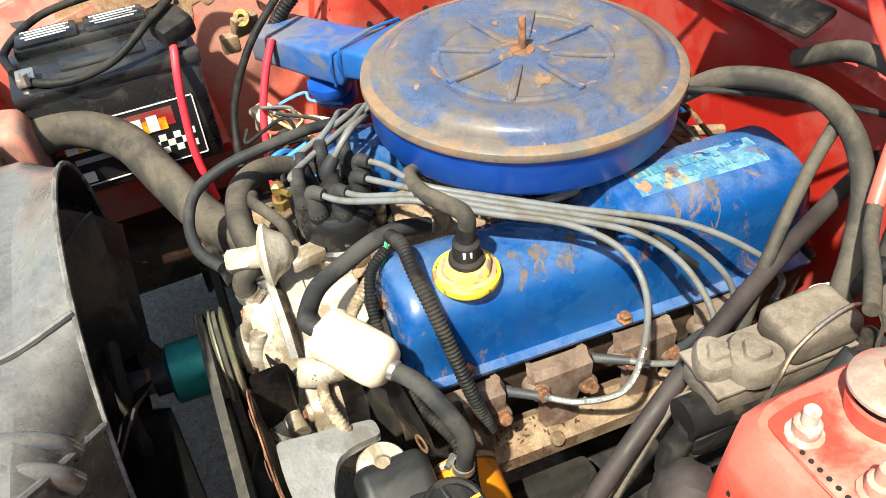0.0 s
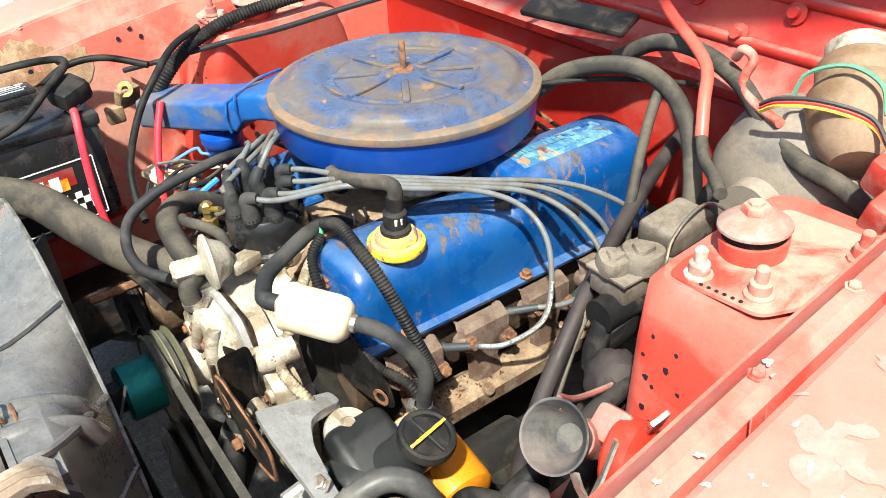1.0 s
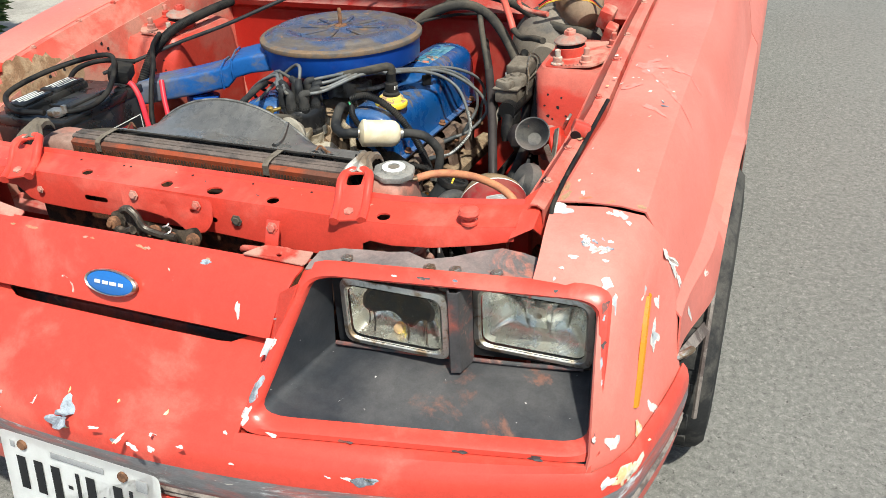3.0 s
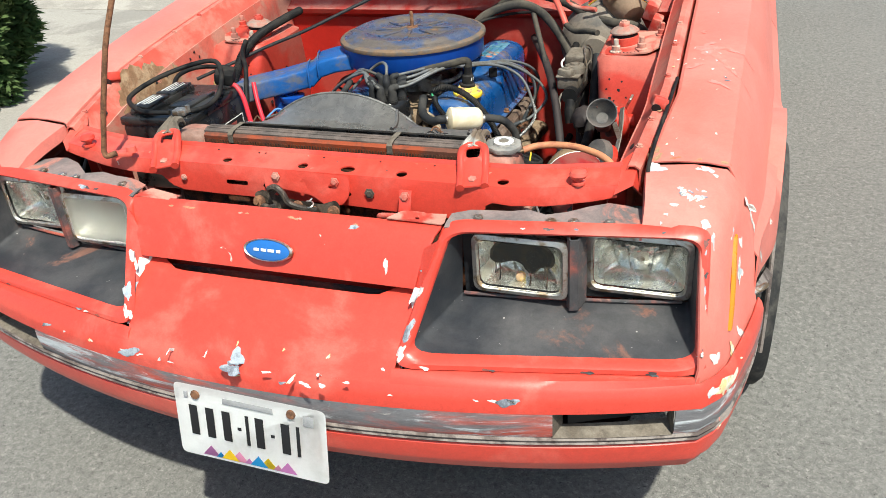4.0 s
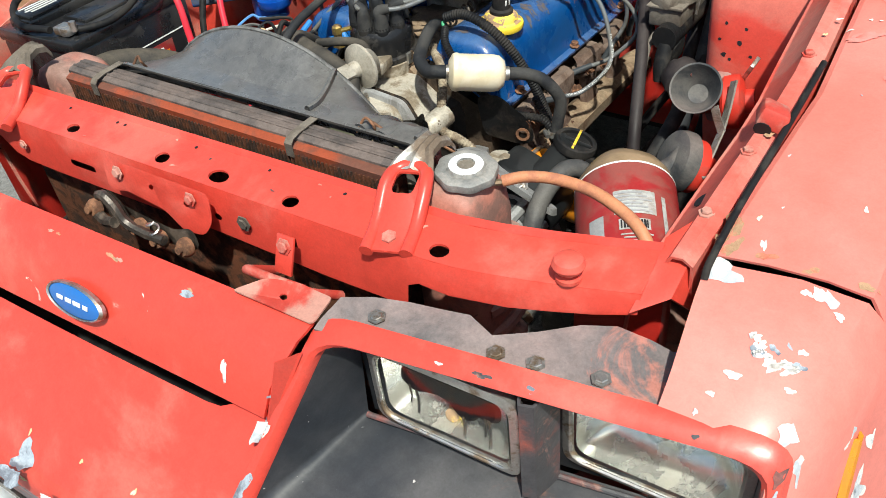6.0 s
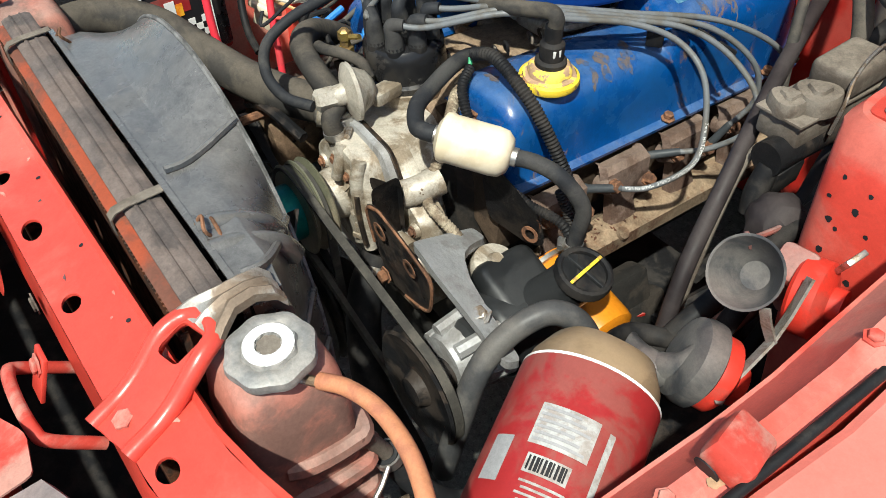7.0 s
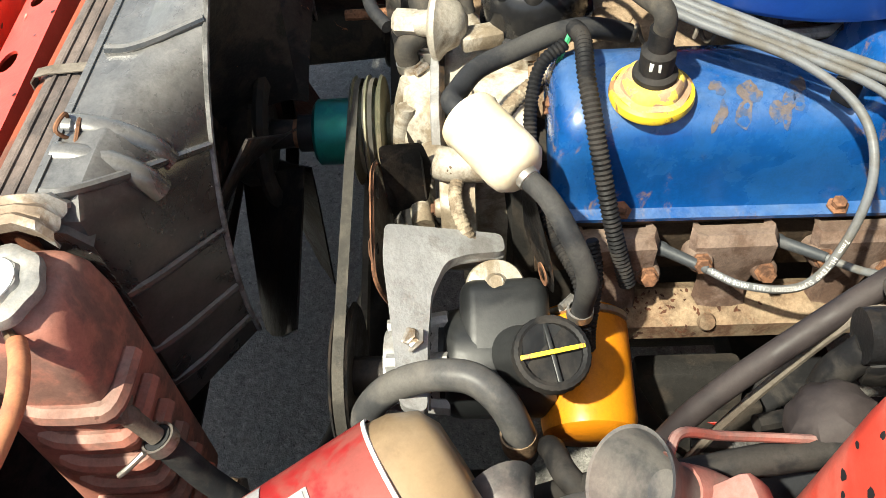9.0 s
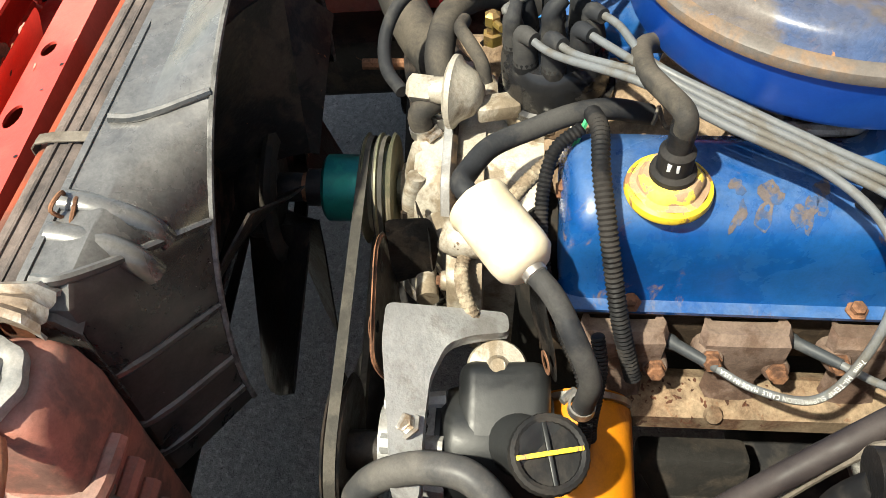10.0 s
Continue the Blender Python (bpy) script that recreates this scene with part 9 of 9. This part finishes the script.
solid("cowl_cable", tube([(-0.592, 0.850, 0.712), (-0.522, 0.916, 0.735), (-0.451, 0.991, 0.760), (-0.345, 1.040, 0.795), (-0.24, 1.13, 0.835), (-0.13, 1.27, 0.872), (-0.06, 1.36, 0.885)], 0.0046, 8, 8), HOSE_DARK, "thin dark cable strung across the bay", "cable", place=BODY)
cb = thing("wire_connector", "yellowed plug with loose coloured wires", "connector")
part("housing", join(box((-0.480, 0.790, 0.590), (0.040, 0.028, 0.050), 0.004, (0, 20, 30)), box((-0.478, 0.786, 0.605), (0.048, 0.032, 0.012), 0.003, (0, 20, 30))), CREAM, cb)
rw = random.Random(21)
for k, c in enumerate(((0.55, 0.40, 0.22), (0.62, 0.10, 0.08), (0.10, 0.10, 0.10), (0.62, 0.58, 0.50), (0.10, 0.25, 0.55), (0.50, 0.33, 0.15))):
    p = Vector((-0.470, 0.80, 0.615))
    pts = [tuple(p)]
    for j in range(4):
        p = p + Vector((rw.uniform(0.01, 0.045), rw.uniform(-0.02, 0.045), rw.uniform(-0.025, 0.025)))
        pts.append(tuple(p))
    part("lead", tube(pts, 0.0028, 6, 6), surface("loose_lead_%d" % k, c, None, rough=0.5, bump=0.0), cb)
for k in range(9):
    p = Vector((-0.36 + 0.03 * k, 0.78 + 0.012 * (k % 3), 0.64 + 0.005 * (k % 4)))
    pts = [tuple(p + Vector((rw.uniform(-0.05, 0.05), rw.uniform(-0.05, 0.05), rw.uniform(-0.02, 0.04)))) for _ in range(5)]
    pts.sort()
    solid("loose_wire", tube(pts, 0.003 + 0.002 * (k % 2), 8, 6), (HOSE_DARK, RUBBER, HOSE, surface("blue_lead_%d" % k, (0.03, 0.18, 0.5), None, rough=0.4, bump=0.0))[k % 4], "tangled loose wire behind the distributor", "wire", "loose wires")
br3 = thing("relay_bracket", "rusty relay bracket with a yellow washer", "bracket", place=BATTERY_SIDE)
part("bracket", join(box((-0.605, 0.815, 0.695), (0.018, 0.045, 0.035), 0.004, (0, 15, 20)), box((-0.600, 0.785, 0.670), (0.022, 0.03, 0.03), 0.004)), GRIME, br3)
part("washer", lathe([(0.006, 0), (0.014, 0), (0.014, 0.003), (0.006, 0.003)], (-0.593, 0.812, 0.712), (0.8, -0.5, 0.5), 16), BRASS, br3)
for k, (y, z, r) in enumerate(((0.66, 0.748, 0.060), (0.725, 0.738, 0.055), (0.775, 0.742, 0.034), (0.60, 0.752, 0.050))):
    mark(right_apron, (-0.605, y, z), (1, 0, 0.25), r, BARE_RUST, 830 + k, 1.25, 90, "rust_patch", 0.0008 + 0.0001 * k, 0.5, 26)
# black flakes for the dark of the holes in the rust
for k, (y, z) in enumerate(((0.705, 0.752), (0.750, 0.755), (0.735, 0.722), (0.86, 0.764), (0.90, 0.758), (0.885, 0.776))):
    mark(right_apron, (-0.605, y, z), (1, 0, 0.25), 0.0048, INK, 840 + k, 1.0, 0, "rust_hole", 0.0016, 0.2, 12)

# hood prop
prop = thing("hood_prop", "red-brown hood prop rod standing on the front panel", "prop rod", place=BODY)
part("rod", tube([(-0.404, 0.285, 0.757), (-0.422, 0.276, 0.753), (-0.426, 0.277, 0.762), (-0.424, 0.278, 0.775), (-0.390, 0.290, 0.901), (-0.357, 0.330, 1.044), (-0.30, 0.50, 1.34), (-0.22, 0.955, 1.80)], 0.0058, 10, 5), RUSTBOLT, prop)
part("pivot", join(box((-0.405, 0.300, 0.7495), (0.05, 0.022, 0.010), 0.003, (0, 0, 20)), lathe([(0, 0), (0.012, 0), (0.010, 0.012), (0, 0.012)], (-0.385, 0.308, 0.752), (0, 0, 1), 12)), RED, prop)

# ---- left front of the bay: bottle and horns ----
bt = thing("plastic_bottle", "red-labelled plastic bottle reused as a coolant tank", "bottle")
T1, T0 = Vector((0.412, 0.728, 0.600)), Vector((0.538, 0.494, 0.538))
bt.matrix_basis = bt.matrix_basis @ Matrix.Translation(T1) @ Matrix.Scale(1.09, 4) @ Matrix.Translation(-T1)
tax = (T1 - T0).normalized()
TL = (T1 - T0).length
part("bottle_top", lathe([(0.061, TL - 0.062), (0.062, TL - 0.044), (0.060, TL - 0.028), (0.050, TL - 0.008), (0.035, TL), (0.018, TL - 0.002), (0, TL - 0.006)], T0, tax, 40, wobble=lambda a: 0.0012 * math.cos(5 * a)), TAN, bt, "clouded tan dome of the bottle")
part("bottle_body", lathe([(0, -0.03), (0.030, -0.03), (0.056, -0.02), (0.061, 0.0), (0.0625, 0.03), (0.061, 0.055), (0.063, 0.062)], T0, tax, 40, wobble=lambda a: 0.0010 * math.cos(6 * a)), PINK, bt, "red-dusted lower bottle")
lb = part("label", lathe([(0.0632, 0.060), (0.0645, 0.064), (0.0645, TL - 0.046), (0.0632, TL - 0.042)], T0, tax, 48), LABEL_RED, bt, "red printed label")
part("label_edge", lathe([(0.0645, TL - 0.0452), (0.0645, TL - 0.0425), (0.0630, TL - 0.0420)], T0, tax, 48), WHITE, lb)
BT = Matrix.Translation(T0) @ frame_of(tax)


def on_label(a0, a1, h0, h1, name, mat, lift=0.0006):
    """A printed field on the bottle's label, from angle to angle and height to height."""
    rows = []
    for h in (h0, h1):
        rows.append([tuple(BT @ Vector(((0.0646 + lift) * math.cos(radians(a)), (0.0646 + lift) * math.sin(radians(a)), h))) for a in [a0 + (a1 - a0) * k / 8 for k in range(9)]])
    return part(name, loft(rows, 0.0004), mat, lb)


# which way round the bottle the label faces up and ahead
want = Vector((0.25, -0.35, 0.9))
loc = frame_of(tax).to_3x3().transposed() @ want
UPA = math.degrees(math.atan2(loc.y, loc.x))
on_label(UPA - 22, UPA + 22, TL - 0.128, TL - 0.092, "label_field", LABEL_PALE)
for k in range(6):
    on_label(UPA - 20, UPA + 18 - 5 * (k % 3), TL - 0.125 + 0.0055 * k, TL - 0.1225 + 0.0055 * k, "print_bar", GREY_INK, 0.0012)
on_label(UPA - 18, UPA + 14, TL - 0.152, TL - 0.136, "label_field", LABEL_PALE)
for k in range(10):
    on_label(UPA - 16 + 2.9 * k, UPA - 14.6 + 2.9 * k + (k % 3) * 0.5, TL - 0.150, TL - 0.138, "print_bar", INK, 0.0012)
for k in range(5):
    on_label(UPA - 17 + 3 * (k % 2), UPA + 16 - 4 * (k % 3), TL - 0.160 - 0.005 * k, TL - 0.158 - 0.005 * k, "print_bar", LABEL_PALE)
on_label(UPA - 60, UPA + 60, 0.066, 0.082, "label_band", INK)
for k in range(3):
    on_label(UPA - 30 + 9 * k, UPA - 24 + 9 * k, 0.069, 0.079, "print_bar", WHITE, 0.0012)
on_label(UPA + 30, UPA + 35, TL - 0.19, TL - 0.095, "print_bar", LABEL_PALE)
on_label(UPA - 52, UPA - 34, TL - 0.165, TL - 0.125, "print_bar", GREY_INK)


def print_along(name, body, size, line, start, lift, face, mat, parent):
    """Lettering bent along a cable: it ends at the arc length start and reads towards it, on the side that faces outwards."""
    cu = bpy.data.curves.new(name, "FONT")
    cu.body, cu.size, cu.align_y, cu.space_character = body, size, "CENTER", 1.12
    tmp = bpy.data.objects.new(name, cu)
    me = bpy.data.meshes.new_from_object(tmp)
    bpy.data.objects.remove(tmp)
    me.materials.clear()
    me.materials.append(mat)
    cum = [0.0]
    for p, q in zip(line, line[1:]):
        cum.append(cum[-1] + (q - p).length)
    length = max(v.co.x for v in me.vertices)
    for v in me.vertices:
        at = start + length - v.co.x
        j = max(i for i in range(len(cum) - 1) if cum[i] <= at)
        f = (at - cum[j]) / (cum[j + 1] - cum[j])
        d = (line[j] - line[j + 1]).normalized()
        if j + 2 < len(line):
            d = d.lerp((line[j + 1] - line[j + 2]).normalized(), f).normalized()
        nrm = (face - d * face.dot(d)).normalized()
        v.co = line[j].lerp(line[j + 1], f) + nrm.cross(d) * v.co.y + nrm * lift
    ob = new(name, me)
    ob.parent = parent
    return ob


print_along("cable_print", "7mm  HI-TEMP SUPPRESSION CABLE  MADE IN USA", 0.0060, spline(wire_paths[0], 24), 0.013, 0.0040, Vector((0.55, -0.15, 0.82)), PRINT_WHITE, front_wire)
horn = thing("horn", "car horn with a dark trumpet mouth and dusty red body", "horn", "horns")
HC, HA = Vector((0.470, 0.834, 0.694)), Vector((0.10, -0.72, 0.62)).normalized()
part("trumpet", lathe([(0.034, 0.0), (0.0365, 0.0005), (0.0355, -0.004), (0.030, -0.014), (0.024, -0.026), (0.019, -0.040), (0.018, -0.065)], HC, HA, 40), HORN, horn, "flared black mouth")
part("trumpet_throat", lathe([(0.034, 0.0), (0.028, -0.012), (0.021, -0.024), (0.014, -0.034), (0, -0.036)], HC, HA, 40), HORN, horn)
part("scroll", join(tube([tuple(HC - HA * 0.045), tuple(HC - HA * 0.075), (0.475, 0.912, 0.640), (0.485, 0.918, 0.615)], 0.021, 16, 5), box((0.478, 0.908, 0.662), (0.040, 0.040, 0.036), 0.008, (35, 0, 10))), HORN_RED, horn, "scroll body under red overspray")
part("diaphragm", lathe([(0, -0.016), (0.036, -0.016), (0.040, -0.012), (0.040, 0.010), (0.030, 0.016), (0.018, 0.018), (0.018, 0.030), (0, 0.030)], (0.505, 0.905, 0.645), (0.75, 0.2, 0.1), 28), HORN_BODY, horn)
part("bracket", box((0.515, 0.925, 0.685), (0.006, 0.022, 0.055), 0.001, (20, 25, 0)), STEEL, horn)
horn2 = thing("horn", "horn with black disc scroll and bright red body", "horn", "horns")
c2, a2 = Vector((0.472, 0.792, 0.596)), Vector((0.62, 0.50, -0.42)).normalized()
part("scroll_disc", lathe([(0, -0.020), (0.030, -0.020), (0.043, -0.014), (0.046, -0.004), (0.046, 0.006), (0.040, 0.010), (0, 0.010)], c2, a2, 36), HORN, horn2, "black scroll disc")
part("trumpet", lathe([(0.012, -0.075), (0.014, -0.05), (0.018, -0.03), (0.025, -0.012), (0.033, -0.001), (0.0345, 0.0), (0.030, -0.004), (0.018, -0.025), (0, -0.04)], (0.425, 0.752, 0.574), (-0.85, -0.45, -0.25), 32), HORN, horn2, "black trumpet")
part("trumpet_neck", tube([(0.448, 0.766, 0.582), (0.468, 0.776, 0.598), (0.478, 0.790, 0.620)], 0.017, 14, 4, taper=0.012), HORN, horn2)
part("diaphragm", lathe([(0, 0.008), (0.038, 0.008), (0.040, 0.014), (0.040, 0.026), (0.032, 0.032), (0.022, 0.034), (0.022, 0.048), (0.016, 0.052), (0, 0.052)], c2, a2, 32), HORN_BODY, horn2, "bright red diaphragm can")
part("bracket", loft([[(x - 0.005, y + 0.004, z - 0.004), (x + 0.005, y - 0.004, z + 0.004)] for x, y, z in ((0.508, 0.786, 0.590), (0.511, 0.812, 0.606), (0.512, 0.844, 0.627), (0.513, 0.858, 0.655), (0.512, 0.876, 0.694))], 0.003), ARM_GREY, horn2, "flat dusty steel mounting strip")
part("bracket", loft([[(x - 0.005, y, z - 0.003), (x + 0.005, y, z + 0.003)] for x, y, z in ((0.512, 0.844, 0.629), (0.505, 0.836, 0.655), (0.500, 0.834, 0.672))], 0.003), ARM_GREY, horn2)
part("bracket_bolt", bolt((0.509, 0.783, 0.588), (0.5, -0.5, 0.5), 0.006, 0.010), STEEL, horn2)
part("bracket_bolt", bolt((0.505, 0.818, 0.565), (0.6, 0.5, -0.4), 0.008, 0.010), STEEL, horn2)
solid("horn_wire", tube([(0.455, 0.86, 0.70), (0.440, 0.87, 0.70), (0.425, 0.905, 0.665), (0.415, 0.95, 0.64), (0.41, 1.02, 0.62)], 0.0035, 8, 6), HORN_RED, "twisted pink and white horn wire", "wire")
solid("black_loom", tube([(0.40, 0.78, 0.50), (0.415, 0.82, 0.56), (0.425, 0.88, 0.60), (0.42, 0.96, 0.62), (0.415, 1.05, 0.63)], 0.012, 10, 7), RUBBER, "black taped loom beside the horn", "wiring loom")

small_hose = thing("small_hose", "short black hose clamped to the radiator's lower nipple", "hose")
part("hose", tube([(0.388, 0.486, 0.610), (0.391, 0.498, 0.575), (0.395, 0.512, 0.540), (0.402, 0.545, 0.49), (0.405, 0.60, 0.45)], 0.0115, 14, 6), HOSE_DARK, small_hose)
part("nipple", join(lathe([(0, 0), (0.0075, 0), (0.0085, 0.012), (0.0075, 0.014), (0.0075, 0.040), (0, 0.040)], (0.384, 0.470, 0.648), (0.1, 0.4, -0.9), 16), box((0.383, 0.468, 0.650), (0.024, 0.018, 0.012), 0.003)), MASTER, small_hose)
clamp((0.3885, 0.488, 0.606), (0.391, 0.498, 0.575), 0.0122, STEEL, small_hose)
part("clamp_screw", tube([(0.402, 0.480, 0.612), (0.410, 0.468, 0.605), (0.414, 0.458, 0.598)], 0.0026, 8, 3), STEEL, small_hose)

# steering box, lower clutter
sb = thing("steering_shaft", "red-dusted steering shaft and joint low in the bay", "shaft")
part("shaft", tube([(0.40, 1.30, 0.52), (0.385, 1.05, 0.46), (0.375, 0.92, 0.42)], 0.016, 12, 4), RED_DUST, sb)
part("joint", box((0.372, 0.89, 0.41), (0.06, 0.07, 0.06), 0.012), GRIME, sb)
part("gear", box((0.37, 0.72, 0.34), (0.12, 0.14, 0.10), 0.02), BLACK, sb)
# pipes blackened so that the gap below the manifold reads as shade
for k, p in enumerate((((0.30, 0.95, 0.40), (0.32, 1.10, 0.42), (0.34, 1.30, 0.44)), ((0.28, 0.92, 0.36), (0.34, 1.0, 0.34), (0.40, 1.1, 0.36)), ((0.31, 1.0, 0.46), (0.29, 1.1, 0.45), (0.30, 1.25, 0.47)))):
    solid("lower_pipe", tube(p, 0.009, 8, 5), (BLACK, BLACK, RUBBER)[k], "pipe below the exhaust manifold, blackened for shade", "pipe")

# dark hoses and the coupling between the brake booster and the strut tower
for k, (p, r) in enumerate(((((0.395, 1.16, 0.74), (0.400, 1.10, 0.66), (0.405, 1.03, 0.58), (0.398, 0.96, 0.48), (0.390, 0.92, 0.38)), 0.013), (((0.425, 1.20, 0.72), (0.425, 1.12, 0.62), (0.430, 1.04, 0.54), (0.425, 0.98, 0.44)), 0.011),
                            (((0.355, 1.20, 0.70), (0.360, 1.14, 0.60), (0.372, 1.06, 0.50), (0.380, 0.98, 0.40)), 0.015))):
    solid("black_hose", tube(p, r, 12, 6), (HOSE_DARK, RUBBER, PIPE)[k], "dark hose hanging beside the strut tower", "hose", "hoses beside the tower")
coupling = thing("steering_coupling", "crumbling dark rubber steering coupling", "coupling")
part("boot", lathe([(0.0, 0.0), (0.022, 0.0), (0.030, 0.010), (0.026, 0.020), (0.034, 0.032), (0.029, 0.044), (0.034, 0.058), (0.026, 0.072), (0.014, 0.080), (0, 0.080)], (0.402, 1.03, 0.575), (-0.15, -0.55, 0.8), 20, wobble=lambda a: 0.002 * math.cos(7 * a)), PIPE, coupling)
part("stub", tube([(0.402, 1.03, 0.58), (0.412, 1.09, 0.52), (0.415, 1.16, 0.46)], 0.012, 12, 4), SHADE_BLACK, coupling)

# seal along the left fender gap and rubber blocks
solid("weatherstrip", tube([(0.648, 0.388, 0.750), (0.648, 0.402, 0.762), (0.652, 0.47, 0.779), (0.660, 0.56, 0.797), (0.668, 0.70, 0.816)], 0.0036, 10, 6), RUBBER, "black rubber strip lying in the fender gap", "rubber strip", place=BODY)
for s in (1, -1):
    b = thing("rail_bumper", "worn rubber block on the wing rail", "rubber block", "rail blocks", place=BODY)
    bm = box((0.644, 0.598, 0.802), (0.030, 0.040, 0.022), 0.005, (-14, 20, 8))
    part("block", bm if s > 0 else mirror_x(bm), RED_DUST if s > 0 else RED, b)
    # black disc for the dark inside the block's hole
    bm = lathe([(0, 0), (0.009, 0), (0.009, 0.001), (0, 0.001)], (0.640, 0.5765, 0.7975), (0, -1, -0.25), 14)
    part("block_hole", bm if s > 0 else mirror_x(bm), INK, b)
solid("blue_wire", tube([(0.60, 0.335, 0.690), (0.625, 0.33, 0.696), (0.645, 0.345, 0.690)], 0.0025, 6, 5), surface("bright_blue_wire", (0.02, 0.22, 0.65), None, rough=0.4, bump=0.0), "thin blue wire in the gap behind the lamps", "wire", place=BODY)
